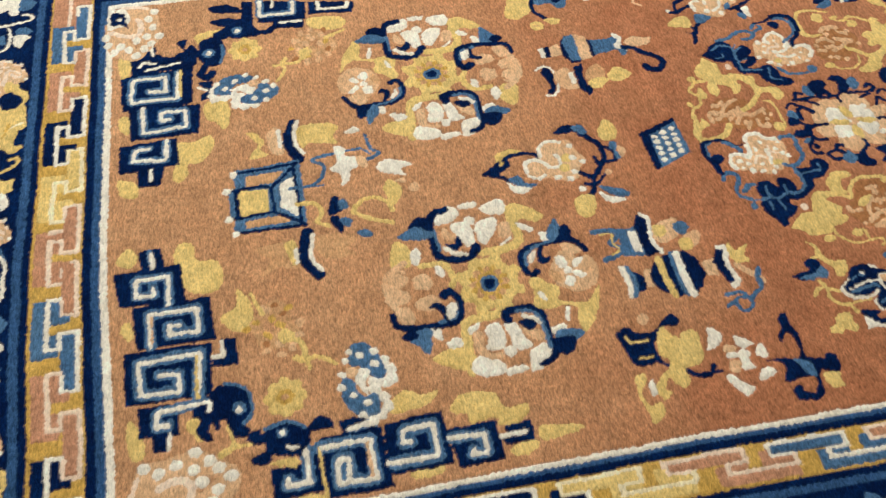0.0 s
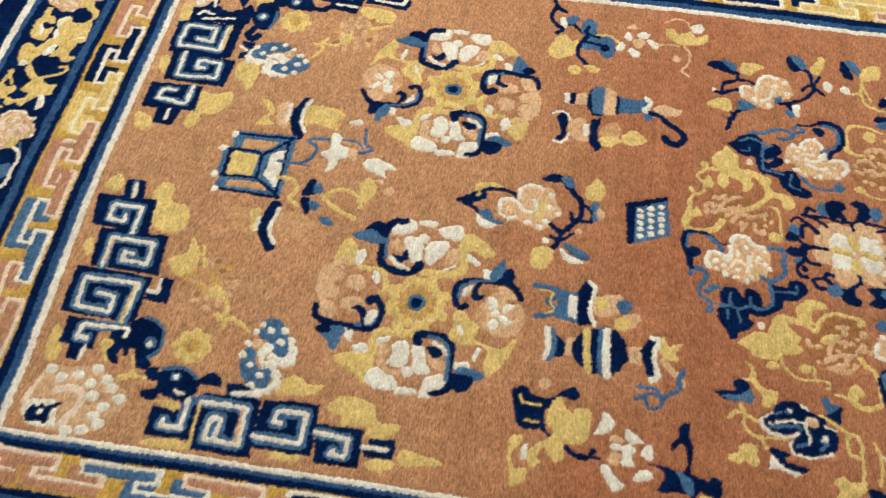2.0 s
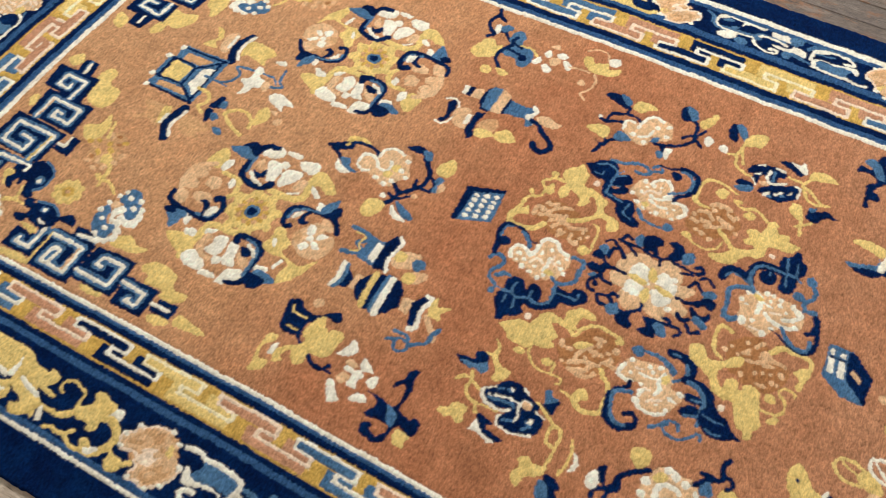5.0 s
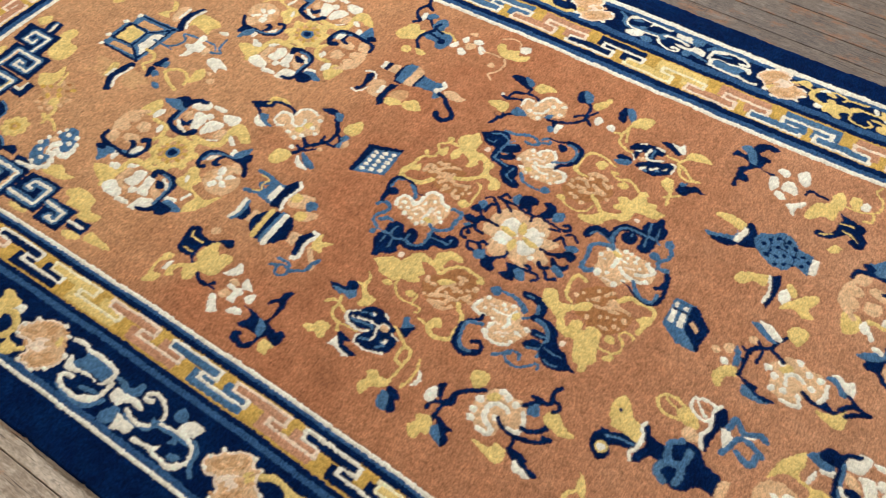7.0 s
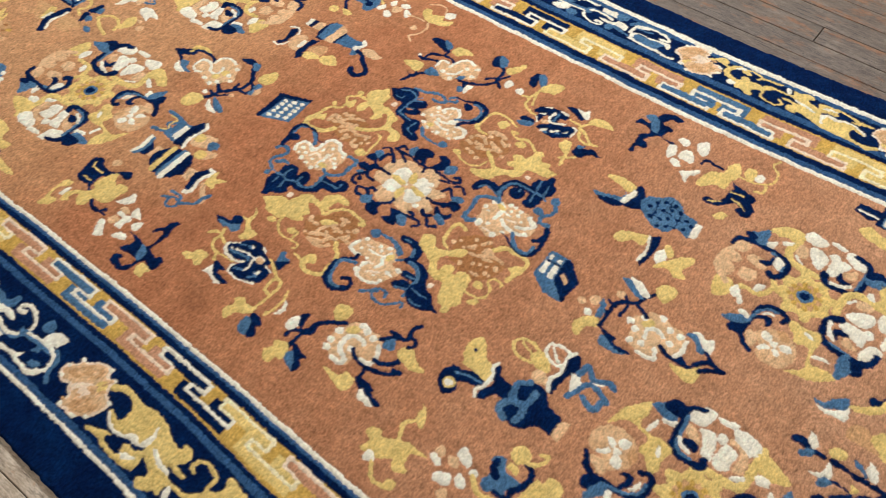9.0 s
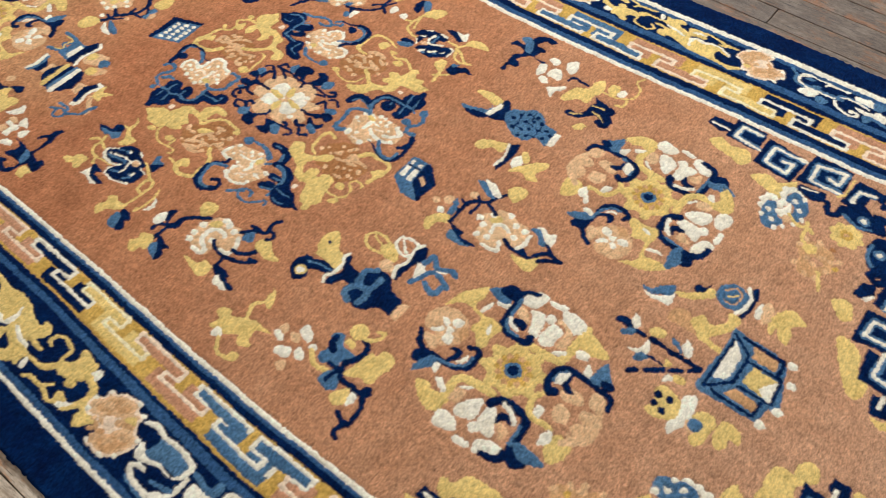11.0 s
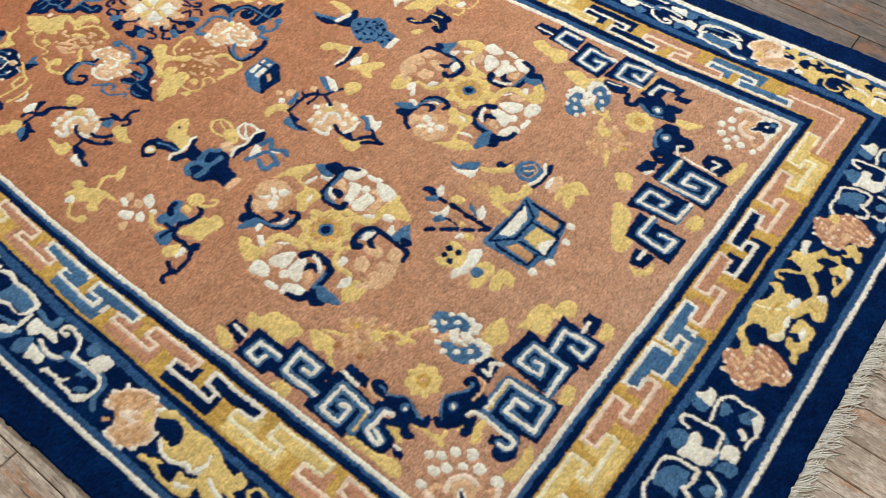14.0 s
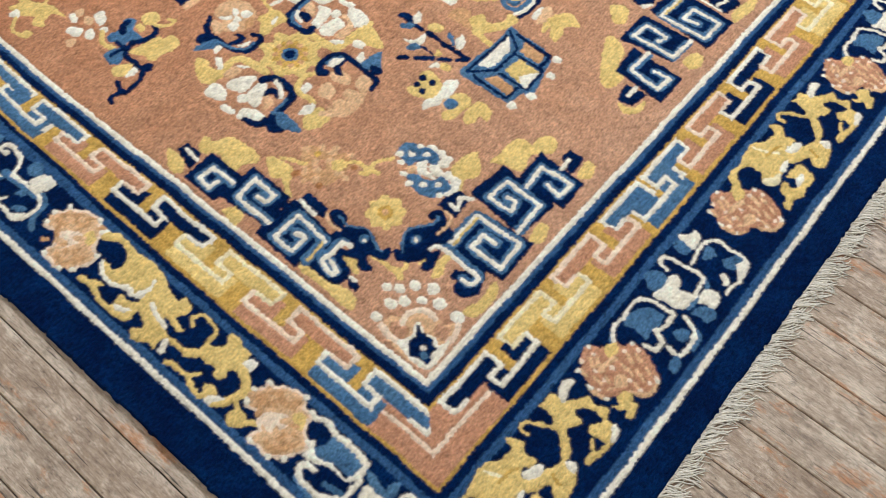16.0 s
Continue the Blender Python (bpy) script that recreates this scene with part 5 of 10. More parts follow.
    m.line(BLUE, "vein", 3, (118, -147), (132, -144))
    m.line(BLUE, "vein", 3, (118, -172), (127, -169), (138, -163))
    m.patch(NAVY, "leaf", (138, -157), (144, -149), (158, -150), (174, -150), (183, -162), (201, -171), (190, -175), (182, -181), (170, -186), (157, -186), (146, -182), (139, -172))
    m.line(BLUE, "vein", 3, (143, -160), (159, -161), (172, -160))
    m.line(BLUE, "vein", 3, (150, -178), (163, -180), (171, -178))
    m.line(BLUE, "vine", 5, (100, -206), (107, -211), (123, -211), (138, -199), (146, -189), (152, -198))
    m.line(BLUE, "vine", 5, (101, -202), (105, -191), (115, -190), (120, -198))


def medallion_east(m):
    m.patch(OLIVE, "bloom", (142, -60), (138, -38), (149, -21), (165, -9), (183, -4), (195, -16), (207, -27), (224, -30), (232, -39), (231, -56), (227, -68), (217, -81), (205, -87), (190, -82), (176, -87), (168, -79), (157, -81), (149, -74))
    m.line(FADED, "bloom_petal", 6, (169, -49), (185, -46), (203, -33), (225, -33))
    m.line(FADED, "bloom_petal", 6, (163, -39), (171, -30))
    m.line(FADED, "bloom_petal", 6, (177, -20), (187, -9))
    m.line(FADED, "bloom_petal", 6, (195, -45), (208, -41))
    m.line(FADED, "bloom_petal", 6, (153, -60), (165, -55))
    m.line(FADED, "bloom_petal", 6, (217, -44), (225, -53))
    m.line(FADED, "bloom_petal", 6, (194, -77), (205, -77))
    m.patch(FADED, "bloom_petal", (185, -36), (188, -22), (198, -18), (204, -27), (195, -35))
    m.disc(PEACH, "bloom_petal", 137, -45, 5)
    m.disc(PEACH, "bloom_petal", 145, -36, 3)
    m.disc(PEACH, "bloom_petal", 165, -19, 4)
    m.disc(PEACH, "bloom_petal", 170, -74, 4)
    m.disc(PEACH, "bloom_petal", 187, -63, 4)
    m.disc(PEACH, "bloom_petal", 222, -48, 5)
    m.disc(PEACH, "bloom_petal", 197, -58, 3)
    m.disc(PEACH, "bloom_petal", 213, -67, 4)
    m.disc(PEACH, "bloom_petal", 209, -55, 3)
    m.disc(PEACH, "bloom_petal", 170, -37, 4)
    m.disc(PEACH, "bloom_petal", 157, -45, 3)
    m.disc(PEACH, "bloom_petal", 221, -67, 3)
    m.line(YELLOW, "vine", 7, (138, -14), (123, -10), (117, -22), (119, -42), (124, -56), (136, -63), end=5)
    m.line(YELLOW, "vine", 10, (200, -17), (211, -4), (227, -3), (244, -3), (256, -9), (256, -27), end=7)
    m.patch(YELLOW, "leaf", (235, -33), (251, -19), (259, -27), (255, -43), (254, -59), (247, -60), (246, -42))
    m.disc(YELLOW, "leaf", 219, -91, 8, 7)
    m.line(YELLOW, "vine", 4, (212, -115), (227, -113), (239, -103), (239, -87), (227, -77), (234, -66), (248, -68), (248, -74))
    m.patch(YELLOW, "leaf", (224, -123), (232, -113), (239, -117), (233, -126), (225, -130))
    m.patch(YELLOW, "leaf", (92, -74), (92, -64), (104, -57), (114, -62), (121, -73), (139, -68), (154, -53), (165, -45), (167, -61), (154, -70), (145, -77), (140, -88), (143, -100), (155, -109), (154, -96), (161, -86), (170, -87), (175, -99), (180, -98), (179, -90), (188, -84), (201, -86), (208, -105), (213, -127), (218, -137), (211, -150), (210, -162), (200, -165), (196, -155), (187, -154), (181, -139), (173, -121), (161, -125), (149, -122), (139, -118), (131, -103), (115, -95), (97, -85))
    m.disc(BLUSH, "bud", 162, -137, 5)
    m.patch(PEACH, "peony", (135, 13), (135, 32), (127, 49), (134, 53), (145, 67), (159, 75), (174, 76), (188, 76), (205, 75), (219, 68), (226, 54), (224, 39), (213, 29), (201, 32), (189, 15), (182, 1), (169, -3), (153, 2), (141, 6))
    m.line(CREAM, "peony_rim", 8, (138, 63), (148, 68), (160, 61), (161, 46), (160, 35))
    m.line(CREAM, "peony_rim", 8, (173, 39), (183, 33), (198, 31), (213, 32))
    m.line(CREAM, "peony_rim", 7, (198, 42), (213, 50), (222, 62))
    m.line(CREAM, "peony_petal", 4, (165, 57), (177, 55))
    m.line(BLUSH, "peony_petal", 4, (180, 46), (193, 50))
    m.line(BLUSH, "peony_petal", 4, (157, 8), (169, 7))
    m.disc(CREAM, "peony_petal", 134, 47, 4)
    m.disc(CREAM, "peony_petal", 142, 42, 3)
    m.disc(CREAM, "peony_petal", 144, 13, 7)
    m.disc(CREAM, "peony_petal", 159, 20, 4)
    m.disc(CREAM, "peony_petal", 165, 76, 5)
    m.disc(CREAM, "peony_petal", 175, 76, 4)
    m.disc(CREAM, "peony_petal", 186, 74, 4)
    m.disc(CREAM, "peony_petal", 207, 71, 5)
    m.disc(CREAM, "peony_petal", 213, 64, 5)
    m.disc(CREAM, "peony_petal", 188, 65, 4)
    m.disc(CREAM, "peony_petal", 178, 5, 6)
    m.disc(CREAM, "peony_petal", 187, 20, 4)
    m.disc(CREAM, "peony_petal", 217, 37, 5)
    m.disc(CREAM, "peony_petal", 199, 57, 3)
    m.disc(CREAM, "peony_petal", 174, 65, 3)
    m.disc(YELLOW, "peony_heart", 155, 62, 8, 5)
    m.line(BLUE, "vine", 8, (139, 71), (119, 63), (111, 53), (114, 38), (116, 20), (118, 7), (130, 7))
    m.patch(BLUE, "vine", (117, 10), (127, 13), (138, 16), (133, 2), (123, 1))
    m.line(BLUE, "vine", 8, (217, 138), (225, 120), (231, 112), (228, 99), (219, 88), (223, 74), (236, 77))
    m.disc(BLUE, "vine", 219, 128, 9)
    m.disc(BLUE, "vine", 209, 94, 9)
    m.disc(BLUE, "vine", 237, 77, 6)
    m.line(NAVY, "leaf", 16, (93, 71), (97, 85), (107, 92), (123, 89), (135, 82))
    m.line(NAVY, "leaf", 15, (135, 82), (131, 97), (134, 113), (145, 122), (160, 123), (172, 123))
    m.disc(NAVY, "leaf", 156, 104, 14, 13)
    m.patch(NAVY, "leaf", (164, 139), (166, 152), (178, 161), (181, 172), (190, 174), (197, 158), (205, 153), (205, 135), (198, 123), (200, 105), (195, 92), (182, 88), (174, 94), (175, 110), (165, 120))
    m.line(BLUE, "vein", 8, (146, 67), (136, 81), (133, 98), (137, 114), (150, 122), (172, 122), (192, 124), (205, 119), end=3)
    m.line(BLUE, "vein", 3, (97, 72), (104, 84), (119, 83), (132, 78))
    m.line(BLUE, "vein", 3, (157, 114), (158, 100))
    m.line(BLUE, "vein", 3, (174, 153), (179, 128), (185, 100))
    m.line(BLUE, "vein", 3, (191, 150), (194, 126))
    m.line(NAVY, "scroll", 11, (243, 69), (250, 46), (253, 23), (248, 6), (234, 1), (214, 5), (201, 13), (186, 18), end=2)
    m.line(BLUE, "scroll", 7, (201, 30), (210, 15), (228, 4), (243, 8), (244, 25))
    m.patch(NAVY, "scroll_curl", (232, 36), (239, 45), (241, 62), (250, 46), (240, 33))


m = Motif("dark_vase_motif", 1.447, 0.247, "navy vase with blue ribbon, peach bird and offering bowls")
m.patch(YELLOW, "bird", (-104, -11), (-116, 8), (-116, 26), (-104, 39), (-81, 15), (-69, 11), (-60, -3), (-61, -21), (-73, -20), (-90, -13), (-110, -15))
m.disc(NAVY, "bird_eye", -102, 16, 4)
m.patch(NAVY, "feather", (-114, -60), (-120, -41), (-112, -27), (-116, -23), (-100, -21), (-83, -15), (-56, -19), (-55, -32), (-77, -34), (-92, -42), (-86, -54), (-96, -68))
m.disc(YELLOW, "feather_eye", -101, -49, 9)
m.disc(CREAM, "feather_eye", -101, -49, 6)
m.line(BLUE, "feather", 4, (-103, -31), (-86, -24), (-64, -23))
m.patch(NAVY, "vase", (-60, -46), (-59, -35), (-51, -13), (-65, 7), (-64, 15), (-56, 18), (-47, 4), (-30, 2), (-23, 1), (-8, 22), (13, 23), (33, 6), (56, 0), (57, -28), (47, -30), (33, -32), (19, -47), (1, -51), (-17, -41), (-22, -25), (-42, -28), (-47, -41))
m.line(CREAM, "vase_rim", 6, (-60, -45), (-64, -35), (-58, -24), (-58, -1), (-65, 7), (-62, 18))
m.line(BLUE, "ribbon", 10, (-20, -10), (-23, 7), (-10, 21))
m.line(BLUE, "ribbon", 11, (-20, -10), (-6, -19), (5, -7), (5, 10))
m.line(BLUE, "ribbon", 11, (-11, -48), (-23, -39), (-19, -23), (-10, -15), (4, -17), (7, -31), (5, -41))
m.patch(PEACH, "vase_base", (55, -29), (56, -4), (70, 4), (69, -33), curve=False)
m.line(YELLOW, "vessel", 5, (-56, 49), (-66, 62), (-58, 76), (-39, 77), (-23, 68), (-26, 49), (-46, 46), (-56, 49))
m.line(YELLOW, "vessel", 4, (-56, 70), (-28, 58))
m.patch(YELLOW, "vessel", (-33, 54), (-28, 72), (-11, 71), (1, 51), (-11, 44))
m.line(CREAM, "vessel", 5, (-20, 78), (-21, 92), (-8, 99), (8, 94), (11, 78), (4, 67), (-12, 71), (-20, 78))
m.line(CREAM, "vessel", 4, (-15, 89), (3, 72))
m.patch(PEACH, "vessel", (-18, 36), (-12, 46), (6, 44), (13, 56), (15, 41), (8, 29), (-9, 25))
m.patch(NAVY, "bowl", (16, 103), (26, 101), (34, 80), (26, 60), (24, 39), (23, 22), (14, 24), (6, 44), (14, 61), (9, 88), curve=False)
m.line(CREAM, "bowl_rim", 6, (15, 101), (9, 88), (15, 62), (9, 44), (16, 25))
m.patch(CREAM, "bowl", (29, 70), (40, 72), (49, 59), (40, 45), (33, 59))
m.line(BLUE, "stand", 10, (37, 76), (42, 94), (59, 80), (79, 89), (88, 84))
m.line(BLUE, "stand", 9, (41, 35), (49, 52), (56, 71), (75, 67), (91, 60))
m.line(BLUE, "stand", 10, (60, 48), (75, 40), (85, 43), (84, 55))
m.line(CREAM, "stand", 4, (60, 75), (75, 80))

m = Motif("butterfly_spray_motif", 1.489, 0.127, "yellow butterfly, cream blossoms and a blue leaf on a navy twig")
m.patch(YELLOW, "butterfly", (-176, -80), (-170, -66), (-185, -59), (-180, -49), (-168, -46), (-160, -52), (-138, -40), (-125, -36), (-95, -38), (-115, -46), (-114, -63), (-104, -72), (-118, -80), (-127, -74), (-132, -67), (-148, -79), (-168, -82))
m.line(YELLOW, "butterfly", 6, (-142, -39), (-150, -19), (-143, -7), (-137, 4), (-147, 19))
m.patch(YELLOW, "butterfly", (-142, -2), (-144, 17), (-133, 8), (-126, -12))
m.patch(CREAM, "petal", (-165, -90), (-163, -76), (-150, -80), (-153, -90))
m.line(YELLOW, "tendril", 6, (-151, -87), (-136, -104), (-115, -104), (-105, -101))
m.disc(YELLOW, "tendril", -111, -97, 8)
m.patch(CREAM, "petal", (-94, -33), (-92, -24), (-77, -31), (-80, -39))
m.patch(CREAM, "petal", (-75, -55), (-74, -42), (-56, -37), (-52, -50), (-61, -55))
m.patch(CREAM, "petal", (-70, -6), (-64, 8), (-48, -3), (-46, -14), (-59, -12))
m.patch(CREAM, "petal", (-48, -42), (-52, -27), (-38, -31), (-32, -41), (-41, -45))
m.patch(CREAM, "petal", (-43, -17), (-37, -7), (-29, -17), (-35, -22))
m.patch(PEACH, "petal", (-93, -22), (-91, -10), (-81, -15), (-82, -25))
m.patch(PEACH, "petal", (-76, -18), (-65, -11), (-57, -22), (-66, -27))
m.patch(PEACH, "petal", (-59, -65), (-50, -55), (-42, -68), (-51, -72))
m.line(YELLOW, "stem", 8, (-35, -20), (-20, -33), (-8, -35), (3, -32))
m.patch(BLUE, "leaf", (-17, -2), (-28, 13), (-24, 24), (-12, 25), (-3, 12), (12, 10), (27, 10), (21, 0), (12, -8), (12, -19), (-3, -25), (-18, -26), (-23, -15))
m.line(NAVY, "twig", 10, (-8, -3), (-20, 7), (-20, 16))
m.patch(BLUE, "leaf", (4, -50), (3, -37), (9, -27), (18, -20), (31, -37), (33, -47), (22, -53))
m.line(NAVY, "twig", 7, (0, -23), (18, -20))
m.line(NAVY, "twig", 6, (13, -43), (15, -28), (21, -17))
m.line(NAVY, "twig", 9, (0, 49), (12, 39), (25, 31), (27, 16), (24, 2), (17, -9), (22, -22), (33, -30), (47, -29), (64, -30), (71, -27))
m.disc(NAVY, "twig", 69, -23, 9)
m.line(NAVY, "twig", 8, (67, -30), (79, -42), (81, -56), (81, -72), (75, -81), (74, -92), (81, -97))
m.line(NAVY, "twig", 8, (60, -68), (69, -73), (79, -73))
m.disc(YELLOW, "flower", 0, 43, 14)
m.line(YELLOW, "flower", 6, (8, 38), (22, 41), (31, 54), (31, 63), (22, 59))
m.patch(YELLOW, "flower", (-6, 18), (-3, 27), (9, 25), (12, 15))
m.patch(YELLOW, "leaf", (24, -21), (30, 1), (34, 27), (44, 27), (47, 41), (66, 41), (73, 30), (66, 8), (68, -7), (60, -14), (47, -11), (36, -19))
m.patch(YELLOW, "leaf", (34, -57), (38, -42), (49, -33), (58, -50), (48, -64))
m.patch(CREAM, "leaf", (60, -55), (53, -36), (64, -34), (66, -47))

m = Motif("spray_motif", 1.199, 0.162, "blossoming spray with navy twigs and cream peony")
m.patch(YELLOW, "leaf", (-54, 18), (-61, 34), (-47, 42), (-35, 40), (-33, 24), (-43, 13))
m.patch(PEACH, "peony", (-32, -12), (-27, 7), (-22, 25), (-6, 34), (11, 30), (28, 30), (42, 13), (48, -4), (37, -17), (20, -13), (17, -22), (15, -37), (-3, -38), (-22, -32))
m.patch(YELLOW, "peony", (-23, 9), (-14, 24), (-4, 18), (-14, 7))
m.line(CREAM, "peony_line", 8, (-9, -36), (5, -39), (8, -29), (-8, -21), (-13, -6), (-8, 7), (8, 10), (16, 6))
m.line(CREAM, "peony_line", 7, (27, -14), (40, -14), (44, 0), (36, 15))
m.disc(CREAM, "peony_line", -28, -16, 6)
m.disc(CREAM, "peony_line", -28, 2, 6)
m.disc(CREAM, "peony_line", -26, -29, 6)
m.disc(CREAM, "peony_line", 4, 25, 6)
m.disc(CREAM, "peony_line", 19, 22, 6)
m.disc(CREAM, "peony_line", -7, 30, 6)
m.disc(CREAM, "peony_line", 5, -11, 6)
m.line(NAVY, "stem", 8, (-29, 17), (-49, 3), (-60, -10), (-64, -24), (-70, -36))
m.line(NAVY, "stem", 6, (-60, -10), (-56, -25), (-65, -34))
m.line(NAVY, "stem", 7, (-68, -31), (-84, -40), (-84, -51))
m.patch(NAVY, "leaf", (-85, -26), (-90, -11), (-80, -4), (-76, -19), (-72, -30))
m.line(NAVY, "stem", 7, (-66, -33), (-68, -48), (-68, -65))
m.patch(CREAM, "bud", (-95, -42), (-99, -27), (-90, -15), (-81, -30), (-86, -41))
m.patch(YELLOW, "flower", (-82, -102), (-92, -89), (-86, -77), (-90, -69), (-74, -60), (-60, -73), (-61, -87), (-70, -90), (-71, -100))
m.patch(BLUE, "leaf", (-53, -86), (-62, -75), (-54, -65), (-36, -78), (-36, -92))
m.patch(NAVY, "leaf", (-67, -55), (-52, -56), (-32, -64), (-40, -68), (-30, -80), (-36, -92), (-47, -74))
m.line(NAVY, "stem", 7, (7, -9), (22, -18), (40, -20), (59, -15), (76, -8), (80, 2))
m.line(NAVY, "stem", 6, (42, -22), (45, -33), (40, -46))
m.patch(NAVY, "leaf", (41, -43), (51, -35), (74, -40), (76, -48), (97, -53), (88, -61), (67, -56))
m.patch(CREAM, "leaf", (62, -63), (57, -50), (74, -56), (88, -61), (81, -66))
m.patch(YELLOW, "leaf", (-5, -60), (-2, -55), (21, -53), (26, -41), (43, -48), (45, -64), (33, -70), (15, -64))
m.line(NAVY, "stem", 8, (44, -4), (61, 0), (72, 12), (72, 19))
m.patch(NAVY, "leaf", (72, 2), (87, 5), (88, -2), (74, -3))
m.patch(YELLOW, "leaf", (63, 22), (62, 35), (76, 43), (91, 31), (110, 24), (95, 14), (78, 17))
m.line(NAVY, "stem", 8, (28, 26), (43, 42), (58, 51), (55, 73), (61, 82))
m.line(NAVY, "stem", 7, (32, 47), (48, 49))
m.line(NAVY, "stem", 7, (58, 51), (66, 58), (73, 49), (68, 41))
m.patch(BLUE, "leaf", (40, 18), (35, 28), (46, 41), (54, 29), (52, 21))

m = Motif("spray_motif", 1.534, 0.441, "blossoming spray with navy twigs and cream peony")
m.patch(YELLOW, "leaf", (-94, -63), (-103, -48), (-95, -29), (-79, -21), (-71, -32), (-86, -48), (-85, -63))
m.patch(PEACH, "peony", (-25, -28), (-31, -11), (-32, 6), (-42, 12), (-30, 26), (-19, 40), (-3, 41), (18, 36), (34, 35), (49, 18), (50, -3), (33, -9), (21, -15), (23, -32), (7, -37), (-7, -35))
m.patch(YELLOW, "peony", (-23, 13), (-17, 27), (-5, 22), (-12, 9))
m.line(CREAM, "peony_line", 7, (-5, -36), (11, -34), (21, -29), (13, -16))
m.line(CREAM, "peony_line", 7, (-8, -7), (-11, 8), (-1, 16), (14, 11))
m.line(CREAM, "peony_line", 7, (43, -8), (47, 9), (45, 24))
m.disc(CREAM, "peony_line", -25, -23, 6)
m.disc(CREAM, "peony_line", -27, -1, 6)
m.disc(CREAM, "peony_line", -25, 26, 6)
m.disc(CREAM, "peony_line", -1, 39, 6)
m.disc(CREAM, "peony_line", 17, 28, 6)
m.disc(CREAM, "peony_line", 34, 27, 6)
m.disc(CREAM, "peony_line", -8, -19, 6)
m.disc(CREAM, "peony_line", 27, 7, 6)
m.disc(CREAM, "peony_line", -40, 8, 6)
m.line(NAVY, "stem", 7, (-72, -30), (-71, -6), (-72, 15), (-62, 31), (-46, 40), (-41, 56), (-32, 71))
m.line(NAVY, "stem", 6, (-83, 18), (-69, 15))
m.line(NAVY, "stem", 6, (-67, 42), (-56, 31), (-57, 5))
m.line(NAVY, "stem", 7, (-46, 40), (-32, 32), (-23, 28))
m.line(NAVY, "stem", 6, (-83, -6), (-72, 0))
m.patch(BLUE, "leaf", (-89, 67), (-75, 72), (-56, 62), (-41, 53), (-49, 49), (-69, 56))
m.patch(CREAM, "leaf", (-78, 76), (-62, 78), (-46, 71), (-36, 62), (-48, 58))
m.patch(YELLOW, "flower", (-34, 77), (-30, 96), (-16, 100), (-5, 92), (-9, 74), (-15, 64))
m.disc(PEACH, "bud", -115, -8, 7)
m.disc(PEACH, "bud", -73, 38, 7)
m.disc(PEACH, "bud", -99, 5, 9)
m.patch(BLUE, "leaf", (-86, -19), (-88, 2), (-92, 15), (-80, 6), (-77, -16))
m.disc(CREAM, "bud", -97, -20, 6)
m.patch(BLUE, "leaf", (-56, -57), (-59, -41), (-48, -42), (-32, -52), (-12, -46), (-28, -58))
m.patch(NAVY, "leaf", (-71, -29), (-50, -34), (-38, -34), (-39, -44), (-11, -44), (-26, -53), (-50, -44))
m.line(NAVY, "stem", 8, (17, -7), (36, -14), (51, -13), (69, -11))
m.patch(NAVY, "leaf", (48, -7), (53, 0), (62, -10))
m.patch(YELLOW, "leaf", (43, -23), (56, -19), (71, -11), (79, 0), (85, -16), (81, -32), (60, -33))
m.patch(CREAM, "leaf", (43, 46), (55, 51), (66, 46), (75, 53), (83, 36), (78, 23), (62, 36))
m.patch(BLUE, "leaf", (37, 36), (48, 46), (66, 31), (77, 26), (67, 18), (53, 31))
m.line(NAVY, "stem", 7, (76, 25), (93, 15), (110, 11))
m.line(NAVY, "stem", 8, (71, -3), (86, 13), (102, 12))
m.line(NAVY, "stem", 8, (81, -8), (97, 5), (110, 11))

m = Motif("lantern_motif", 1.925, 0.449, "footed lantern table with navy bamboo, bowls and ribbons")
m.patch(CREAM, "ribbon", (-158, 41), (-144, 41), (-126, 53), (-118, 63), (-114, 40), (-131, 36), (-145, 34))
m.patch(BLUE, "ribbon", (-167, 49), (-152, 48), (-141, 63), (-125, 76), (-121, 60), (-137, 47), (-153, 41))
m.patch(YELLOW, "ribbon", (-120, 67), (-99, 80), (-87, 94), (-78, 107), (-66, 98), (-77, 83), (-90, 72), (-112, 62))
m.patch(NAVY, "ribbon", (-101, 89), (-98, 101), (-87, 103), (-82, 115), (-82, 102), (-86, 91), (-95, 86))
m.disc(BLUE, "bowl", -47, 111, 24)
m.line(TAN, "bowl", 3, (-61, 115), (-49, 128), (-37, 121), (-40, 100), (-55, 98))
m.line(YELLOW, "bowl", 3, (-53, 108), (-41, 118))
m.patch(NAVY, "rim_bar", (-31, 139), (-21, 151), (-15, 133), (-17, 99), (-20, 81), (-28, 84), (-23, 98), (-25, 125), curve=False)
m.line(CREAM, "rim_light", 6, (-34, 141), (-25, 125), (-25, 102), (-32, 87))
m.patch(CREAM, "bowl", (-12, 116), (-4, 129), (3, 103), (-8, 98))
m.patch(PEACH, "bowl", (-5, 131), (7, 131), (15, 106), (3, 94))
m.patch(YELLOW, "stand", (23, 83), (14, 99), (15, 125), (26, 140), (38, 144), (57, 130), (42, 116), (49, 98), (48, 82), (32, 89), (26, 103))
m.patch(TAN, "ribbon", (-108, 20), (-102, 43), (-82, 47), (-73, 23), (-93, 17))
m.patch(TAN, "ribbon", (-84, 26), (-70, 51), (-52, 34), (-66, 17))
m.patch(YELLOW, "ribbon", (-75, 34), (-71, 52), (-63, 56), (-51, 47), (-36, 65), (-40, 81), (-28, 84), (-18, 74), (-28, 48), (-41, 31), (-50, 12), (-59, 22))
m.line(YELLOW, "ribbon", 10, (-54, 20), (-30, 16), (-11, 14))
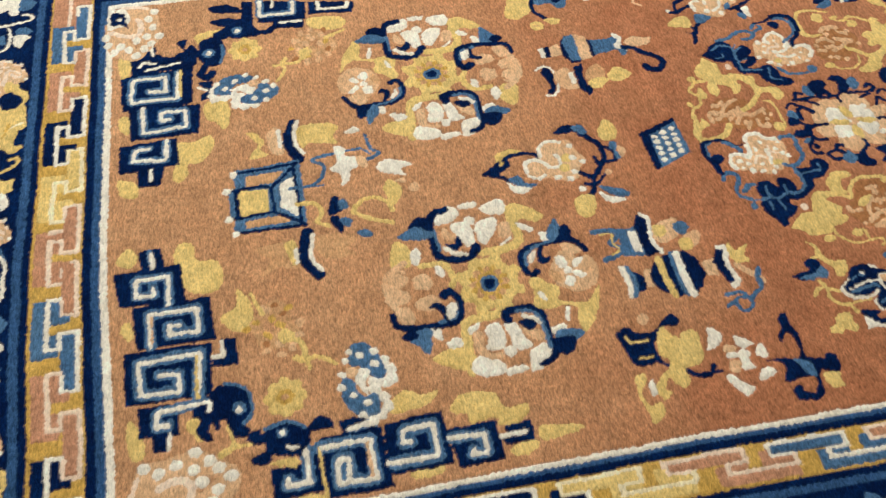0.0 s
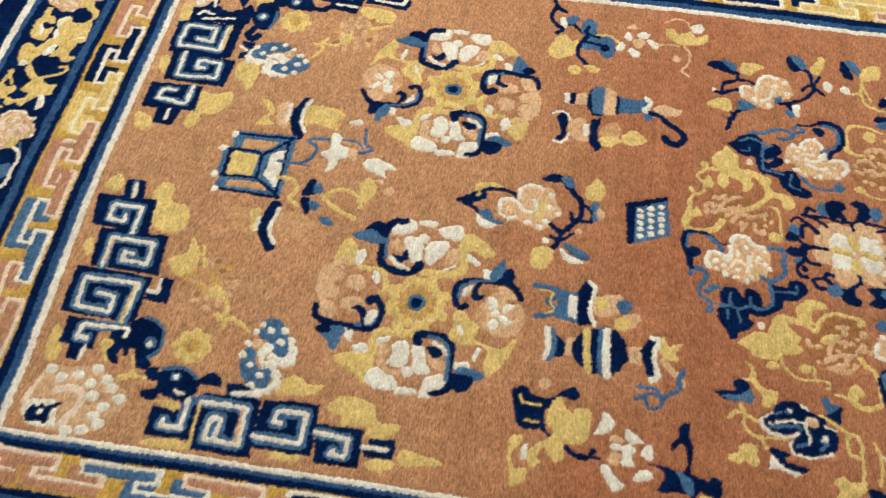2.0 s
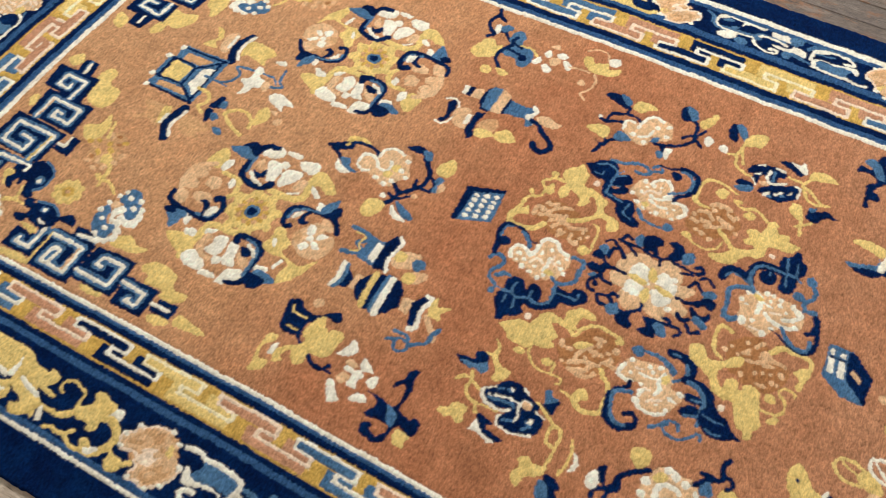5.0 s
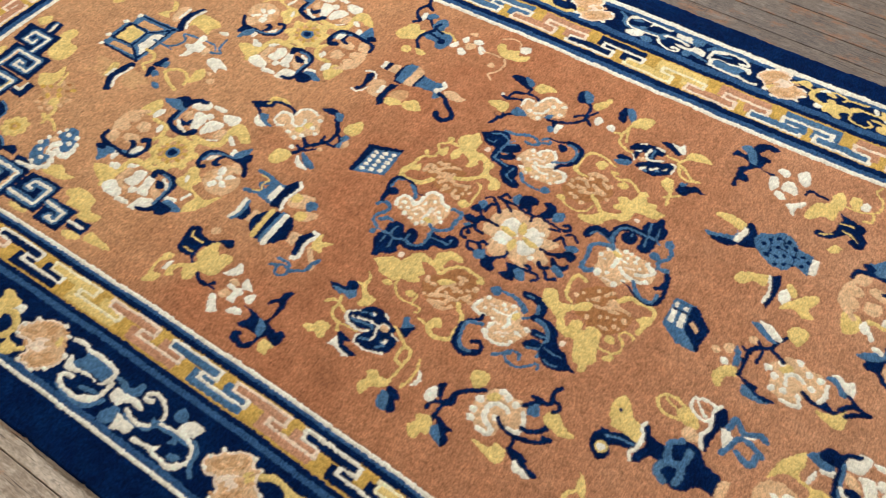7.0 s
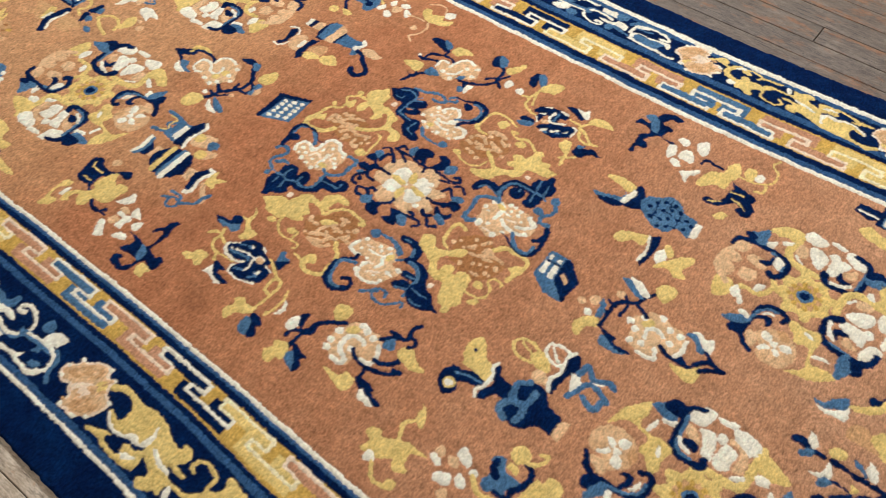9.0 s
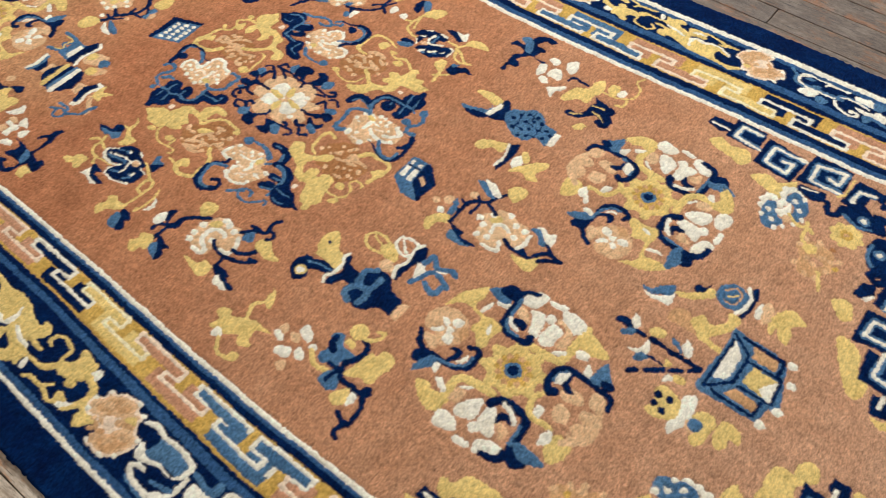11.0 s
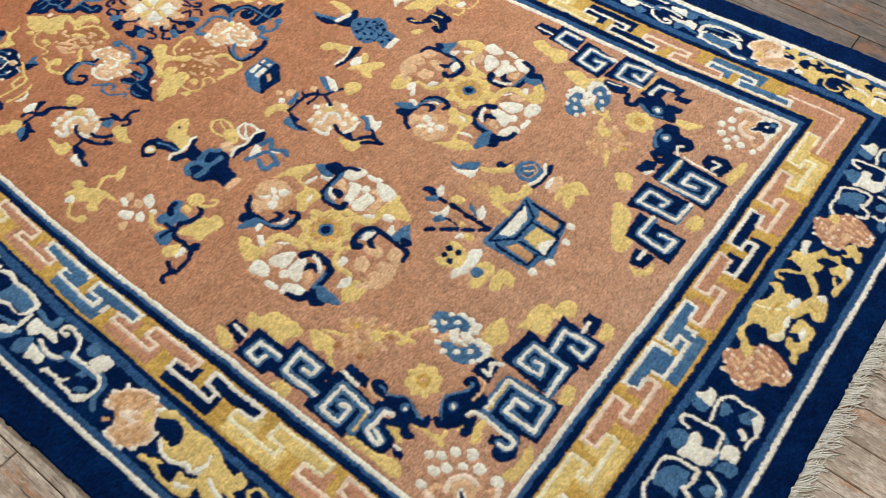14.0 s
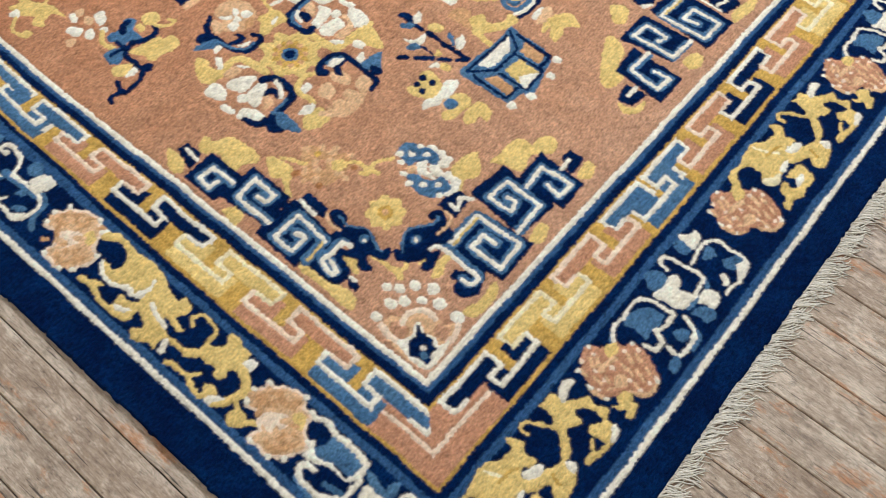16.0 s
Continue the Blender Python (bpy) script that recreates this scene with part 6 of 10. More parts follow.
for x, y, ex, ey in ((-160, -28, -147, -24), (-139, -28, -118, -29), (-107, -28, -85, -29), (-76, -30, -59, -29), (-50, -29, -30, -30), (-107, -92, -100, -85), (-89, -78, -69, -62), (-60, -56, -48, -47), (-39, -41, -28, -29)):
    m.line(NAVY, "bamboo", 9, (x, y), (ex, ey), curve=False)
m.line(NAVY, "bamboo", 5, (-99, -55), (-71, -56))
m.patch(NAVY, "leaf", (-165, -26), (-153, -17), (-136, -21), (-136, -33), (-149, -32))
m.patch(CREAM, "leaf", (-145, -17), (-144, -3), (-130, -16), (-134, -26))
m.patch(BLUE, "leaf", (-150, -41), (-142, -32), (-132, -28), (-132, -39), (-143, -47))
m.patch(YELLOW, "leaf", (-116, -17), (-109, -4), (-94, -6), (-93, -17), (-108, -23))
m.patch(CREAM, "leaf", (-127, -62), (-114, -52), (-109, -32), (-99, -46), (-105, -60), (-117, -62))
m.patch(BLUE, "leaf", (-114, -67), (-108, -55), (-97, -58), (-104, -70), (-111, -73))
m.patch(BLUE, "leaf", (-85, -10), (-75, -8), (-61, -21), (-67, -22))
m.patch(CREAM, "leaf", (-63, -17), (-65, 3), (-51, -7), (-49, -23))
m.patch(YELLOW, "leaf", (-71, -56), (-74, -43), (-62, -48))
m.patch(CREAM, "leaf", (-63, -79), (-61, -63), (-51, -69))
m.patch(YELLOW, "leaf", (-54, -64), (-45, -56), (-33, -61), (-42, -70))
m.patch(BLUE, "frame", (-22, 64), (-3, 61), (61, 60), (69, 38), (84, -21), (70, -27), (68, -54), (-17, -59), (-24, -54), (-22, -24), (-19, 31), curve=False)
m.patch(CREAM, "panel", (-9, -30), (-14, 29), (-12, 46), (7, 26), (9, -18), curve=False)
m.line(NAVY, "frame", 5, (-16, 55), (15, 32), (16, -19), (-14, -48), (-14, 44), curve=False)
m.patch(TAN, "panel", (13, 54), (54, 49), (55, 32), (20, 33), curve=False)
m.patch(YELLOW, "panel", (24, -10), (28, 22), (68, 21), (69, -17), curve=False)
m.patch(CREAM, "panel_light", (49, -5), (65, 20), (69, 0), (65, -17))
m.patch(TAN, "panel", (12, -41), (21, -26), (56, -28), (55, -44), curve=False)
m.line(NAVY, "frame", 6, (-3, 56), (60, 54), (61, 29), curve=False)
m.line(NAVY, "frame", 5, (18, 25), (68, 26), (70, -19), (23, -21), curve=False)
m.line(NAVY, "frame", 5, (-3, -49), (59, -49), (59, -25), curve=False)
m.disc(CREAM, "finial", 71, 57, 7)
m.disc(CREAM, "finial", 82, 26, 7)
m.disc(CREAM, "finial", 82, -23, 7)
m.disc(CREAM, "finial", 72, -54, 7)
m.patch(YELLOW, "fruit", (-62, -127), (-57, -113), (-63, -95), (-56, -84), (-32, -87), (-21, -100), (-19, -119), (-35, -129), (-50, -133))
m.disc(NAVY, "fruit_dot", -56, -99, 6)
m.disc(NAVY, "fruit_dot", -40, -97, 6)
m.disc(NAVY, "fruit_dot", -55, -113, 6)
m.disc(NAVY, "fruit_dot", -41, -119, 6)
m.patch(CREAM, "blossom", (-18, -144), (-27, -131), (-20, -110), (-27, -83), (-19, -71), (-10, -73), (-5, -98), (-3, -111), (-13, -130))
m.patch(YELLOW, "blossom", (-5, -98), (7, -82), (24, -85), (26, -103), (21, -133), (9, -133))
m.patch(PEACH, "blossom", (-9, -111), (1, -100), (8, -118), (0, -124))
m.disc(BLUE, "blossom", 4, -108, 10)
m.patch(YELLOW, "blossom", (29, -106), (31, -79), (46, -77), (59, -83), (63, -99), (49, -99), (52, -113), (40, -122))

m = Motif("bat_spray_motif", 1.426, 0.806, "navy bat, cream petals and a yellow sprig with a navy butterfly")
m.patch(NAVY, "bat", (-139, 20), (-135, 38), (-120, 35), (-114, 46), (-111, 65), (-102, 78), (-80, 83), (-70, 77), (-77, 67), (-89, 67), (-97, 48), (-85, 49), (-72, 43), (-80, 32), (-77, 17), (-57, 18), (-61, 10), (-83, 16), (-96, 6), (-105, -9), (-91, -15), (-93, -27), (-106, -31), (-105, -47), (-114, -49), (-114, -24), (-117, 1), (-105, 11), (-110, 22), (-126, 24))
m.patch(BLUE, "bat", (-131, 48), (-117, 60), (-101, 45), (-93, 21), (-104, 20), (-116, 38))
m.patch(CREAM, "petal", (-57, 30), (-49, 41), (-35, 35), (-39, 22))
m.patch(CREAM, "petal", (-56, -17), (-63, 8), (-51, 14), (-43, -6), (-48, -20))
m.patch(CREAM, "petal", (-38, -8), (-34, 16), (-18, 15), (-9, -8), (-24, -10))
m.patch(CREAM, "petal", (-45, -22), (-37, -15), (-22, -28), (-34, -34))
m.patch(CREAM, "petal", (-24, 41), (-9, 57), (3, 32), (-5, 19))
m.patch(CREAM, "petal", (-18, -39), (-6, -29), (8, -14), (10, -27), (0, -40), (0, -55))
m.line(NAVY, "leaf", 6, (3, 2), (8, 16), (28, 13), (40, 13))
m.patch(YELLOW, "leaf", (17, -45), (18, -21), (26, -3), (44, 6), (44, 26), (53, 43), (66, 30), (69, 7), (62, -4), (62, -27), (41, -29), (27, -46))
m.patch(YELLOW, "leaf", (72, 29), (75, 45), (90, 44), (92, 20), (82, 18))
m.patch(CREAM, "petal", (91, 26), (96, 43), (106, 38), (103, 22))
m.line(YELLOW, "tendril", 4, (71, 15), (91, 16), (118, 29), (120, 59), (105, 76), (109, 90))
m.line(YELLOW, "tendril", 5, (105, -1), (117, 3), (115, 20))
m.patch(NAVY, "butterfly", (42, -72), (45, -60), (56, -60), (69, -49), (70, -30), (73, -14), (61, 1), (75, -7), (94, -10), (114, -16), (113, -32), (122, -42), (119, -63), (106, -68), (95, -60), (100, -48), (86, -48), (73, -65), (55, -74))
m.line(YELLOW, "butterfly_line", 3, (52, -69), (68, -56))
m.line(YELLOW, "butterfly_line", 3, (81, -39), (98, -44), (109, -53))
m.line(YELLOW, "butterfly_line", 3, (74, -27), (95, -23))
m.patch(YELLOW, "leaf", (72, -93), (81, -76), (92, -80), (85, -96))

m = Motif("net_vase_motif", 1.433, 0.669, "blue netted gourd vase beside a navy footed bowl")
m.patch(YELLOW, "flower", (-116, 11), (-100, 24), (-70, 22), (-62, 13), (-72, 1), (-88, 7))
m.patch(BLUE, "feather", (-119, -33), (-96, -26), (-74, -15), (-72, 1), (-67, -19), (-81, -40), (-97, -43))
m.patch(NAVY, "feather", (-107, -38), (-81, -30), (-65, -23), (-66, -36), (-89, -46))
m.patch(NAVY, "vase_neck", (-67, -25), (-64, 16), (-57, 27), (-44, 13), (-40, -2), (-31, 2), (-31, -17), (-48, -27), (-58, -30))
m.patch(CREAM, "vase_rim", (-72, -23), (-66, 1), (-65, 14), (-56, 4), (-60, -13), (-63, -25))
m.patch(BLUE, "vase", (-41, -10), (-39, 14), (-22, 24), (-6, 37), (15, 31), (29, 18), (53, 16), (60, -5), (55, -26), (35, -20), (22, -36), (2, -40), (-23, -28))
m.disc(NAVY, "net", -27, -4, 4)
m.disc(NAVY, "net", -19, 11, 4)
m.disc(NAVY, "net", -8, 21, 4)
m.disc(NAVY, "net", 8, 24, 4)
m.disc(NAVY, "net", -13, -11, 4)
m.disc(NAVY, "net", -4, 2, 4)
m.disc(NAVY, "net", 7, 11, 4)
m.disc(NAVY, "net", 22, 14, 4)
m.disc(NAVY, "net", -16, -22, 4)
m.disc(NAVY, "net", 0, -19, 4)
m.disc(NAVY, "net", 11, -9, 4)
m.disc(NAVY, "net", 24, -2, 4)
m.disc(NAVY, "net", 38, 4, 4)
m.disc(NAVY, "net", 3, -33, 4)
m.disc(NAVY, "net", 16, -26, 4)
m.disc(NAVY, "net", 42, -14, 4)
m.disc(NAVY, "net", 49, -1, 4)
m.line(NAVY, "net", 2, (-26, -16), (31, -23), curve=False)
m.line(NAVY, "net", 2, (-29, 7), (54, -4), curve=False)
m.line(NAVY, "net", 2, (-15, 23), (54, 10), curve=False)
m.line(NAVY, "net", 2, (-19, 21), (-11, -33), curve=False)
m.line(NAVY, "net", 2, (-1, 32), (9, -34), curve=False)
m.line(NAVY, "net", 2, (23, 24), (29, -24), curve=False)
m.patch(CREAM, "vase_base", (55, -21), (53, 13), (65, 12), (66, -22), curve=False)
m.patch(YELLOW, "stand", (-42, -97), (-33, -76), (-10, -67), (4, -62), (6, -83), (-14, -87), (-27, -102))
m.patch(NAVY, "bowl", (8, -59), (22, -48), (28, -73), (25, -113), (22, -125), (14, -115), (19, -90), curve=False)
m.line(CREAM, "bowl_rim", 5, (6, -60), (15, -88), (13, -116))
m.patch(CREAM, "bowl", (30, -89), (37, -69), (48, -83), (42, -104))
m.patch(YELLOW, "stand", (38, -115), (44, -97), (56, -81), (68, -66), (85, -57), (85, -74), (78, -91), (90, -102), (74, -110), (58, -102))
m.patch(YELLOW, "stand", (36, -67), (40, -55), (54, -69), (50, -81))

m = Motif("blue_spray_motif", 0.701, 0.805, "blue leaf on a navy twig with cream blossoms and a yellow sprig")
m.line(NAVY, "twig", 8, (-104, 78), (-98, 62), (-83, 53))
m.line(NAVY, "twig", 8, (-101, 61), (-107, 37), (-97, 19), (-85, 10), (-95, -1))
m.line(NAVY, "twig", 7, (-88, 20), (-69, 23), (-52, 8))
m.patch(CREAM, "bud", (-92, 24), (-88, 40), (-77, 30), (-81, 14))
m.patch(BLUE, "leaf", (-81, 33), (-71, 46), (-58, 41), (-63, 29), (-71, 22))
m.patch(YELLOW, "leaf", (-107, -47), (-100, -26), (-95, -11), (-78, -4), (-69, -15), (-58, -8), (-59, -29), (-62, -43), (-79, -54), (-92, -59))
m.patch(BLUE, "leaf", (-54, 15), (-52, 34), (-39, 41), (-28, 29), (-27, 11), (-14, 11), (0, 0), (4, -25), (-2, -41), (-14, -43), (-24, -29), (-47, -28), (-56, -18), (-48, -1))
m.line(NAVY, "twig", 7, (-42, 23), (-45, 8), (-25, 2))
m.line(NAVY, "twig", 6, (-48, -11), (-31, -14), (-13, -18))
m.disc(NAVY, "twig", -13, -21, 8)
m.line(NAVY, "twig", 8, (-44, 0), (-55, -23), (-55, -45), (-44, -57), (-34, -70))
m.disc(YELLOW, "flower", -58, -78, 11)
m.line(TAN, "flower", 3, (-62, -77), (-54, -79))
m.patch(YELLOW, "flower", (-44, -67), (-32, -62), (-17, -70), (-29, -80))
m.line(YELLOW, "stem", 5, (-26, 7), (-7, 9), (8, -3))
m.patch(CREAM, "petal", (4, -19), (12, -2), (21, -8), (16, -21))
m.patch(CREAM, "petal", (17, 9), (21, 25), (30, 14), (28, 4))
m.patch(CREAM, "petal", (26, -24), (31, -12), (47, -22), (40, -33))
m.patch(CREAM, "petal", (37, 17), (46, 31), (60, 25), (54, 14))
m.patch(CREAM, "petal", (55, 10), (64, 13), (77, 2), (70, -7))
m.patch(PEACH, "petal", (32, 6), (45, 14), (52, 0), (40, -12))
m.patch(PEACH, "petal", (20, 32), (31, 45), (39, 35))
m.line(PEACH, "stem", 4, (71, 2), (93, 8), (108, 7))
m.patch(YELLOW, "flower", (84, 34), (96, 46), (108, 34), (129, 46), (136, 31), (154, 42), (156, 25), (135, 13), (116, 10), (102, 14))
m.line(PEACH, "tendril", 4, (84, 57), (102, 69), (121, 66), (128, 51))
m.patch(CREAM, "petal", (128, 55), (145, 66), (150, 50), (137, 42))
m.line(PEACH, "tendril", 4, (117, 6), (126, -6), (126, -30), (115, -49), (126, -58))
m.disc(PEACH, "tendril", 107, -24, 7)

m = Motif("banded_vase_motif", 0.689, 0.652, "blue and peach banded vase beside a small footed censer")
m.patch(CREAM, "vase_base", (-59, 24), (-49, 26), (-47, 4), (-56, 4), curve=False)
m.patch(NAVY, "vase_base", (-50, 25), (-40, 26), (-39, 4), (-48, 3), curve=False)
m.patch(PEACH, "vase_neck", (-39, 25), (-23, 29), (-21, 5), (-39, 4), curve=False)
m.patch(NAVY, "vase", (-21, 26), (-14, 41), (0, 46), (4, -16), (-12, -16), (-22, 1), curve=False)
m.patch(BLUE, "vase", (-17, 31), (-10, 44), (6, 46), (8, -13), (-11, -10), curve=False)
m.patch(PEACH, "vase_band", (6, 46), (24, 37), (25, -9), (5, -14), curve=False)
m.patch(NAVY, "vase", (24, 34), (32, 28), (31, -6), (24, -7), curve=False)
m.patch(BLUE, "vase", (30, 30), (58, 26), (77, 33), (79, -10), (65, 0), (29, -5), curve=False)
m.line(CREAM, "vase_rim", 8, (71, 33), (79, 23), (69, 8), (76, -8), (82, -2))
m.patch(BLUE, "vase_rim", (68, 1), (80, -2), (75, -14))
m.line(NAVY, "twig", 10, (79, 5), (95, 0), (109, -13), (126, -24), (133, -37), (123, -52), (109, -50), (103, -41), end=12)
m.patch(PEACH, "flower", (83, 13), (99, 25), (118, 20), (131, 19), (121, 5), (98, 4))
m.patch(NAVY, "leg", (-66, -28), (-58, -18), (-49, -30), (-48, -54), (-50, -70), (-63, -74), (-63, -67), (-57, -61), (-61, -41))
m.line(CREAM, "leg", 4, (-72, -23), (-60, -16), (-49, -22), (-44, -40), (-45, -64), (-53, -76), (-67, -76))
m.patch(PEACH, "censer", (-46, -33), (-20, -28), (-14, -70), (-38, -65))
m.patch(CREAM, "censer", (-23, -36), (-15, -33), (-12, -60), (-21, -61), curve=False)
m.patch(NAVY, "rim_bar", (-14, -25), (5, -19), (3, -31), (-1, -42), (2, -64), (9, -73), (7, -85), (-1, -88), (-12, -69), (-11, -46), curve=False)
m.patch(TAN, "flower", (3, -41), (24, -23), (35, -35), (31, -54), (10, -61))
m.patch(YELLOW, "flower", (5, -57), (26, -53), (37, -61), (18, -76), (7, -72))
m.patch(YELLOW, "flower", (37, -51), (53, -36), (69, -45), (75, -55), (56, -65), (42, -63))

m = Motif("far_spray_motif", 0.955, 0.736, "blossoming spray with navy twigs and cream peony")
m.patch(NAVY, "leaf", (-101, 41), (-85, 54), (-63, 47), (-47, 33), (-58, 27), (-79, 33))
m.patch(BLUE, "leaf", (-77, 54), (-62, 55), (-50, 46), (-56, 35))
m.line(NAVY, "stem", 7, (-50, 32), (-51, 16), (-71, 7), (-75, -10), (-74, -30))
m.line(NAVY, "stem", 7, (-87, -13), (-73, -15), (-51, -3))
m.line(NAVY, "stem", 6, (-51, 16), (-34, 18), (-22, 14))
m.patch(YELLOW, "leaf", (-45, 34), (-43, 54), (-23, 59), (-4, 50), (-17, 42), (-28, 31))
m.disc(CREAM, "bud", -88, -9, 4)
m.patch(YELLOW, "leaf", (-99, -45), (-87, -32), (-69, -25), (-59, -36), (-62, -53), (-78, -52))
m.patch(PEACH, "peony", (-49, -10), (-41, 9), (-24, 8), (-16, 28), (-5, 37), (12, 34), (30, 29), (38, 0), (25, -12), (8, -10), (7, -32), (-11, -38), (-29, -31))
m.line(CREAM, "peony_line", 6, (-43, -17), (-43, 2), (-29, 6))
m.line(CREAM, "peony_line", 6, (-20, -4), (-14, 22), (-1, 35), (14, 30))
m.line(CREAM, "peony_line", 5, (-13, -22), (2, -13), (6, 4))
m.disc(CREAM, "peony_line", 27, 23, 5)
m.disc(CREAM, "peony_line", 29, 2, 5)
m.disc(CREAM, "peony_line", -23, -21, 5)
m.disc(CREAM, "peony_line", 0, -29, 5)
m.disc(CREAM, "peony_line", 10, 13, 5)
m.line(NAVY, "stem", 8, (-67, -89), (-58, -62), (-48, -49), (-25, -36))
m.patch(NAVY, "leaf", (-76, -65), (-62, -65), (-63, -51), (-55, -58), (-56, -72))
m.patch(BLUE, "leaf", (-50, -43), (-47, -27), (-34, -26), (-23, -35), (-38, -48))
m.patch(BLUE, "leaf", (8, -22), (13, -7), (20, -6), (19, -18))
m.line(NAVY, "stem", 7, (18, -22), (36, -16), (57, -4), (71, 12), (73, 27), (64, 25), (54, 13))
m.line(NAVY, "stem", 7, (74, 25), (85, 46))
m.line(NAVY, "stem", 7, (75, 21), (89, 10))
m.line(NAVY, "stem", 8, (71, 26), (69, 51), (58, 60), (45, 58))
m.patch(NAVY, "leaf", (35, 57), (31, 77), (39, 88), (50, 81), (54, 61), (46, 53))
m.patch(BLUE, "leaf", (38, 85), (56, 84), (65, 67), (55, 58))
m.patch(YELLOW, "flower", (69, 62), (76, 73), (84, 85), (87, 94), (95, 91), (91, 64), (78, 50))
m.patch(CREAM, "bud", (89, 25), (95, 40), (105, 31), (100, 16))
m.patch(BLUE, "leaf", (24, -37), (34, -31), (41, -41), (34, -50))
m.patch(NAVY, "leaf", (25, -18), (36, -20), (43, -33), (32, -32))
m.patch(CREAM, "leaf", (37, -23), (49, -18), (48, -33), (48, -44), (39, -38))


m = Motif("book_motif", 1.365, 0.439, "blue and navy case of books with cream panels")
m.patch(BLUE, "case", (-34, 46), (2, 50), (33, 19), (32, -31), (-1, -31), (-32, -9), curve=False)
m.patch(NAVY, "case", (-5, 45), (2, 50), (33, 19), (31, -30), (-1, -1), curve=False)
m.patch(CREAM, "panel", (-28, -2), (-31, 34), (-22, 34), (-19, -1), curve=False)
m.patch(CREAM, "panel", (-13, -3), (-15, 27), (-7, 27), (-3, -2), curve=False)
m.patch(CREAM, "panel", (-30, 35), (-29, 42), (-23, 40), (-23, 32), curve=False)
m.patch(CREAM, "panel", (-15, 33), (-13, 40), (-7, 39), (-8, 30), curve=False)
m.line(NAVY, "case_line", 3, (-30, 26), (-6, 27), curve=False)
m.patch(PEACH, "tag", (4, 13), (6, 20), (19, 9), (19, 0), curve=False)


def corner_fret_east(x, y, **how):
    m = Motif("corner_fret_east", x, y, "stepped navy key fret with paired creature heads, yellow leaves and a peach blossom", **how)
    m.patch(YELLOW, "leaf", (-447, 42), (-452, 62), (-435, 62), (-430, 78), (-415, 85), (-377, 87), (-367, 76), (-378, 60), (-379, 50), (-390, 44), (-417, 50), (-432, 38))
    m.patch(YELLOW, "leaf", (-364, 91), (-343, 100), (-320, 100), (-310, 79), (-293, 67), (-301, 62), (-323, 79), (-337, 72))
    m.patch(YELLOW, "leaf", (-347, -6), (-336, 11), (-320, 6), (-319, -11))
    m.patch(YELLOW, "leaf", (-217, 3), (-197, 15), (-165, 11), (-148, 16), (-128, 15), (-120, 1), (-133, -4), (-154, -2), (-182, -1), (-204, -3))
    m.patch(YELLOW, "leaf", (-475, 15), (-442, 13), (-431, -3), (-449, -7))
    m.patch(YELLOW, "leaf", (-130, 281), (-128, 302), (-129, 322), (-123, 340), (-99, 342), (-83, 341), (-93, 326), (-87, 306), (-93, 295), (-113, 290))
    m.patch(YELLOW, "leaf", (-97, 335), (-105, 354), (-96, 370), (-80, 369), (-75, 349))
    m.patch(YELLOW, "leaf", (-155, 229), (-164, 247), (-156, 282), (-144, 277), (-127, 253), (-136, 240), (-129, 223), (-113, 217), (-125, 213), (-142, 224))
    m.patch(YELLOW, "leaf", (-25, 341), (-30, 370), (-15, 370), (-9, 349))
    m.patch(YELLOW, "leaf", (-16, 222), (-21, 249), (-6, 249), (0, 231), (-8, 218))
    m.patch(YELLOW, "leaf", (-18, 84), (-11, 112), (-13, 143), (1, 132), (3, 107), (-1, 88))
    m.patch(NAVY, "fret_block", (-465, 20), (-463, 38), (-433, 36), (-427, 21), (-425, 8), (-446, 15), curve=False)
    m.patch(NAVY, "fret_block", (-423, -4), (-425, 47), (-363, 49), (-366, -3), curve=False)
    m.patch(NAVY, "fret_block", (-365, 7), (-367, 68), (-293, 66), (-286, 13), curve=False)
    m.patch(NAVY, "fret_block", (-292, -1), (-289, 68), (-209, 60), (-217, -5), curve=False)
    m.patch(NAVY, "fret_block", (-284, 72), (-282, 87), (-244, 86), (-237, 69), (-259, 68), curve=False)
    m.patch(NAVY, "fret_block", (-215, 7), (-214, 56), (-210, 69), (-185, 52), (-160, 39), (-155, 30), (-157, 13), (-163, 10), curve=False)
    m.patch(NAVY, "fret_block", (-159, 30), (-150, 33), (-135, 32), (-133, 20), (-146, 20), curve=False)
    m.patch(NAVY, "fret_block", (-62, 354), (-59, 372), (-34, 372), (-32, 340), (-47, 341), curve=False)
    m.patch(NAVY, "fret_block", (-84, 282), (-86, 342), (-10, 338), (-9, 286), curve=False)
    m.patch(NAVY, "fret_block", (-119, 226), (-113, 290), (-21, 284), (-26, 218), curve=False)
    m.patch(NAVY, "fret_block", (-97, 143), (-96, 213), (-6, 221), (-5, 150), curve=False)
    m.patch(NAVY, "fret_block", (-139, 185), (-141, 215), (-129, 219), (-110, 222), (-107, 181), (-125, 181), curve=False)
    m.patch(NAVY, "fret_block", (-96, 143), (-96, 160), (-36, 157), (-23, 138), (-17, 117), (-24, 101), (-39, 95), (-48, 103), (-50, 113), (-60, 109), (-62, 123), (-47, 132), (-67, 134), (-85, 136), curve=False)
    m.line(BLUE, "fret_shade", 13, (-368, 31), (-404, 32), (-408, 9), (-386, 7), (-384, 21), curve=False)
    m.line(CREAM, "fret_line", 6, (-367, 33), (-404, 32), (-408, 9), (-386, 7), (-384, 21), curve=False)
    m.line(BLUE, "fret_shade", 14, (-290, 21), (-347, 21), (-350, 55), (-312, 54), (-313, 40), (-328, 39), curve=False)
    m.line(CREAM, "fret_line", 6, (-286, 20), (-347, 21), (-350, 55), (-312, 54), (-313, 40), (-328, 39), curve=False)
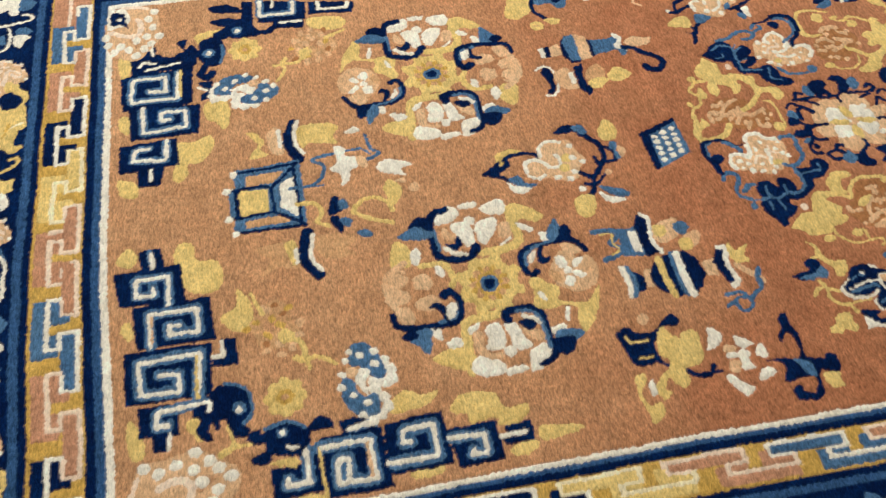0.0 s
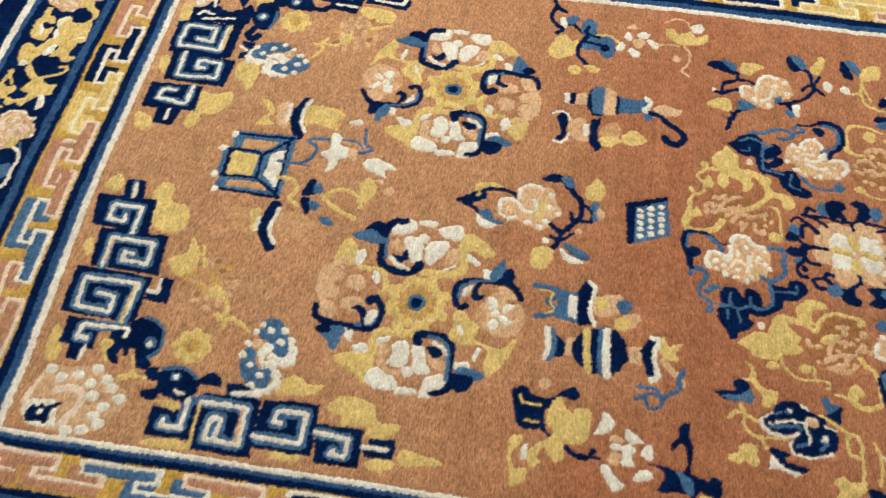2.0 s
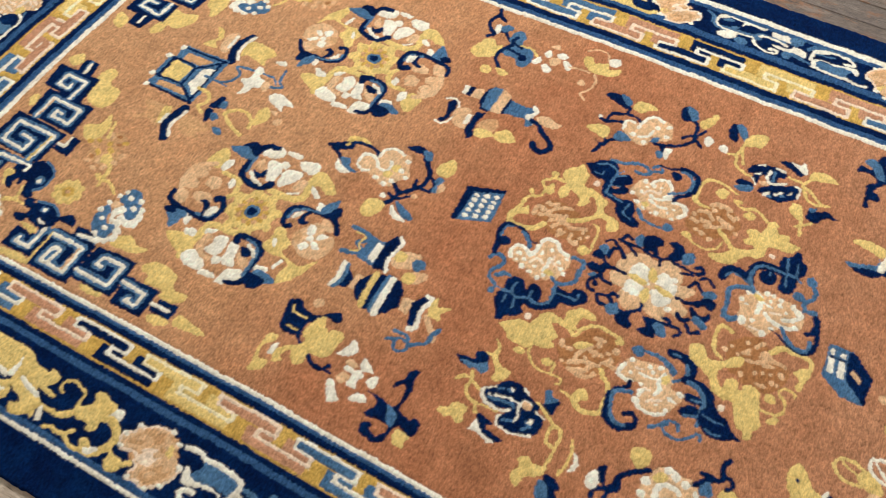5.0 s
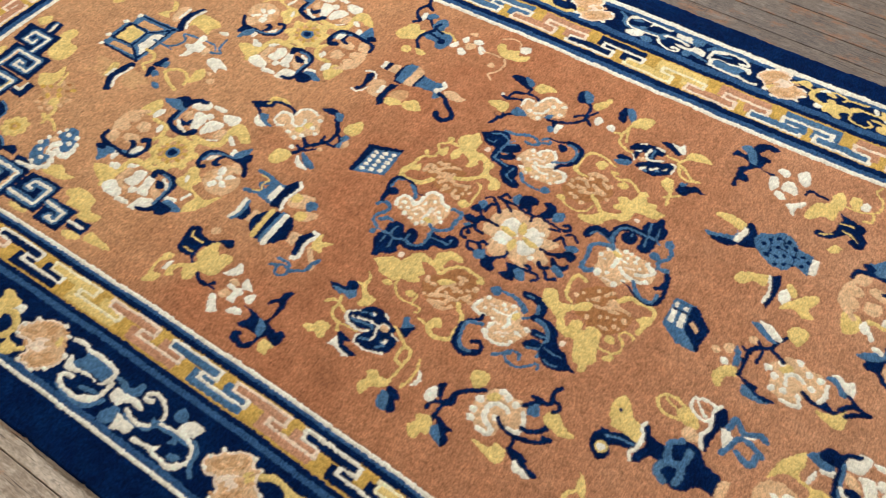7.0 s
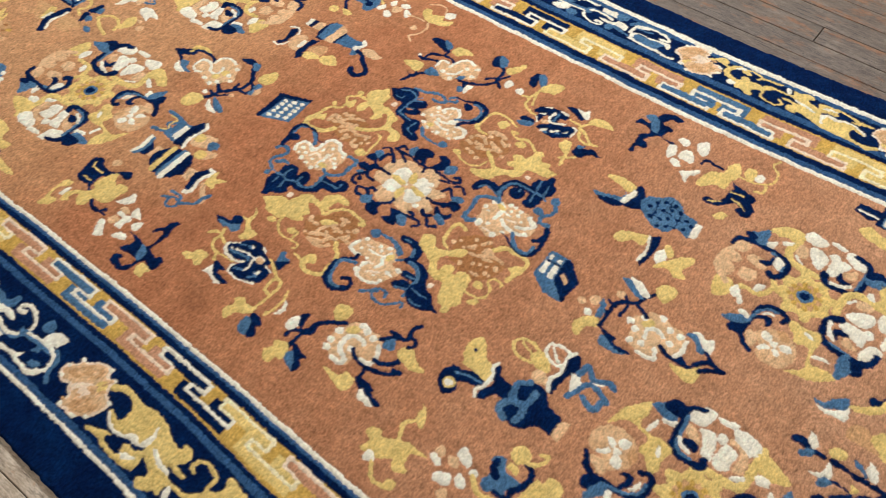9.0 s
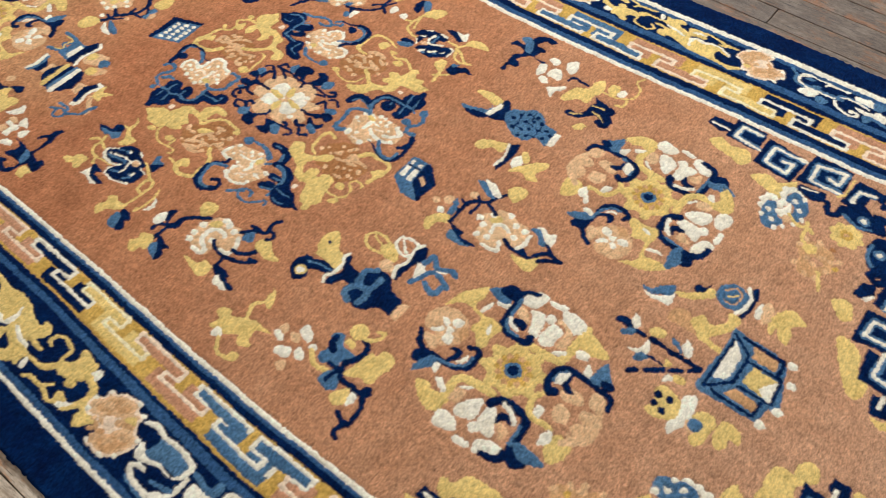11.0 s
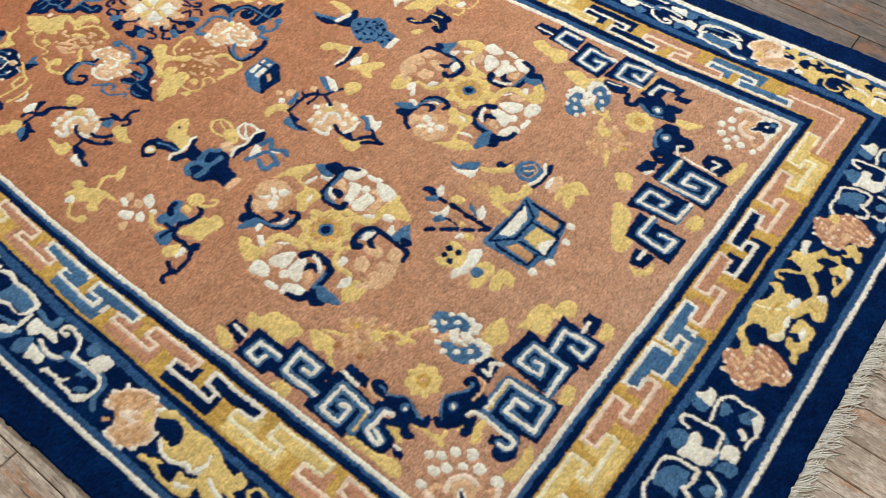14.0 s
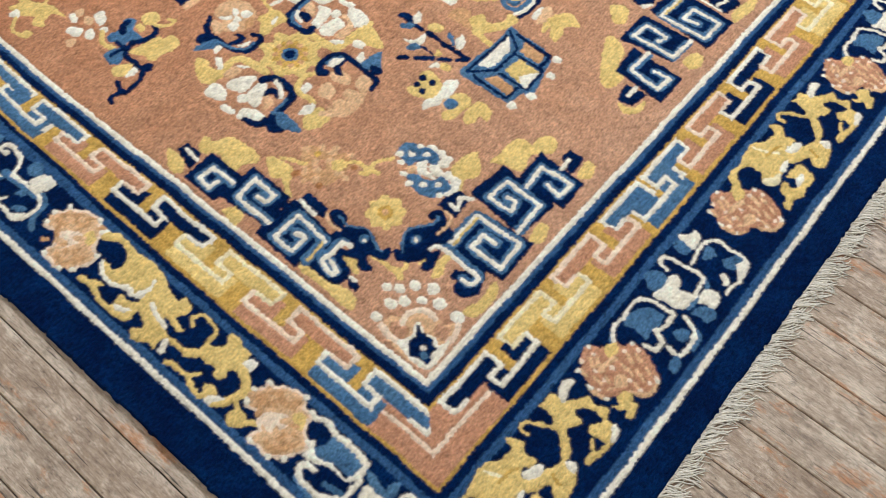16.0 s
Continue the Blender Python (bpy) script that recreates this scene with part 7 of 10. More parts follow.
    m.line(BLUE, "fret_shade", 16, (-214, 12), (-215, 48), (-267, 53), (-267, 10), (-237, 9), (-237, 35), (-250, 31), curve=False)
    m.line(CREAM, "fret_line", 6, (-212, 10), (-215, 48), (-267, 53), (-267, 10), (-237, 9), (-237, 35), (-250, 31), curve=False)
    m.line(YELLOW, "fret_line", 3, (-213, 13), (-215, 44), curve=False)
    m.line(CREAM, "fret_line", 6, (-281, 70), (-252, 67), curve=False)
    m.line(BLUE, "fret_shade", 12, (-184, 67), (-197, 65), (-200, 26), (-175, 20), (-173, 28), (-189, 33), curve=False)
    m.line(CREAM, "fret_line", 6, (-183, 66), (-195, 62), (-197, 25), (-174, 19), (-172, 27), (-189, 33), curve=False)
    m.line(CREAM, "fret_line", 5, (-154, 31), (-144, 32), curve=False)
    m.line(CREAM, "fret_line", 6, (-455, 29), (-429, 26), curve=False)
    m.line(CREAM, "fret_line", 6, (-50, 357), (-48, 338), curve=False)
    m.line(BLUE, "fret_shade", 13, (-67, 281), (-71, 323), (-24, 326), (-25, 299), (-48, 305), curve=False)
    m.line(CREAM, "fret_line", 6, (-67, 279), (-71, 323), (-24, 326), (-25, 299), (-48, 305), curve=False)
    m.line(BLUE, "fret_shade", 15, (-34, 226), (-37, 271), (-92, 273), (-96, 236), (-60, 239), (-63, 256), (-76, 254), curve=False)
    m.line(CREAM, "fret_line", 6, (-33, 220), (-37, 271), (-92, 273), (-96, 236), (-60, 239), (-63, 256), (-76, 254), curve=False)
    m.line(BLUE, "fret_shade", 16, (-89, 152), (-89, 205), (-21, 208), (-18, 162), (-66, 163), (-66, 188), (-45, 188), curve=False)
    m.line(CREAM, "fret_line", 6, (-89, 148), (-89, 205), (-21, 208), (-18, 162), (-66, 163), (-66, 188), (-45, 188), curve=False)
    m.line(YELLOW, "fret_line", 4, (-86, 152), (-87, 201), curve=False)
    m.line(CREAM, "fret_line", 6, (-110, 220), (-123, 212), (-113, 195), (-126, 196), curve=False)
    m.line(BLUE, "fret_shade", 12, (-107, 125), (-104, 134), (-96, 142), (-57, 138), (-31, 136), (-33, 121), (-46, 120))
    m.line(CREAM, "fret_line", 6, (-104, 123), (-102, 132), (-94, 138), (-57, 135), (-31, 134), (-33, 120), (-45, 119))
    m.patch(YELLOW, "flame", (-180, 47), (-174, 54), (-164, 55), (-149, 41), (-155, 38), (-167, 43))
    m.line(YELLOW, "flame", 6, (-152, 71), (-140, 73), (-127, 73), (-113, 72))
    m.line(YELLOW, "flame", 6, (-113, 72), (-112, 86), (-114, 97), (-113, 111))
    m.patch(YELLOW, "flame", (-124, 74), (-119, 80), (-110, 79), (-102, 71), (-110, 67))
    m.line(YELLOW, "flame", 4, (-102, 101), (-97, 113))
    m.patch(YELLOW, "flame", (-83, 109), (-86, 122), (-83, 134), (-75, 132), (-74, 118), (-68, 105), (-76, 96))
    m.patch(NAVY, "creature_head", (-214, 56), (-215, 75), (-203, 89), (-189, 96), (-179, 95), (-169, 91), (-159, 83), (-150, 81), (-148, 87), (-148, 93), (-144, 96), (-137, 90), (-134, 83), (-138, 76), (-146, 72), (-156, 70), (-156, 63), (-147, 60), (-140, 60), (-141, 53), (-149, 46), (-158, 49), (-165, 56), (-172, 52), (-180, 48), (-189, 49), (-192, 54), (-181, 60), (-182, 69), (-192, 69), (-201, 67), (-204, 58), curve=False)
    m.patch(NAVY, "creature_crest", (-237, 79), (-239, 87), (-234, 95), (-223, 96), (-215, 92), (-212, 83), (-211, 74), (-222, 73), (-230, 75))
    m.line(PEACH, "crest_line", 4, (-240, 80), (-234, 73), (-221, 71), (-210, 73))
    m.line(BLUE, "creature_back", 4, (-226, 87), (-219, 87), (-209, 84), (-199, 90), (-187, 96), (-176, 95), (-164, 88), (-155, 83), (-149, 84))
    m.disc(BLUE, "eye", -178, 83, 6.5, 7.5)
    m.disc(CREAM, "eye", -176, 82, 3.5)
    m.patch(NAVY, "creature_head", (-129, 97), (-136, 103), (-143, 115), (-147, 125), (-145, 136), (-136, 146), (-124, 160), (-111, 170), (-98, 167), (-93, 160), (-93, 145), (-99, 142), (-107, 135), (-107, 124), (-98, 125), (-95, 134), (-89, 134), (-89, 127), (-88, 117), (-82, 108), (-87, 100), (-96, 96), (-98, 105), (-98, 112), (-107, 103), (-111, 96), (-124, 87), (-131, 87), (-140, 95), (-138, 101), curve=False)
    m.patch(NAVY, "creature_crest", (-136, 162), (-139, 170), (-133, 179), (-124, 180), (-114, 173), (-112, 164), (-122, 158), (-126, 166), (-130, 162))
    m.line(PEACH, "crest_line", 4, (-124, 183), (-113, 182), (-108, 167), (-110, 151))
    m.line(BLUE, "creature_back", 4, (-129, 101), (-138, 111), (-144, 126), (-141, 138), (-131, 151), (-124, 157), (-125, 167), (-129, 170))
    m.disc(BLUE, "eye", -127, 126, 6.5, 7.5)
    m.disc(CREAM, "eye", -127, 125, 3.5)


def rosette(x, y, body=PEACH, mark=TAN, **how):
    m = Motif("rosette", x, y, ("scalloped peach" if body == PEACH else "scalloped rust") + " rosette with cream tips", **how)
    m.patch(body, "petal", (-47, -14), (-54, -2), (-52, 8), (-43, 15), (-43, 25), (-33, 26), (-22, 34), (-8, 38), (6, 38), (10, 29), (20, 28), (25, 25), (26, 16), (33, 7), (43, 3), (46, -7), (43, -18), (34, -31), (24, -39), (12, -44), (1, -41), (-10, -43), (-16, -33), (-12, -25), (-22, -19), (-25, -12), (-37, -15), rim=BLUSH if body == PEACH else PEACH, rim_width=4)
    m.patch(mark, "petal", (-41, -3), (-36, 11), (-23, 26), (-3, 29), (2, 19), (-9, 7), (-24, 0))
    m.patch(mark, "petal", (-2, -31), (10, -16), (24, -3), (35, -7), (31, -23), (17, -36))
    m.patch(BLUSH, "heart", (-21, -12), (-15, -1), (3, 8), (12, 4), (8, -9), (3, -18), (-9, -19))
    m.patch(YELLOW, "heart", (6, 11), (13, 21), (23, 16), (25, 5), (14, 3))
    for dx, dy in ((-50, 6), (-41, 24), (-46, -10), (-11, -39), (42, 1), (34, -30), (18, -41), (21, 28), (4, 37)):
        m.disc(CREAM, "tip", dx, dy, 4.5, 3.5)
    for dx, dy in ((-27, 11), (-12, 24), (-15, 7), (12, -23), (26, -9), (6, 2)):
        m.disc(FADED, "dab", dx, dy, 8, 4.5, turn=35)
    ruffle = random.Random(int(1000 * (x + 2 * y)))
    for k in range(16):
        a, d = ruffle.uniform(0, 6.28), ruffle.uniform(14, 36)
        m.disc(ruffle.choice((body, mark, mark, TAN, FADED)), "ruffle", d * math.cos(a) - 4, d * math.sin(a), ruffle.uniform(4, 7), ruffle.uniform(2.5, 4), turn=ruffle.uniform(0, 180))




def corner_fret_north(x, y, **how):
    m = Motif("corner_fret_north", x, y, "stepped navy key fret with paired creature heads and yellow leaves", **how)
    m.patch(YELLOW, "leaf", (77, -317), (94, -307), (123, -312), (148, -303), (153, -328), (135, -353), (116, -354), (115, -375), (100, -386), (93, -370), (98, -351), (86, -344))
    m.patch(YELLOW, "leaf", (139, -241), (163, -232), (176, -239), (180, -271), (169, -294), (157, -280), (144, -270))
    m.patch(YELLOW, "leaf", (15, -249), (29, -250), (30, -282), (17, -273))
    m.patch(YELLOW, "leaf", (11, -117), (24, -104), (31, -145), (22, -177), (14, -156))
    m.patch(YELLOW, "leaf", (16, -367), (44, -378), (44, -400), (23, -396))
    m.patch(YELLOW, "leaf", (313, -76), (365, -81), (374, -100), (353, -109), (316, -98))
    m.patch(YELLOW, "leaf", (129, -88), (154, -81), (169, -80), (158, -94), (145, -96), (135, -108))
    m.patch(NAVY, "fret_block", (46, -101), (70, -105), (70, -121), (80, -125), (80, -145), (47, -137), curve=False)
    m.patch(NAVY, "fret_block", (30, -126), (80, -128), (117, -135), (131, -131), (131, -153), (108, -157), (32, -166), curve=False)
    m.patch(NAVY, "fret_block", (15, -165), (91, -160), (101, -145), (125, -146), (125, -227), (116, -235), (19, -236), curve=False)
    m.patch(NAVY, "fret_block", (29, -233), (134, -236), (132, -295), (31, -295), curve=False)
    m.patch(NAVY, "fret_block", (16, -304), (99, -298), (103, -352), (17, -357), curve=False)
    m.patch(NAVY, "fret_block", (43, -348), (82, -351), (78, -385), (45, -382), curve=False)
    m.patch(NAVY, "fret_block", (133, -193), (156, -192), (157, -230), (136, -230), (136, -219), (146, -214), curve=False)
    m.patch(NAVY, "fret_block", (208, -17), (226, -20), (223, -76), (203, -72), curve=False)
    m.patch(NAVY, "fret_block", (230, -20), (313, -34), (309, -77), (231, -74), curve=False)
    m.patch(NAVY, "fret_block", (255, -73), (306, -75), (304, -96), (257, -92), curve=False)
    m.patch(NAVY, "fret_block", (315, -35), (391, -47), (386, -73), (315, -67), curve=False)
    m.line(CREAM, "fret_line", 5, (62, -104), (64, -122), curve=False)
    m.line(CREAM, "fret_line", 5, (44, -147), (49, -136), (67, -141), curve=False)
    m.line(CREAM, "fret_line", 5, (54, -154), (105, -145), curve=False)
    m.line(BLUE, "fret_shade", 14, (102, -167), (101, -220), (33, -220), (34, -174), (82, -172), (84, -203), (60, -201), curve=False)
    m.line(CREAM, "fret_line", 6, (102, -165), (101, -220), (33, -220), (34, -174), (82, -172), (84, -203), (60, -201), curve=False)
    m.line(YELLOW, "fret_line", 4, (105, -163), (106, -216), curve=False)
    m.line(BLUE, "fret_shade", 14, (49, -240), (51, -283), (114, -279), (111, -245), (78, -246), (78, -262), (89, -261), curve=False)
    m.line(CREAM, "fret_line", 6, (49, -235), (51, -283), (114, -279), (111, -245), (78, -246), (78, -262), (89, -261), curve=False)
    m.line(BLUE, "fret_shade", 13, (85, -305), (84, -339), (38, -335), (40, -315), (60, -314), curve=False)
    m.line(CREAM, "fret_line", 6, (85, -301), (84, -339), (38, -335), (40, -315), (60, -314), curve=False)
    m.line(CREAM, "fret_line", 5, (62, -354), (62, -374), curve=False)
    m.line(CREAM, "fret_line", 5, (147, -211), (134, -203), curve=False)
    m.line(BLUE, "fret_shade", 13, (237, -22), (235, -57), (289, -58), (291, -31), curve=False)
    m.line(CREAM, "fret_line", 6, (237, -22), (235, -57), (289, -58), (291, -31), curve=False)
    m.line(CREAM, "fret_line", 5, (258, -25), (257, -39), curve=False)
    m.line(CREAM, "fret_line", 5, (267, -79), (301, -79), curve=False)
    m.line(CREAM, "fret_line", 6, (332, -38), (332, -58), (377, -59), (381, -46), curve=False)
    m.patch(NAVY, "creature_head", (134, -131), (137, -105), (149, -98), (168, -101), (177, -126), (172, -152), (159, -162), (144, -156), (135, -145))
    m.patch(NAVY, "creature_beard", (100, -100), (118, -95), (113, -115), (126, -109), (136, -128), (126, -144), (113, -135), (103, -144), (98, -125), (113, -121))
    m.line(NAVY, "creature_crest", 14, (143, -162), (138, -176), (147, -184), (156, -176))
    m.line(BLUE, "creature_back", 6, (171, -118), (173, -138), (169, -154))
    m.disc(BLUE, "eye", 151, -132, 10)
    m.disc(CREAM, "eye", 151, -132, 5)
    m.patch(NAVY, "creature_head", (174, -87), (181, -73), (209, -68), (227, -82), (232, -102), (198, -106), (180, -98))
    m.patch(NAVY, "creature_beard", (154, -25), (183, -22), (207, -38), (206, -46), (178, -44), (156, -37))
    m.patch(NAVY, "creature_beard", (153, -60), (182, -55), (210, -65), (205, -75), (172, -74))
    m.line(NAVY, "creature_crest", 12, (224, -94), (244, -98), (254, -89))
    m.patch(NAVY, "creature_beard", (157, -90), (176, -81), (181, -102), (162, -103))
    m.disc(BLUE, "eye", 197, -87, 9)
    m.disc(CREAM, "eye", 197, -87, 5)


def corner_fret_north_east(x, y, **how):
    m = Motif("corner_fret_north_east", x, y, "stepped navy key fret with paired creature heads and yellow leaves", **how)
    m.patch(YELLOW, "leaf", (-478, -107), (-465, -90), (-441, -97), (-415, -91), (-400, -112), (-412, -130), (-432, -122), (-459, -120))
    m.patch(YELLOW, "leaf", (-387, -139), (-366, -120), (-340, -124), (-320, -104), (-316, -122), (-328, -154), (-360, -151))
    m.patch(YELLOW, "leaf", (-184, -295), (-161, -282), (-148, -306), (-160, -321))
    m.patch(YELLOW, "leaf", (-152, -353), (-134, -345), (-114, -360), (-108, -384), (-90, -397), (-90, -426), (-110, -429))
    m.patch(YELLOW, "leaf", (-39, -315), (-33, -287), (-18, -291), (-14, -311), (-26, -322))
    m.patch(YELLOW, "leaf", (-34, -184), (-29, -146), (-20, -130), (-13, -158), (-17, -186), (-21, -199))
    m.patch(YELLOW, "leaf", (-70, -445), (-49, -439), (-42, -415), (-36, -436), (-50, -455))
    m.patch(YELLOW, "leaf", (-172, -118), (-138, -106), (-117, -100), (-133, -127), (-149, -128))
    m.patch(NAVY, "fret_block", (-502, -69), (-497, -48), (-462, -46), (-459, -66), (-473, -78), curve=False)
    m.patch(NAVY, "fret_block", (-463, -80), (-461, -30), (-403, -31), (-400, -82), curve=False)
    m.patch(NAVY, "fret_block", (-398, -109), (-397, -39), (-322, -47), (-328, -113), curve=False)
    m.patch(NAVY, "fret_block", (-324, -102), (-318, -27), (-251, -24), (-251, -85), curve=False)
    m.patch(NAVY, "fret_block", (-317, -121), (-312, -104), (-271, -97), (-266, -119), (-284, -128), curve=False)
    m.patch(NAVY, "fret_block", (-249, -100), (-240, -36), (-186, -38), (-190, -62), (-210, -59), (-213, -88), (-225, -106), curve=False)
    m.patch(NAVY, "fret_block", (-194, -58), (-164, -54), (-166, -70), (-193, -74), curve=False)
    m.patch(NAVY, "fret_block", (-165, -264), (-160, -234), (-141, -228), (-135, -250), (-143, -267), curve=False)
    m.patch(NAVY, "fret_block", (-134, -263), (-130, -192), (-21, -199), (-24, -270), curve=False)
    m.patch(NAVY, "fret_block", (-83, -179), (-81, -154), (-49, -145), (-33, -158), (-40, -191), (-58, -196), curve=False)
    m.patch(NAVY, "fret_block", (-136, -342), (-137, -275), (-47, -270), (-49, -328), curve=False)
    m.patch(NAVY, "fret_block", (-106, -398), (-110, -342), (-22, -344), (-23, -405), curve=False)
    m.patch(NAVY, "fret_block", (-74, -441), (-80, -409), (-46, -404), (-50, -437), curve=False)
    m.line(CREAM, "fret_line", 5, (-493, -64), (-462, -63), curve=False)
    m.line(BLUE, "fret_shade", 12, (-403, -75), (-447, -71), (-446, -41), (-412, -43), curve=False)
    m.line(CREAM, "fret_line", 6, (-399, -77), (-447, -71), (-446, -41), (-411, -42), curve=False)
    m.line(BLUE, "fret_shade", 13, (-327, -54), (-380, -54), (-381, -95), (-343, -98), (-339, -71), (-357, -74), curve=False)
    m.line(CREAM, "fret_line", 6, (-323, -52), (-380, -54), (-381, -95), (-343, -98), (-339, -71), (-357, -74), curve=False)
    m.line(BLUE, "fret_shade", 14, (-256, -83), (-303, -85), (-305, -47), (-259, -36), (-264, -67), (-279, -62), curve=False)
    m.line(CREAM, "fret_line", 6, (-251, -85), (-303, -85), (-305, -47), (-259, -36), (-264, -67), (-279, -62), curve=False)
    m.line(YELLOW, "fret_line", 4, (-256, -95), (-247, -80), (-246, -39), curve=False)
    m.line(CREAM, "fret_line", 4, (-307, -110), (-284, -104), curve=False)
    m.line(BLUE, "fret_shade", 10, (-222, -93), (-235, -87), (-229, -58), (-207, -55), curve=False)
    m.line(CREAM, "fret_line", 6, (-221, -96), (-235, -87), (-229, -58), (-205, -53), curve=False)
    m.line(CREAM, "fret_line", 5, (-146, -264), (-138, -251), curve=False)
    m.line(BLUE, "fret_shade", 15, (-110, -204), (-114, -259), (-38, -255), (-36, -215), (-82, -216), (-84, -240), (-61, -237), curve=False)
    m.line(CREAM, "fret_line", 6, (-110, -199), (-114, -259), (-38, -255), (-36, -215), (-82, -216), (-84, -240), (-61, -237), curve=False)
    m.line(YELLOW, "fret_line", 4, (-108, -204), (-111, -252), curve=False)
    m.line(CREAM, "fret_line", 4, (-109, -188), (-49, -191), curve=False)
    m.line(CREAM, "fret_line", 5, (-67, -165), (-53, -166), (-60, -185), curve=False)
    m.line(BLUE, "fret_shade", 14, (-52, -278), (-54, -318), (-123, -323), (-119, -291), (-83, -291), (-87, -308), curve=False)
    m.line(CREAM, "fret_line", 6, (-51, -272), (-54, -318), (-123, -323), (-119, -291), (-83, -291), (-87, -308), curve=False)
    m.line(BLUE, "fret_shade", 14, (-85, -340), (-88, -382), (-41, -385), (-36, -357), (-61, -360), curve=False)
    m.line(CREAM, "fret_line", 6, (-87, -335), (-88, -382), (-41, -385), (-36, -357), (-61, -360), curve=False)
    m.line(CREAM, "fret_line", 6, (-65, -423), (-65, -404), curve=False)
    m.patch(NAVY, "creature_head", (-239, -118), (-229, -90), (-209, -84), (-187, -104), (-169, -107), (-164, -128), (-190, -134), (-213, -135))
    m.line(NAVY, "creature_crest", 11, (-263, -117), (-255, -135), (-242, -131), (-241, -110))
    m.patch(NAVY, "creature_beard", (-196, -91), (-167, -87), (-167, -100), (-183, -108))
    m.line(BLUE, "creature_back", 6, (-233, -124), (-207, -134), (-186, -129))
    m.disc(BLUE, "eye", -202, -117, 10)
    m.disc(CREAM, "eye", -202, -117, 5)
    m.patch(NAVY, "creature_head", (-179, -162), (-172, -137), (-153, -129), (-140, -144), (-118, -144), (-105, -161), (-118, -179), (-131, -186), (-130, -205), (-150, -213), (-169, -193))
    m.line(BLUE, "creature_back", 6, (-160, -197), (-173, -179), (-173, -155))
    m.line(NAVY, "creature_crest", 12, (-158, -213), (-143, -223), (-134, -212), (-137, -192))
    m.line(CREAM, "creature_back", 5, (-121, -190), (-131, -176), (-124, -166))
    m.disc(BLUE, "eye", -157, -167, 10)
    m.disc(CREAM, "eye", -157, -167, 5)



m = Motif("blue_flower_motif", 0.967, 0.170, "navy and cream peony on a yellow stem with navy leaves")
m.patch(YELLOW, "leaf", (-83, -55), (-82, -45), (-72, -43), (-71, -36), (-62, -29), (-49, -30), (-49, -41), (-46, -53), (-53, -58), (-64, -52), (-71, -57))
m.line(YELLOW, "stem", 5, (-82, 1), (-74, 9), (-65, 12))
m.line(YELLOW, "stem", 5, (-67, 21), (-62, 7), (-63, -6), (-54, -17), (-45, -19), (-37, -32))
m.line(YELLOW, "stem", 4, (-62, 9), (-46, 2))
m.line(YELLOW, "stem", 3, (-44, -18), (-24, -16), (-11, -16))
m.patch(YELLOW, "leaf", (-41, 27), (-40, 37), (-55, 57), (-55, 72), (-61, 84), (-54, 80), (-48, 71), (-46, 57), (-35, 47), (-21, 46), (-21, 35), (-32, 24))
m.line(YELLOW, "stem", 5, (-63, 56), (-52, 59))
m.patch(NAVY, "leaf", (-101, 34), (-86, 38), (-74, 42), (-79, 48), (-73, 55), (-63, 56), (-56, 51), (-55, 41), (-48, 33), (-54, 24), (-63, 26), (-73, 26), (-84, 24))
m.patch(BLUE, "leaf", (-92, 29), (-80, 33), (-68, 34), (-57, 44), (-49, 32), (-54, 24), (-66, 27), (-75, 24))
m.patch(YELLOW, "stem", (29, 12), (29, 22), (37, 24), (40, 18), (35, 10))
m.line(YELLOW, "stem", 5, (41, 19), (51, 12), (63, 4), (75, 1), (80, -9), (80, -27), (79, -42), (79, -59))
m.line(YELLOW, "stem", 5, (65, 1), (63, -14), (66, -23), (78, -27))
m.line(YELLOW, "stem", 4, (97, -3), (102, -17), (103, -36), (99, -55), end=5)
m.patch(CREAM, "leaf", (106, -18), (115, -23), (117, -35), (111, -44), (106, -45), (110, -32))
m.patch(YELLOW, "leaf", (44, -61), (52, -54), (63, -57), (76, -55), (80, -49), (83, -65), (74, -74), (62, -80), (59, -97), (49, -93), (44, -82), (50, -70))
m.patch(BLUE, "bud", (80, -82), (82, -72), (92, -74), (99, -87), (100, -98), (89, -99), (82, -91))
m.patch(NAVY, "bud", (85, -71), (84, -64), (97, -63), (110, -71), (106, -78), (113, -86), (110, -95), (103, -99), (99, -87), (93, -77))
m.patch(NAVY, "petal", (-37, -8), (-40, 4), (-33, 15), (-26, 25), (-18, 34), (-3, 36), (10, 33), (18, 27), (27, 23), (39, 17), (42, 9), (50, 2), (53, -11), (50, -20), (42, -27), (28, -33), (16, -36), (3, -36), (-6, -32), (-8, -23), (-4, -16), (-1, -8), (-10, -10), (-22, -12))
m.line(BLUE, "petal", 5, (-31, -2), (-19, 0), (-1, 3), (7, 0))
m.line(BLUE, "petal", 5, (0, -24), (15, -18))
m.disc(BLUE, "petal", -9, 21, 5, 3)
m.disc(BLUE, "petal", 34, -11, 5, 4)
m.line(BLUE, "petal", 4, (30, -24), (38, -16))
m.line(BLUE, "petal", 3, (-25, 15), (-17, 19))
m.line(CREAM, "rim", 5, (-34, -11), (-41, 0), (-39, 9), (-30, 17), end=3)
m.line(CREAM, "rim", 4, (-31, -11), (-17, -12), (-8, -13), (3, -6))
m.line(CREAM, "fold", 4, (-22, 5), (-12, 9), (0, 10), (12, 6), (15, -4), (18, -13), (16, -18), end=3)
m.line(CREAM, "rim", 4, (-4, -34), (-8, -25), (-4, -17), end=2)
m.line(CREAM, "rim", 3, (0, -35), (16, -36), (31, -32), (44, -27), end=4)
m.line(CREAM, "rim", 4, (9, 32), (17, 28))
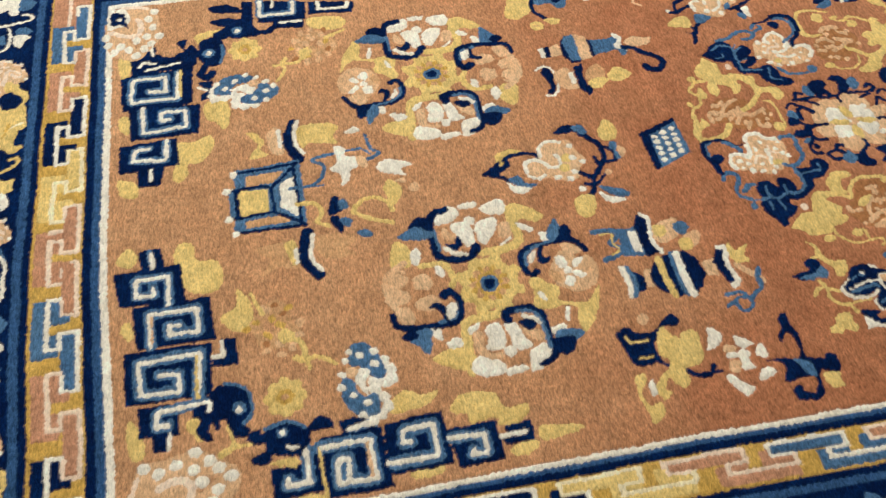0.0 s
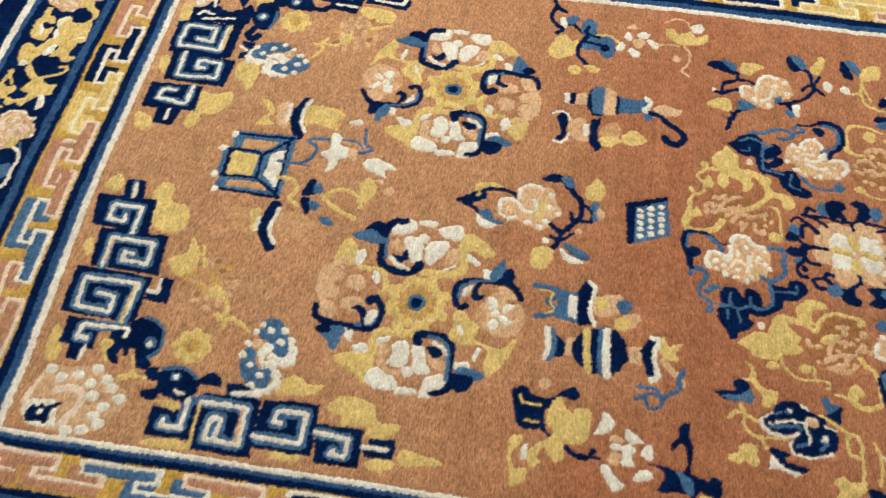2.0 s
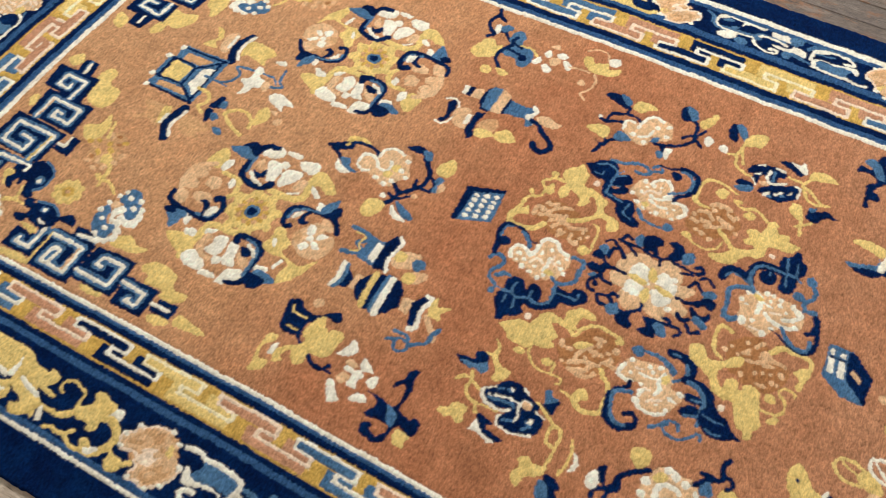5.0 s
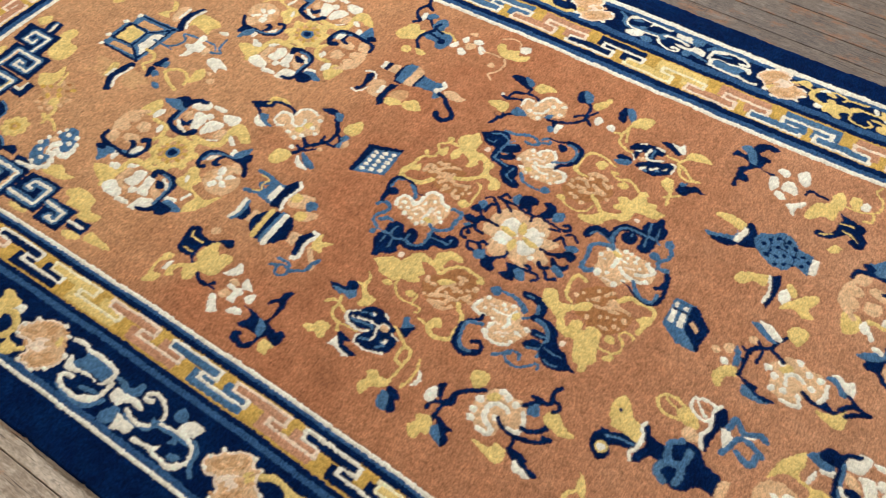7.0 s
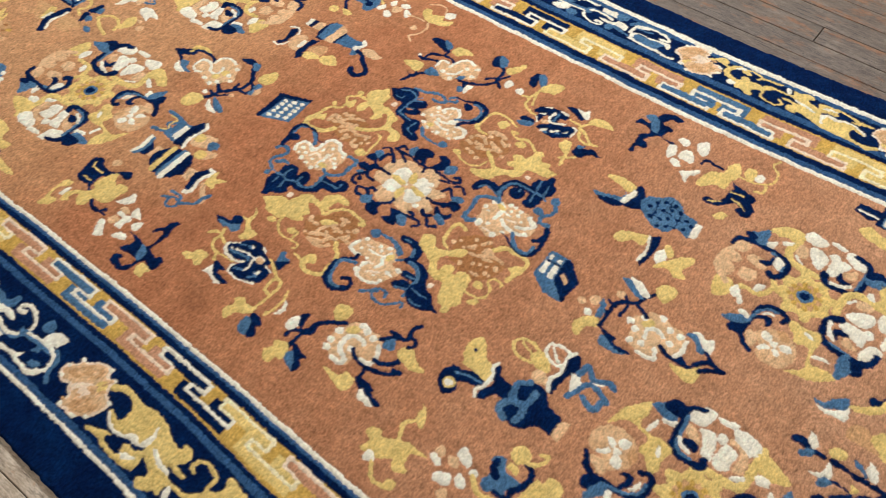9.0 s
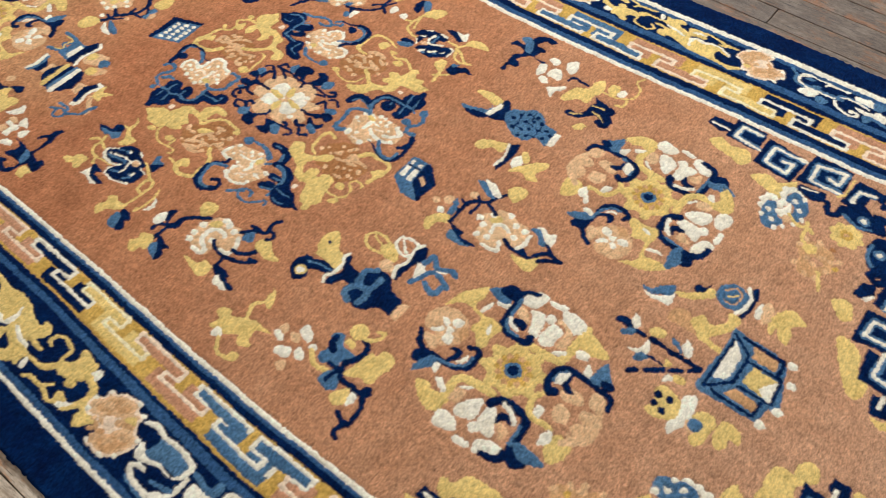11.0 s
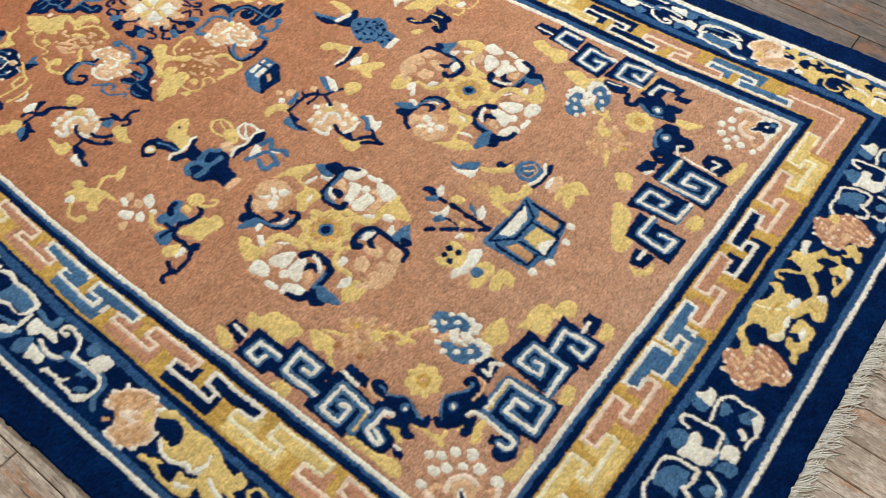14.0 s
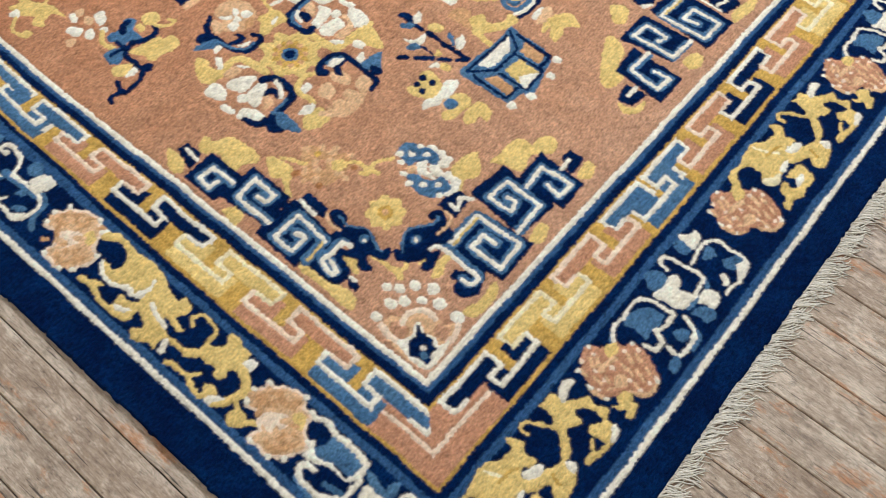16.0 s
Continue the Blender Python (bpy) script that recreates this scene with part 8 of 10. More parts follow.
m.line(CREAM, "fold", 4, (14, 5), (17, 15), (28, 16))
m.line(CREAM, "rim", 3, (37, 8), (50, 4))
m.line(CREAM, "fold", 3, (-31, 4), (-23, 1))
m.disc(CREAM, "dot", -6, 23, 3)
m.disc(CREAM, "dot", 36, -9, 4)
m.disc(PEACH, "heart", 23, 10, 7, 6)
m.patch(NAVY, "leaf", (-34, -34), (-30, -29), (-15, -32), (-7, -37), (-15, -41), (-9, -46), (5, -48), (16, -49), (7, -57), (-7, -56), (-20, -52), (-28, -44))
m.patch(CREAM, "leaf", (-34, -58), (-32, -46), (-31, -38), (-20, -50), (-10, -56), (6, -57), (-3, -63), (-19, -57))
m.patch(BLUE, "leaf", (41, 31), (36, 40), (37, 47), (43, 48), (49, 39), (57, 41), (53, 31), (44, 26))
m.patch(NAVY, "leaf", (37, 26), (44, 27), (52, 32), (60, 39), (58, 27), (59, 19), (52, 15), (44, 21))

m = Motif("blue_flower_motif", 1.178, 0.738, "navy and cream peony on a yellow stem with navy leaves")
m.patch(NAVY, "bud", (-100, 52), (-105, 77), (-96, 89), (-87, 67), (-86, 49))
m.patch(BLUE, "bud", (-96, 83), (-85, 91), (-72, 72), (-76, 57))
m.patch(YELLOW, "leaf", (-74, 58), (-64, 78), (-45, 88), (-37, 84), (-43, 57), (-56, 53), (-69, 47))
m.line(YELLOW, "stem", 6, (-72, 49), (-76, 24), (-90, 17))
m.patch(CREAM, "leaf", (-108, 19), (-103, 32), (-93, 26), (-94, 14))
m.line(YELLOW, "stem", 5, (-76, 24), (-70, 1), (-53, -9), (-38, -11))
m.line(YELLOW, "stem", 4, (-71, 36), (-61, 8))
m.patch(NAVY, "leaf", (-61, -36), (-56, -24), (-39, -23), (-31, -28), (-42, -39))
m.patch(BLUE, "leaf", (-62, -45), (-50, -36), (-30, -30), (-34, -44), (-48, -49))
m.patch(NAVY, "petal", (-49, -4), (-48, 8), (-36, 23), (-18, 26), (0, 29), (9, 22), (7, 12), (-1, 6), (0, -3), (13, -3), (26, 5), (37, 0), (38, -17), (29, -28), (14, -41), (-1, -42), (-13, -39), (-23, -36), (-22, -25), (-12, -17), (-15, -7), (-19, 2), (-28, -1), (-30, -20), (-40, -14), (-40, -3))
m.line(BLUE, "petal", 5, (-9, 17), (-8, -3))
m.disc(BLUE, "petal", 13, -26, 6, 3)
m.disc(BLUE, "petal", -4, -37, 5, 3)
m.line(CREAM, "rim", 4, (-37, 19), (-27, 23))
m.line(CREAM, "rim", 5, (-8, 26), (5, 25))
m.line(CREAM, "fold", 5, (-16, 15), (-18, 2), (-12, -10), (1, -6), (12, 2))
m.line(CREAM, "fold", 4, (-37, -1), (-29, 5))
m.line(CREAM, "fold", 5, (-12, -39), (-7, -30))
m.line(CREAM, "fold", 5, (3, -29), (12, -21))
m.line(CREAM, "rim", 4, (29, 4), (38, 1), (37, -17))
m.line(CREAM, "rim", 3, (-39, -12), (-31, -23))
m.line(CREAM, "fold", 3, (23, -19), (26, -11))
m.disc(PEACH, "heart", -20, -15, 7, 5)
m.patch(NAVY, "leaf", (-9, 44), (8, 52), (22, 45), (35, 37), (28, 29), (14, 35))
m.patch(CREAM, "leaf", (7, 53), (25, 52), (31, 62), (39, 45), (35, 37))
m.patch(YELLOW, "leaf", (45, 32), (48, 50), (67, 57), (80, 53), (90, 44), (75, 40), (61, 35))
m.line(YELLOW, "stem", 6, (47, 29), (39, 11), (53, 4), (75, -13))
m.line(YELLOW, "stem", 5, (13, 18), (36, 17))
m.line(YELLOW, "stem", 5, (42, 5), (53, -13), (69, -17), (87, -9))
m.patch(NAVY, "leaf", (60, -48), (60, -32), (75, -29), (87, -21), (109, -32), (89, -35), (80, -50), (69, -54))
m.patch(BLUE, "leaf", (59, -30), (72, -23), (68, -36))
m.patch(YELLOW, "leaf", (34, -50), (33, -32), (46, -29), (55, -44), (53, -61), (46, -58))
m.line(YELLOW, "stem", 6, (54, -53), (60, -87))
m.line(YELLOW, "stem", 5, (49, -75), (72, -56))




def gold_scroll(x, y, **how):
    m = Motif("gold_scroll", x, y, "golden leafy scroll with cream highlights on navy", **how)
    m.patch(YELLOW, "leaf", (-133, -4), (-135, 3), (-123, 2), (-112, 0), (-109, 12), (-113, 24), (-126, 31), (-140, 31), (-158, 21), (-165, 25), (-153, 37), (-140, 40), (-109, 37), (-81, 39), (-56, 36), (-42, 27), (-42, 17), (-54, 10), (-55, 1), (-61, -7), (-73, -6), (-85, -8), (-96, -14), (-109, -15), (-123, -11))
    m.patch(YELLOW, "leaf", (-54, 10), (-44, 27), (-29, 25), (-15, 25), (-14, 33), (2, 29), (5, 16), (-3, 6), (18, 2), (13, -3), (-5, -1), (-13, -1), (4, -13), (24, -13), (36, -12), (51, -1), (57, -8), (46, -18), (27, -19), (12, -20), (6, -25), (9, -38), (-1, -36), (-13, -44), (-26, -45), (-32, -36), (-22, -29), (-26, -22), (-41, -17), (-51, -11), (-56, 0))
    m.patch(YELLOW, "curl", (-139, -36), (-137, -29), (-126, -27), (-113, -20), (-103, -20), (-110, -26), (-102, -31), (-90, -34), (-76, -33), (-78, -24), (-80, -18), (-73, -15), (-62, -15), (-51, -8), (-46, -16), (-42, -30), (-47, -37), (-59, -40), (-75, -40), (-91, -40), (-105, -37), (-120, -34))
    m.patch(CREAM, "leaf_light", (-133, -4), (-134, 2), (-126, -3), (-110, -11), (-93, -8), (-80, 0), (-66, -4), (-65, -10), (-85, -10), (-99, -16), (-117, -14))
    m.patch(CREAM, "leaf_light", (-65, -7), (-62, 7), (-61, 16), (-64, 24), (-60, 25), (-55, 11), (-55, -4))
    m.patch(CREAM, "leaf_light", (-43, -1), (-41, 3), (-27, -1), (-5, -6), (-2, -11), (-16, -11), (-31, -7))
    m.patch(CREAM, "curl_light", (-76, -29), (-69, -25), (-58, -22), (-51, -21), (-57, -29), (-67, -33))
    m.patch(CREAM, "leaf_light", (9, -23), (13, -17), (21, -30), (21, -36), (14, -36))
    m.line(YELLOW, "tendril", 5, (22, 12), (14, 18), (17, 28), (28, 32), (42, 29), (51, 24), (52, 14), (53, 3))
    m.patch(YELLOW, "leaf", (50, -2), (55, 7), (66, 14), (70, 24), (64, 32), (66, 37), (76, 39), (88, 33), (98, 34), (103, 29), (101, 18), (106, 9), (95, 1), (99, -4), (96, -13), (85, -14), (82, -6), (71, -8), (62, -8))
    m.patch(CREAM, "leaf_light", (103, 10), (102, 22), (107, 31), (117, 29), (117, 17), (112, 11))
    m.line(YELLOW, "curl", 11, (106, 13), (121, 7), (129, -4), (127, -15), (121, -27), (112, -36))
    m.patch(CREAM, "curl_light", (97, -40), (102, -32), (118, -25), (114, -34), (106, -40))
    m.line(YELLOW, "tendril", 6, (32, -39), (42, -34), (55, -35), (64, -32), (73, -23))
    m.line(YELLOW, "tendril", 6, (64, -32), (77, -39), (90, -42), (97, -37))
    m.line(YELLOW, "tendril", 6, (95, -33), (90, -28), (96, -25), (104, -29))
    m.patch(YELLOW, "bud", (136, -38), (134, -31), (140, -23), (150, -22), (158, -27), (157, -35), (151, -42), (143, -45))
    m.line(YELLOW, "stem", 6, (140, -25), (129, -17))
    m.line(YELLOW, "stem", 7, (156, -29), (166, -21))


def blue_scroll(x, y, **how):
    m = Motif("blue_scroll", x, y, "blue and cream leafy scroll on navy", **how)
    m.patch(BLUE, "leaf", (-130, -2), (-123, 6), (-119, 16), (-119, 28), (-101, 30), (-83, 25), (-71, 23), (-65, 10), (-68, 2), (-80, 2), (-96, 2), (-110, -5))
    m.line(CREAM, "stem", 7, (-154, 28), (-137, 33), (-119, 28), (-101, 30), (-80, 28), (-61, 25))
    m.patch(CREAM, "leaf_light", (-132, -12), (-138, 3), (-134, 8), (-122, -2), (-106, -2), (-96, 2), (-75, -2), (-68, 2), (-64, 19), (-61, 25), (-57, 17), (-61, 2), (-73, -4), (-92, -3), (-106, -7), (-119, -12))
    m.line(BLUE, "curl", 8, (-118, -35), (-98, -39), (-71, -40), (-54, -34), (-46, -20))
    m.line(CREAM, "curl", 7, (-108, -16), (-119, -17), (-125, -25), (-111, -34), (-93, -35), (-73, -34), (-57, -26), (-56, -17), (-55, -8), (-55, 7))
    m.patch(CREAM, "curl_light", (-83, -33), (-72, -24), (-59, -20), (-52, -20), (-59, -30), (-69, -34))
    m.line(BLUE, "leaf", 6, (-89, -21), (-69, -17), (-60, -15))
    m.patch(BLUE, "leaf", (-59, 21), (-42, 22), (-25, 18), (-21, 30), (-13, 34), (-8, 24), (-10, 13), (-23, 9), (-36, 10))
    m.patch(CREAM, "flower", (-43, -8), (-45, 9), (-31, 8), (-16, 10), (-1, 11), (12, 2), (2, 0), (-10, 0), (-19, -3), (-22, -10), (-31, -13))
    m.patch(BLUE, "leaf", (-31, -43), (-35, -29), (-29, -19), (-25, -13), (-12, -17), (-10, -30), (-16, -40))
    m.patch(CREAM, "flower", (-6, -42), (-13, -23), (-14, -19), (0, -19), (11, -16), (20, -28), (15, -36), (4, -37))
    m.line(BLUE, "tendril", 8, (-3, -16), (20, -17), (39, -11), (44, 4))
    m.line(CREAM, "tendril", 6, (11, 18), (1, 19), (1, 27), (11, 32), (25, 29), (38, 22), (44, 10), (40, -2), (33, -11), (22, -15), (6, -14), (-9, -9))
    m.disc(CREAM, "tendril", 11, 20, 5)
    m.patch(BLUE, "leaf", (55, 21), (52, 28), (58, 38), (69, 36), (75, 23), (64, 17))
    m.patch(CREAM, "flower", (73, 9), (75, 23), (87, 33), (104, 30), (103, 18), (96, 10), (86, 8))
    m.line(BLUE, "stem", 12, (38, -1), (62, 1), (86, 2), (104, 4))
    m.line(BLUE, "stem", 8, (104, 8), (118, -1), (121, -19))
    m.line(CREAM, "tendril", 5, (47, 2), (67, 4), (89, 5), (105, 2), (114, -7), (115, -19), (112, -31), (101, -38), (86, -36), (73, -36), (62, -35))
    m.patch(CREAM, "curl_light", (96, -36), (106, -26), (115, -21), (115, -31), (106, -38))
    m.patch(CREAM, "curl_light", (30, -39), (32, -31), (49, -31), (64, -28), (70, -21), (70, -31), (61, -36), (46, -36))
    m.patch(BLUE, "leaf", (87, -29), (94, -20), (106, -18), (102, -27))
    m.patch(BLUE, "leaf", (74, -14), (80, -2), (88, -9))
    m.line(BLUE, "stem", 7, (121, -19), (135, -32))


def gold_scroll_end(x, y, **how):
    m = Motif("gold_scroll_end", x, y, "golden leafy scroll with cream highlights on navy", **how)
    m.patch(YELLOW, "leaf", (-49, -113), (-51, -106), (-46, -95), (-49, -77), (-51, -51), (-42, -42), (-38, -28), (-37, -15), (-50, -12), (-43, -4), (-32, -1), (-23, -10), (-9, -7), (-7, -14), (-14, -25), (-10, -35), (1, -26), (3, -46), (6, -70), (10, -86), (3, -98), (-9, -97), (-16, -87), (-34, -88), (-43, -100), (-40, -111), (-27, -121), (-21, -131), (-31, -142), (-37, -128), (-47, -121))
    m.patch(YELLOW, "leaf", (-10, -35), (1, -26), (5, -12), (11, 0), (13, 13), (2, 26), (-7, 36), (-18, 35), (-21, 45), (-33, 49), (-45, 48), (-42, 57), (-43, 69), (-33, 73), (-25, 73), (-15, 86), (-6, 100), (5, 94), (18, 101), (26, 87), (23, 85), (8, 88), (-5, 81), (-7, 70), (3, 69), (7, 64), (1, 53), (-2, 46), (10, 35), (18, 25), (18, 14), (35, 11), (43, -9), (43, -25), (31, -29), (21, -21), (13, -35), (8, -45), (-2, -47))
    m.patch(YELLOW, "curl", (15, 70), (21, 78), (26, 88), (35, 89), (45, 85), (43, 72), (40, 63), (31, 65), (21, 61))
    m.line(YELLOW, "curl", 6, (43, 74), (42, 55), (38, 38))
    m.line(YELLOW, "curl", 5, (27, 57), (32, 48))
    m.patch(YELLOW, "curl", (33, 39), (35, 49), (42, 38), (40, 28), (35, 30))
    m.patch(YELLOW, "sprig", (20, 106), (26, 113), (19, 120), (23, 133), (30, 136), (37, 128), (44, 128), (49, 111), (42, 105), (37, 112), (28, 106))
    m.line(YELLOW, "tendril", 5, (-17, 36), (-32, 30), (-46, 19), (-45, 10), (-35, 10))
    m.patch(YELLOW, "curl", (12, -70), (13, -54), (15, -39), (31, -40), (42, -47), (43, -66), (45, -84), (39, -94), (41, -112), (31, -113), (29, -97), (20, -94), (14, -83), (19, -77), (27, -81), (33, -74), (24, -65), (18, -68))
    m.patch(CREAM, "leaf_light", (-39, 83), (-40, 96), (-31, 102), (-29, 90), (-24, 73), (-31, 71))
    m.patch(CREAM, "leaf_light", (-11, -32), (-6, -13), (2, -7), (5, -18), (-2, -32))
    m.patch(CREAM, "leaf_light", (18, 13), (30, 21), (34, 10), (27, 7))
    m.patch(PALE, "leaf_light", (-10, -95), (-1, -84), (4, -70), (11, -84), (5, -95), (-4, -99))
    m.patch(CREAM, "leaf_light", (-2, -58), (1, -44), (7, -58), (5, -69))
    m.patch(CREAM, "leaf_light", (24, -63), (26, -50), (33, -58), (34, -74))
    m.patch(CREAM, "leaf_light", (35, 89), (45, 87), (43, 68))
    m.line(PALE, "leaf_light", 4, (-46, -58), (-33, -53), (-14, -43))
    m.line(GOLD, "leaf_shade", 4, (-26, -58), (-23, -40), (-17, -30))
    m.line(GOLD, "leaf_shade", 4, (16, -9), (30, -14))


def blue_scroll_end(x, y, **how):
    m = Motif("blue_scroll_end", x, y, "blue and cream leafy scroll on navy", **how)
    m.line(BLUE, "stem", 4, (-27, -134), (-36, -117), (-40, -97))
    m.patch(BLUE, "leaf", (-31, -95), (-33, -72), (-20, -56), (-1, -52), (3, -65), (0, -83), (3, -94), (-18, -90))
    m.line(CREAM, "stem", 5, (-18, -127), (-30, -120), (-38, -107), (-37, -84), (-39, -67), (-36, -55), (-23, -46), (-10, -44), (6, -43), (10, -51), (8, -68), (4, -77), (17, -84), (17, -98), (5, -102), end=6)
    m.patch(BLUE, "leaf", (-50, -18), (-40, -4), (-25, -4), (-21, -15), (-24, -31), (-33, -34), (-42, -27))
    m.patch(CREAM, "flower", (-25, -39), (-21, -18), (-23, 0), (-17, 7), (-9, 2), (-5, -9), (13, -3), (16, -14), (12, -31), (3, -35), (-8, -34))
    m.line(BLUE, "stem", 5, (11, 26), (21, 16), (20, -11), (18, -24))
    m.line(CREAM, "tendril", 5, (-31, 6), (-42, 9), (-45, 18), (-37, 23), (-17, 25), (3, 28), (12, 22), (13, 5), (15, -6), end=5)
    m.patch(BLUE, "leaf", (29, -12), (42, -5), (50, -14), (44, -28), (36, -25), (23, -29))
    m.patch(CREAM, "flower", (23, -9), (20, 10), (34, 18), (43, 8), (42, -4), (30, -6))
    m.line(BLUE, "stem", 5, (31, -40), (49, -47), (51, -70))
    m.patch(BLUE, "leaf", (22, -64), (26, -52), (37, -51), (40, -63), (31, -70))
    m.line(CREAM, "curl", 5, (19, -38), (33, -41), (42, -48), (46, -65), (44, -84), (36, -88), (27, -86), end=6)
    m.patch(BLUE, "leaf", (40, -107), (40, -88), (52, -97), (50, -111))
    m.patch(BLUE, "leaf", (-6, 52), (-9, 70), (7, 66), (-1, 50))
    m.patch(BLUE, "leaf", (17, 66), (30, 84), (37, 66), (27, 57))
    m.line(CREAM, "tendril", 5, (-11, 34), (-15, 51), (-15, 69), (-10, 80), (1, 87), (16, 85), (34, 86), (44, 80), (47, 60), (48, 47), (43, 33), (44, 23), end=4)
    m.patch(CREAM, "curl", (34, 75), (44, 81), (47, 63), (47, 51), (39, 63))
    m.patch(CREAM, "curl", (25, 42), (30, 49), (40, 40), (36, 33))
    m.patch(BLUE, "leaf", (-48, 46), (-38, 56), (-24, 52), (-24, 38), (-39, 39))
    m.patch(CREAM, "flower", (-49, 61), (-38, 69), (-33, 81), (-22, 75), (-21, 54), (-33, 54))


def rosette_end(x, y, body, **how):
    m = Motif("rosette_end", x, y, ("rust" if body == PINK else "pale peach") + " fan-shaped rosette with pale tips", **how)
    pale = PEACH if body == PINK else BLUSH
    m.patch(body, "petal", (-46, -12), (-47, 3), (-36, 8), (-29, 16), (-25, 27), (-13, 32), (-8, 41), (9, 42), (24, 35), (33, 30), (44, 20), (47, -2), (37, -10), (25, -14), (17, -17), (15, -29), (7, -39), (-9, -41), (-17, -44), (-20, -36), (-36, -33), (-35, -24))
    m.line(pale, "rim", 5, (-21, -38), (-9, -41), (7, -38), (14, -29))
    m.line(pale, "rim", 5, (25, -13), (38, -7), (45, 3), (44, 18))
    m.line(pale, "rim", 4, (-36, -29), (-25, -32))
    m.line(pale, "petal", 7, (-16, -14), (-15, -1), (-11, 10))
    m.patch(pale, "petal", (1, -11), (4, -1), (14, 0), (17, -9), (10, -19))
    m.patch(YELLOW, "heart", (-30, 14), (-25, 27), (-17, 27), (-14, 18), (-19, 6))
    m.line(pale, "fleck", 5, (-36, -10), (-26, -17))
    m.line(pale, "fleck", 5, (-29, -4), (-22, -10))
    m.line(pale, "fleck", 5, (-4, 24), (9, 19))
    m.line(pale, "fleck", 5, (5, 31), (14, 27))
    m.line(pale, "fleck", 4, (18, 15), (31, 10))
    m.line(pale, "fleck", 4, (8, 10), (17, 6))
    m.line(pale, "fleck", 4, (-18, -26), (-6, -28))
    m.line(pale, "fleck", 4, (3, -27), (9, -20))
    m.line(pale, "fleck", 4, (22, 26), (32, 20))
    m.line(pale, "fleck", 4, (-2, 10), (6, 7))
    m.line(pale, "fleck", 4, (-7, -17), (0, -19))
    m.line(pale, "fleck", 4, (24, -1), (35, -2))
    m.disc(BLUSH, "fleck", -35, -3, 3, 3)
    m.disc(BLUSH, "fleck", -40, -19, 3, 3)
    m.disc(BLUSH, "fleck", -7, -21, 3, 3)
    m.disc(BLUSH, "fleck", 18, -1, 3, 3)
    m.disc(BLUSH, "fleck", 37, 11, 3, 3)
    m.disc(BLUSH, "fleck", -9, 26, 3, 3)
    m.disc(BLUSH, "fleck", 4, 38, 3, 3)
    m.disc(BLUSH, "fleck", -20, -18, 3, 3)
    m.disc(BLUSH, "fleck", -7, -2, 3, 3)
    m.disc(BLUSH, "fleck", 39, 20, 3, 3)
    m.disc(BLUSH, "fleck", 33, -4, 3, 3)
    m.disc(BLUSH, "fleck", -6, -35, 3, 3)
    m.disc(CREAM, "tip", 43, 18, 3, 3)
    m.disc(CREAM, "tip", -14, -40, 3, 3)
    m.disc(CREAM, "tip", -45, 1, 3, 3)
    m.disc(CREAM, "tip", -7, 39, 3, 3)
    m.disc(CREAM, "tip", -36, -32, 3, 3)
    m.disc(CREAM, "tip", 8, -38, 3, 3)

# ---- placing the motifs ----
roundel(0.466, 0.2635, (roundel_south, 0, False), (roundel_east, 0, False), (roundel_north, 0, False), (roundel_west, 0, False))
roundel(0.454, 0.6495, (roundel_south, 0, False), (roundel_east, 180, False), (roundel_north, 0, False), (roundel_west, 180, False))
roundel(1.694, 0.2565, (roundel_south, 180, False), (roundel_east, 180, False), (roundel_north, 180, False), (roundel_west, 180, False))
roundel(1.6835, 0.6525, (roundel_north, 0, True), (roundel_north, -90, True), (roundel_west, 180, True), (roundel_east, 90, True))
for quarter in (medallion_west, medallion_north, medallion_south, medallion_east):
    quarter(Motif("medallion_quarter", 1.0656, 0.4462, "quarter of the centre medallion: pale peony, faded bloom, yellow leaf and navy scroll", sx=0.978, sy=0.989))
m = Motif("medallion_heart", 1.0695, 0.4475, "cream four-petalled flower crossed with yellow inside a navy and blue wreath")
m.patch(PEACH, "petal", (-59, 16), (-54, 30), (-44, 42), (-24, 47), (-5, 43), (6, 53), (25, 49), (37, 35), (37, 21), (54, 25), (61, 16), (47, -5), (60, -13), (61, -26), (50, -34), (36, -30), (36, -51), (17, -51), (3, -47), (-8, -55), (-27, -54), (-39, -41), (-38, -26), (-57, -25), (-63, -7), (-44, -1), (-60, 0))
m.patch(CREAM, "petal", (-36, -2), (-37, 17), (-27, 30), (-11, 23), (-9, 6), (-1, -3), (-17, -3))
m.patch(CREAM, "petal", (1, 5), (5, 27), (18, 29), (26, 20), (35, 15), (34, -1), (14, 4))
m.patch(CREAM, "petal", (10, -27), (2, -9), (14, -4), (34, -10), (31, -22), (20, -30))
m.patch(CREAM, "petal", (-36, -22), (-34, -8), (-13, -8), (-5, -14), (-11, -28), (-24, -31))
m.patch(YELLOW, "stamen", (-37, -3), (-31, 5), (-9, 2), (-8, -4), (-17, -8))
m.patch(YELLOW, "stamen", (-9, 9), (-11, 29), (-2, 26), (4, 13), (1, 5))
m.patch(YELLOW, "stamen", (3, 1), (21, 2), (36, -2), (27, -8), (11, -5))
m.patch(YELLOW, "stamen", (-6, -32), (-10, -17), (-3, -7), (4, -18), (2, -35))
m.disc(CREAM, "tip", 36, -27, 5)
m.disc(CREAM, "tip", -30, -27, 5)
m.disc(CREAM, "tip", 27, 25, 5)
m.line(NAVY, "wreath", 6, (-42, -2), (-60, 0), (-72, -3))
m.patch(NAVY, "wreath_leaf", (-101, 4), (-98, 19), (-86, 21), (-79, 8), (-68, 3), (-69, -7), (-78, -18), (-91, -22), (-101, -14), (-96, -5), (-82, -4), (-80, 3), (-92, 4))
